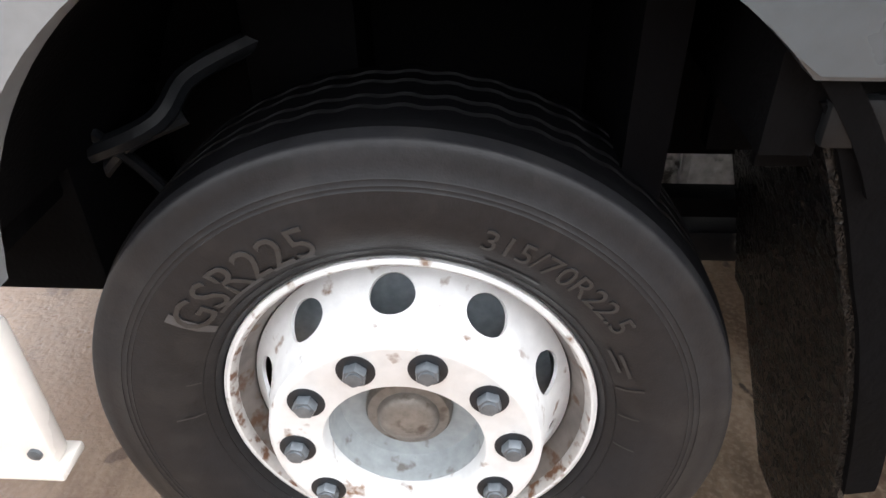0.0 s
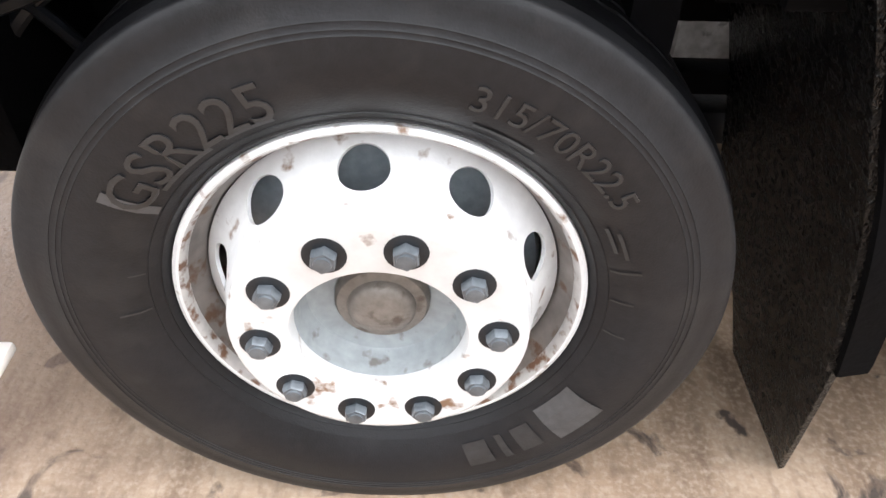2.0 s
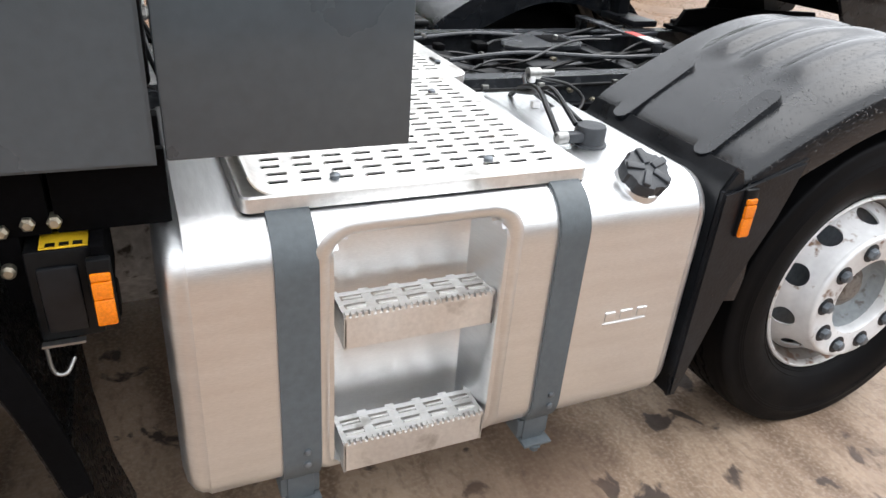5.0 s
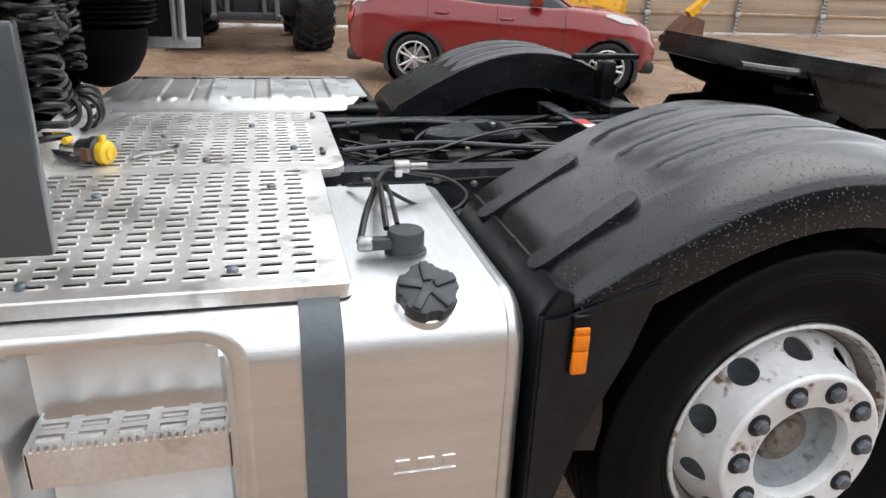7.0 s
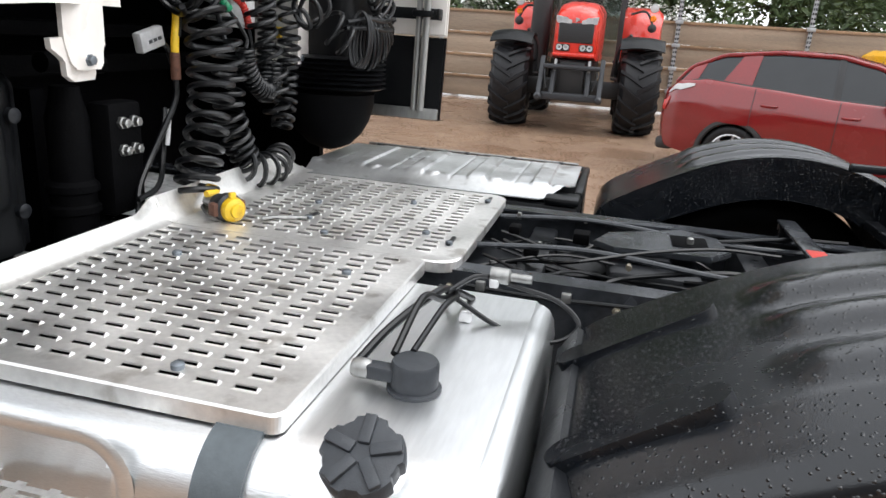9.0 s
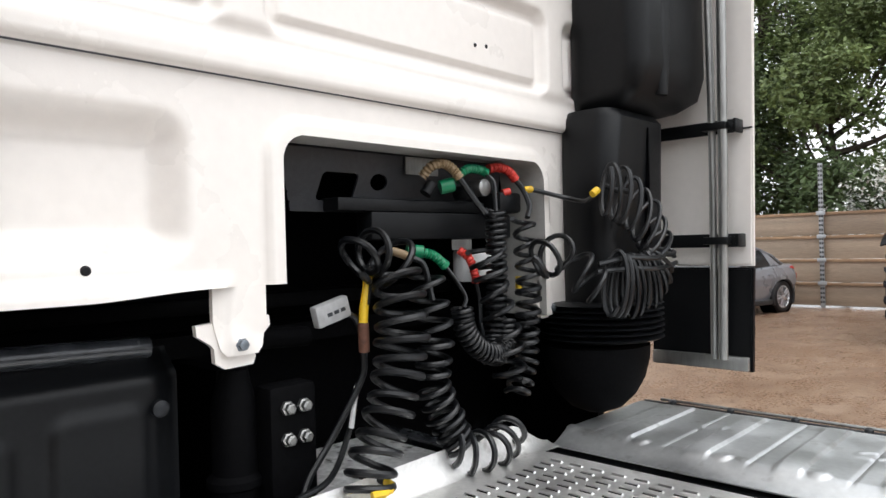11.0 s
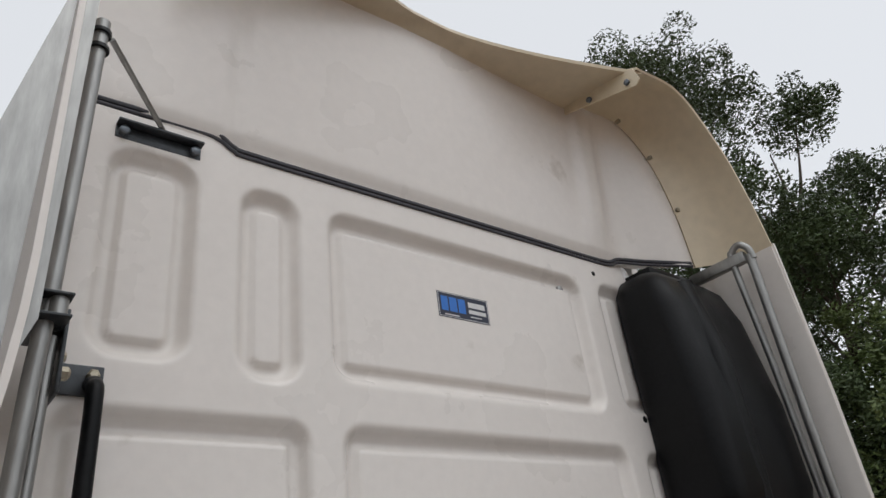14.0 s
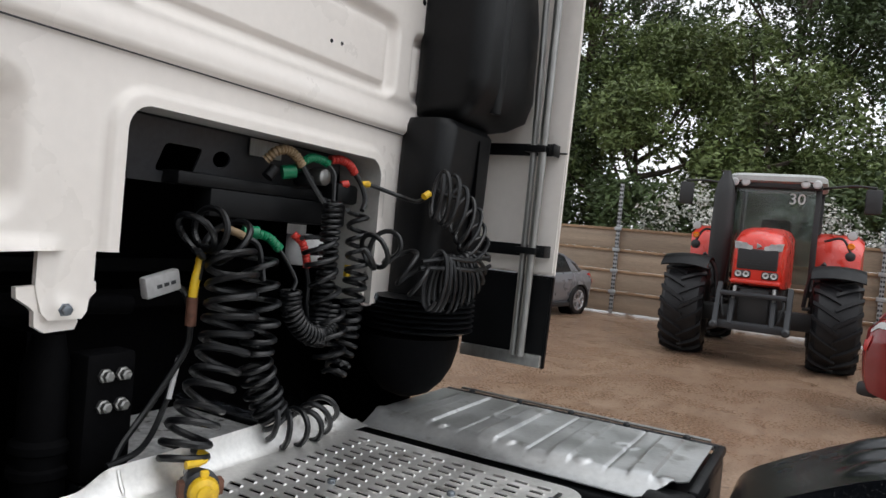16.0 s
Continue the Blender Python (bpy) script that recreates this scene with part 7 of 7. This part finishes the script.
        bm = loft(bmesh.new(), [block(-0.06, 0.06, -0.09, 0.09, z, 0.04) for z in (0.0,)] + [block(-0.085, 0.085, -0.12, 0.12, 0.04, 0.05), block(-0.085, 0.085, -0.12, 0.12, 0.11, 0.05), block(-0.05, 0.05, -0.08, 0.08, 0.15, 0.03)])
        bmesh.ops.transform(bm, matrix=m @ Matrix.Translation((x_out - 0.5, s * (w + 0.1), zt(x_out - 0.5) + 0.02)), verts=bm.verts)
        part("door_mirror", bm, paint, body)
        for x in (1.3, 2.15):
            y, z = side(x, 0.8)
            part("door_handle", tube(bmesh.new(), smooth_line([put(x - 0.09, s * (y - 0.004), z), put(x - 0.06, s * (y + 0.03), z), put(x + 0.06, s * (y + 0.03), z), put(x + 0.09, s * (y - 0.004), z)], 5), 0.012), paint, body)
        for x, bend in ((1.12, -0.18), (2.02, 0.0), (x_out - 0.12, 0.06)):
            part("door_gap", tube(bmesh.new(), [put(x + bend * step01(0.45, 0.05, v), s * (side(x + bend * step01(0.45, 0.05, v), v)[0] + 0.0005), side(x, v)[1]) for v in span(0.12, 0.99, 20)], 0.0042, 5), TRIM, body)
    for x0, x1 in ((-0.01, 0.22), (length - 0.2, length + 0.01)):
        w = side(0.3 if x0 < 1 else length - 0.3, 0.2)[0] - 0.12
        bm = boxes((x0, x1, -w, w, 0.26, 0.42), bevel=0.05)
        bmesh.ops.transform(bm, matrix=m, verts=bm.verts)
        part("lower_bumper", bm, TRIM, body)
    return c


head = math.degrees(math.atan2(-0.85, 2.42))
rear = Vector((3.58, 8.28, 0))
ahead = Vector((math.cos(radians(head)), math.sin(radians(head)), 0))
left = Vector((-ahead.y, ahead.x, 0))
car(rear + left * 0.87 - ahead * 0.95, head, CARRED, "red compact crossover car parked in the yard", 4.13, 3.48, 0.95,
    [(0, 0.46), (0.1, 0.32), (0.5, 0.25), (3.5, 0.25), (3.95, 0.3), (4.13, 0.42)],
    [(0, 0.84), (0.05, 1.0), (0.2, 1.12), (0.55, 1.17), (1.2, 1.12), (2.0, 1.06), (2.7, 1.04), (3.0, 1.05), (3.4, 1.02), (3.75, 0.95), (4.0, 0.83), (4.13, 0.64)],
    [(0, 0.58), (0.06, 0.72), (0.25, 0.83), (0.8, 0.86), (3.3, 0.86), (3.7, 0.81), (3.95, 0.69), (4.13, 0.5)],
    [(0.12, 1.12), (0.35, 1.36), (0.7, 1.5), (1.3, 1.565), (1.9, 1.56), (2.3, 1.48), (2.7, 1.26), (3.02, 1.07)],
    [(0.2, 0.42, 0.35, 0.5, CARRED), (0.72, 1.06, 0.9, 1.1, CARRED), (1.93, 2.0, 1.9, 1.97, TRIM)], LAMP)
car(Vector((-3.3, 16.5, 0)), -101.5, SILVER, "silver saloon car parked beside the fence", 4.4, 3.5, 0.85,
    [(0, 0.42), (0.1, 0.3), (0.5, 0.23), (3.8, 0.23), (4.2, 0.28), (4.4, 0.38)],
    [(0, 0.78), (0.05, 0.93), (0.25, 0.99), (0.8, 0.98), (1.8, 0.94), (2.9, 0.92), (3.3, 0.9), (3.9, 0.8), (4.25, 0.68), (4.4, 0.52)],
    [(0, 0.6), (0.06, 0.72), (0.3, 0.82), (0.9, 0.845), (3.4, 0.845), (3.9, 0.79), (4.2, 0.68), (4.4, 0.5)],
    [(0.45, 0.99), (0.9, 1.25), (1.3, 1.39), (1.8, 1.43), (2.2, 1.41), (2.6, 1.28), (3.15, 0.93)],
    [(0.75, 1.1, 1.0, 1.2, SILVER), (1.9, 1.98, 1.88, 1.96, TRIM)], TAIL)


# -- farm tractor --
def farm_tractor(cx, cy):
    t = thing("farm_tractor", "red farm tractor facing the lorry with a pale roof", "tractor", (cx, cy, 0))

    def bx(name, rows, mat, parent=t, bevel=0.03, label=""):
        bm = boxes(*[(cx + a, cx + b, cy + c, cy + d, e, f) for a, b, c, d, e, f in rows], bevel=bevel)
        return part(name, bm, mat, parent, label)

    def rod(name, pts, r, mat, parent=t, label=""):
        return part(name, tube(bmesh.new(), smooth_line([(cx + x, cy + y, z) for x, y, z in pts], 5), r, 8), mat, parent, label)

    def big_wheel(x, y, r, w, lean):
        spin = pose(0, 0, 0, 0, 0, lean).to_3x3()
        hub = Vector((cx + x, cy + y, r))
        bm = bmesh.new()
        lathe(bm, [(r * 0.5, -w / 2 + 0.05), (r * 0.56, -w / 2 + 0.01), (r * 0.7, -w / 2 - 0.01), (r * 0.86, -w / 2 + 0.01), (r * 0.93, -w / 2 + 0.06), (r * 0.945, 0), (r * 0.93, w / 2 - 0.06), (r * 0.86, w / 2 - 0.01), (r * 0.7, w / 2 + 0.01), (r * 0.56, w / 2 - 0.01), (r * 0.5, w / 2 - 0.05)], hub, 56, "x", m=spin)
        tyre = part("wheel", bm, RUBBER, t, "large black tractor tyre with chevron lugs")
        for s in (-1, 1):
            shared = None
            for k in range(18):
                a = 20 * k + (10 if s > 0 else 0)
                m = Matrix.Translation(hub) @ spin.to_4x4() @ pose(0, 0, 0, -a)
                if shared is None:
                    bm = bmesh.new()
                    pts = []
                    for f in span(0, 1, 5):
                        xx = s * (-0.03 + (w / 2 + 0.04) * f)
                        yy = 0.02 + 0.3 * f * r
                        drop = r * 0.06 * f ** 4
                        hi = math.sqrt(max((r - drop) ** 2 - yy ** 2, 0.01))
                        lo = math.sqrt(max((r * 0.9 - drop * 1.5) ** 2 - yy ** 2, 0.01))
                        pts.append([bm.verts.new((xx, yy - 0.04, lo)), bm.verts.new((xx, yy - 0.027, hi)), bm.verts.new((xx, yy + 0.027, hi)), bm.verts.new((xx, yy + 0.04, lo))])
                    for p, q in zip(pts, pts[1:]):
                        for i in range(4):
                            bm.faces.new((p[i], p[(i + 1) % 4], q[(i + 1) % 4], q[i]))
                    bm.faces.new(pts[0])
                    bm.faces.new(pts[-1])
                    ob = part("lug", bm, RUBBER, tyre, smooth=False)
                    shared = ob.data
                else:
                    ob = new("lug", shared)
                    ob.parent = tyre
                ob.matrix_basis = m
        bm = disc(bmesh.new(), [(r * 0.5, -w * 0.3), (r * 0.45, -w * 0.12), (r * 0.25, -w * 0.08), (r * 0.2, -w * 0.32), (r * 0.05, -w * 0.34)], hub, 36, "x", m=spin)
        part("wheel_disc", bm, GALV, tyre, "pale grey wheel disc")
        return tyre

    for s in (-1, 1):
        big_wheel(s * 1.04, 0.0, 0.7, 0.6, 3)
        big_wheel(s * 0.98, 2.75, 0.95, 0.66, 0)
        # curved front fender on its stay
        bm = bmesh.new()
        sheet(bm, span(52, 112, 14), span(-0.34, 0.34, 8), lambda a, u: (cx + s * 1.04 + u, cy - 0.8 * math.cos(radians(a)), 0.76 + 0.8 * math.sin(radians(a)) - 0.35 * u * u))
        thicken(bm, 0.02)
        part("front_fender", bm, PLASTIC, t, "black curved front fender")
        rod("fender_stay", [(s * 0.62, 0.15, 0.9), (s * 0.68, 0.2, 1.35), (s * 0.85, 0.1, 1.58)], 0.03, TRIM)
        # rear fender with its rounded front
        secs = []
        for y, z0, z1, w in ((1.72, 1.3, 1.5, 0.25), (1.78, 1.15, 1.8, 0.33), (2.0, 1.1, 2.02, 0.37), (2.5, 1.1, 2.12, 0.38), (3.3, 1.1, 2.05, 0.38)):
            secs.append([Vector((cx, cy + y, 0)) + Vector(p) for p in ((s * 1.02 - w, 0, z0), (s * 1.02 - w, 0, z1 - 0.08), (s * 1.02 - w + 0.08, 0, z1), (s * 1.02 + w - 0.1, 0, z1), (s * 1.02 + w, 0, z1 - 0.1), (s * 1.02 + w, 0, z0))])
        part("rear_fender", loft(bmesh.new(), secs), TRED, t, "red rear fender", angle=40)
        for k in range(3):
            bx("cab_step", [(s * 0.74 - 0.16, s * 0.74 + 0.16, 1.0, 1.4, 0.5 + 0.3 * k, 0.54 + 0.3 * k)], TRIM, bevel=0.01)
        arm = rod("mirror_arm", [(s * 0.66, 1.4, 2.8), (s * 1.1, 1.3, 2.86), (s * 1.45, 1.25, 2.84)], 0.02, TRIM)
        bx("mirror", [(s * 1.42 - 0.12, s * 1.42 + 0.12, 1.22, 1.3, 2.42, 2.82)], TRIM, arm, 0.04)
        rod("lamp_stalk", [(s * 0.8, 1.35, 1.95), (s * 1.05, 1.25, 2.0), (s * 1.2, 1.2, 1.75)], 0.02, TRIM)
        part("round_lamp", disc(bmesh.new(), [(0.06, 1.3), (0.075, 1.2), (0.065, 1.17), (0.02, 1.165)], (cx + s * 1.18, cy, 2.06), 24), LAMP, t, "round work lamp")
        part("indicator_lamp", disc(bmesh.new(), [(0.055, 1.28), (0.055, 1.2), (0.04, 1.18)], (cx + s * 1.18, cy, 1.89), 18), AMBER, t, "amber indicator lamp")
        part("low_round_lamp", disc(bmesh.new(), [(0.075, 1.28), (0.075, 1.2), (0.05, 1.18)], (cx + s * 1.18, cy, 1.73), 18), TRIM, t)
    # bonnet with a domed top and sharp nose
    secs = []
    for y, w, z0, z1 in ((-0.66, 0.26, 1.26, 1.76), (-0.64, 0.31, 1.2, 1.84), (-0.55, 0.34, 1.16, 1.92), (-0.3, 0.36, 1.14, 2.0), (0.2, 0.37, 1.14, 2.06), (1.25, 0.38, 1.14, 2.1)):
        secs.append([(cx + k * w, cy + y, z0 if abs(k) == 1 and low else z1 - d) for k, d, low in ((-1, 0, True), (-1, 0.3, False), (-0.97, 0.16, False), (-0.82, 0.06, False), (-0.5, 0.012, False), (0, 0, False), (0.5, 0.012, False), (0.82, 0.06, False), (0.97, 0.16, False), (1, 0.3, False), (1, 0, True))])
    hood = part("bonnet", loft(bmesh.new(), secs), TRED, t, "bright red domed bonnet", angle=35)
    bx("grille", [(-0.27, 0.27, -0.685, -0.6, 1.4, 1.7)], TRIM, hood, 0.02, "black mesh grille")
    for k in range(7):
        bx("grille_bar", [(-0.25, 0.25, -0.692, -0.684, 1.43 + 0.038 * k, 1.437 + 0.038 * k)], RACK, hood, 0.0)
    for s in (-1, 1):
        bm = prism(bmesh.new(), [(cx + s * 0.07, 1.67), (cx + s * 0.31, 1.69), (cx + s * 0.33, 1.8), (cx + s * 0.24, 1.79), (cx + s * 0.08, 1.74)], cy - 0.69, cy - 0.55, bevel=0.012)
        unit = part("headlamp", bm, LAMP, hood, "slanted headlamp unit")
        for x in (0.18, 0.27):
            part("reflector", disc(bmesh.new(), [(0.04, cy - 0.69), (0.045, cy - 0.698), (0.02, cy - 0.694)], (cx + s * x, 0, 1.74), 16), GALV, unit)
        low = bx("low_lamp", [(s * 0.18 - 0.11, s * 0.18 + 0.11, -0.7, -0.6, 1.27, 1.38)], TRIM, hood, 0.03)
        for x in (0.13, 0.235):
            part("reflector", disc(bmesh.new(), [(0.042, cy - 0.695), (0.045, cy - 0.705), (0.02, cy - 0.7)], (cx + s * x, 0, 1.33), 18), LAMP, low)
    part("badge", disc(bmesh.new(), [(0.05, cy - 0.68), (0.04, cy - 0.7)], (cx, 0, 1.745), 3), GALV, hood)
    bx("bumper", [(-0.33, 0.33, -0.72, -0.5, 1.19, 1.25)], TRED, hood, 0.02)
    # front linkage
    link = bx("front_linkage", [(-0.2, 0.2, -0.62, -0.5, 0.62, 1.12)], TRIM, t, 0.02, "dark grey front linkage frame")
    for s in (-1, 1):
        bm = prism(bmesh.new(), [(cy - 0.95, 0.55), (cy - 0.55, 0.5), (cy - 0.5, 1.16), (cy - 0.6, 1.18), (cy - 0.72, 0.95)], cx + s * 0.47 - 0.035, cx + s * 0.47 + 0.035, "x", bevel=0.01)
        part("linkage_arm", bm, RACK, link)
        rod("linkage_ram", [(s * 0.28, -0.82, 0.6), (s * 0.27, -0.7, 0.95)], 0.045, RACK, link)
        rod("ram_rod", [(s * 0.27, -0.7, 0.95), (s * 0.26, -0.64, 1.14)], 0.025, STEEL, link)
        rod("linkage_hose", [(s * 0.2, -0.6, 1.1), (s * 0.4, -0.78, 0.98), (s * 0.36, -0.84, 0.7)], 0.015, HOSE, link)
        part("link_ball", disc(bmesh.new(), [(0.03, cy - 1.0), (0.06, cy - 0.96), (0.03, cy - 0.9)], (cx + s * 0.47, 0, 0.57), 14), RACK, link)
    for z0, z1 in ((0.52, 0.64), (1.0, 1.07)):
        bx("linkage_bar", [(-0.44, 0.44, -0.84, -0.74, z0, z1)], RACK, link, 0.02)
    bx("front_axle", [(-0.8, 0.8, -0.12, 0.12, 0.55, 0.82)], TRIM, t, 0.05)
    bx("chassis_frame", [(-0.3, 0.3, -0.5, 2.4, 0.6, 1.15)], TRIM)
    # cab
    for row in ((-0.6, 0.6, 1.32, 1.345, 1.2, 2.82), (-0.68, -0.655, 1.35, 2.9, 1.0, 2.82), (0.655, 0.68, 1.35, 2.9, 1.0, 2.82), (-0.6, 0.6, 2.9, 2.92, 1.5, 2.82)):
        bx("cab_glass", [row], CAB_GLASS, t, 0.0, "clear tinted cab glass").visible_shadow = False
    for x, y in ((-0.65, 1.33), (0.65, 1.33), (-0.67, 2.9), (0.67, 2.9)):
        bx("cab_pillar", [(x - 0.045, x + 0.045, y - 0.045, y + 0.045, 1.0, 2.86)], TRIM, t, 0.01)
    bm = loft(bmesh.new(), [[(cx + p[0], cy + 2.05 + p[1], z) for p in block(-w, w, -d, d, 0, 0.25)] for z, w, d in ((2.84, 0.68, 0.92), (2.87, 0.76, 1.0), (2.95, 0.76, 1.0), (3.0, 0.7, 0.9), (3.02, 0.5, 0.7))])
    roof = part("cab_roof", bm, ROOFGREY, t, "pale grey cab roof", angle=40)
    bx("roof_visor", [(-0.7, 0.7, 1.12, 1.28, 2.76, 2.85)], TRIM, roof, 0.02)
    for x in (-0.62, -0.45, 0.45, 0.62):
        part("roof_lamp", disc(bmesh.new(), [(0.06, 1.14), (0.07, 1.07), (0.05, 1.05)], (cx + x, cy, 2.84), 16), LAMP, roof)
    bm = loft(bmesh.new(), [[(cx - 0.74 + p[0], cy + 0.95 + p[1], z) for p in block(-w, w, -w, w, 0, w * 0.7)] for z, w in ((1.1, 0.13), (1.5, 0.15), (1.6, 0.17), (2.6, 0.16), (2.78, 0.13), (2.9, 0.08), (3.0, 0.06))])
    part("exhaust_pipe", bm, TRIM, t, "thick black upright exhaust pipe")
    bx("seat", [(-0.25, 0.25, 2.1, 2.3, 1.5, 2.3)], TRIM, t, 0.08)
    part("steering_wheel", disc(bmesh.new(), [(0.2, 1.98), (0.22, 2.0), (0.2, 2.02)], (cx, cy + 1.7, 0), 24, "z"), RACK, t)
    bm = letters(bmesh.new(), "30", 0.26, 0.002, lambda x, y, z: (cx + 0.34 + x, cy + 1.312 - z, 2.6 + y))
    part("windscreen_number", bm, LABEL, t, "white number on the windscreen", smooth=False)
    t.scale = (1.06, 1.06, 1.06)


ROOFGREY = material("pale_grey_roof", (0.42, 0.43, 0.42), 0.45, vary=0.08, bump=0.05)
farm_tractor(1.4, 12.19)


# -- mini excavator --
def excavator(cx, cy):
    t = thing("excavator", "yellow tracked excavator with a folded boom", "excavator", (cx, cy, 0))
    for s in (-0.75, 0.75):
        bm = prism(bmesh.new(), [(cx - 1.2, 0.25), (cx - 1.05, 0.03), (cx + 1.05, 0.03), (cx + 1.2, 0.25), (cx + 1.1, 0.5), (cx - 1.1, 0.5)], cy + s - 0.2, cy + s + 0.2, bevel=0.03)
        part("track", bm, RUBBER, t, "muddy rubber track")
    part("undercarriage", boxes((cx - 0.6, cx + 0.6, cy - 0.6, cy + 0.6, 0.35, 0.72), bevel=0.03), TRIM, t)
    secs = []
    for x, w, z0, z1 in ((-1.25, 0.45, 0.85, 1.45), (-1.2, 0.7, 0.75, 1.6), (-1.0, 0.85, 0.72, 1.7), (-0.2, 0.9, 0.72, 1.72), (0.6, 0.88, 0.72, 1.68), (0.9, 0.8, 0.74, 1.5)):
        secs.append([(cx + x, cy - w, z0 + 0.1), (cx + x, cy - w, z1 - 0.15), (cx + x, cy - w + 0.12, z1), (cx + x, cy + w - 0.12, z1), (cx + x, cy + w, z1 - 0.15), (cx + x, cy + w, z0 + 0.1), (cx + x, cy + w - 0.1, z0), (cx + x, cy - w + 0.1, z0)])
    house = part("engine_housing", loft(bmesh.new(), secs), DIGGER, t, "rounded yellow engine housing", angle=40)
    for q in range(5):
        part("vent_slot", boxes((cx - 1.0, cx - 0.65, cy - 0.92, cy - 0.85, 1.1 + 0.09 * q, 1.14 + 0.09 * q), bevel=0.01), TRIM, house)
        part("vent_slot", boxes((cx + 0.3, cx + 0.6, cy - 0.92, cy - 0.86, 1.1 + 0.09 * q, 1.14 + 0.09 * q), bevel=0.01), TRIM, house)
    part("cab", boxes((cx - 0.3, cx + 0.8, cy + 0.0, cy + 0.85, 1.6, 2.6), bevel=0.08), TGLASS, t)
    part("cab_frame", boxes((cx - 0.34, cx - 0.26, cy - 0.04, cy + 0.04, 1.6, 2.65), (cx + 0.76, cx + 0.84, cy - 0.04, cy + 0.04, 1.6, 2.65), (cx - 0.34, cx + 0.84, cy - 0.04, cy + 0.9, 2.6, 2.68), bevel=0.02), DIGGER, t)
    bm = tube(bmesh.new(), smooth_line([(cx + 0.9, cy - 0.2, 0.95), (cx + 1.5, cy - 0.2, 1.7), (cx + 2.0, cy - 0.2, 2.4), (cx + 2.9, cy - 0.2, 2.6)], 5), 0.16, 4)
    boom = part("boom", bm, DIGGER, t, "yellow boom", angle=30)
    part("slew_bracket", boxes((cx + 0.8, cx + 1.25, cy - 0.42, cy + 0.05, 0.75, 1.2), bevel=0.05), DIGGER, t)
    bm = tube(bmesh.new(), [(cx + 4.4, cy - 0.25, 2.1), (cx + 2.75, cy - 0.2, 0.75)], 0.12, 4)
    part("dipper_arm", bm, DIGGER, t, "yellow dipper arm", angle=30)
    bm = tube(bmesh.new(), [(cx + 2.9, cy - 0.2, 2.6), (cx + 4.4, cy - 0.25, 2.1)], 0.13, 4)
    part("boom_end", bm, DIGGER, t, angle=30)
    part("ram", tube(bmesh.new(), [(cx + 1.1, cy - 0.2, 1.0), (cx + 2.2, cy - 0.2, 2.1)], 0.05), STEEL, boom)
    part("ram", tube(bmesh.new(), [(cx + 3.9, cy - 0.25, 1.85), (cx + 3.0, cy - 0.25, 0.85)], 0.05), STEEL, boom)
    bm = prism(bmesh.new(), [(cx + 2.2, 0.1), (cx + 2.6, 0.02), (cx + 2.95, 0.15), (cx + 2.95, 0.65), (cx + 2.75, 0.72), (cx + 2.5, 0.5)], cy - 0.55, cy + 0.1, bevel=0.02)
    part("bucket", bm, RUSTY, t, "rusty brown bucket")


excavator(7.4, 12.6)
bm = boxes((7.2, 9.4, 11.0, 11.3, 0.0, 0.36), bevel=0.02)
tagged(part("timber_baulk", bm, BOARD, None, smooth=False), "pale brown timber baulk lying in the yard", "timber")
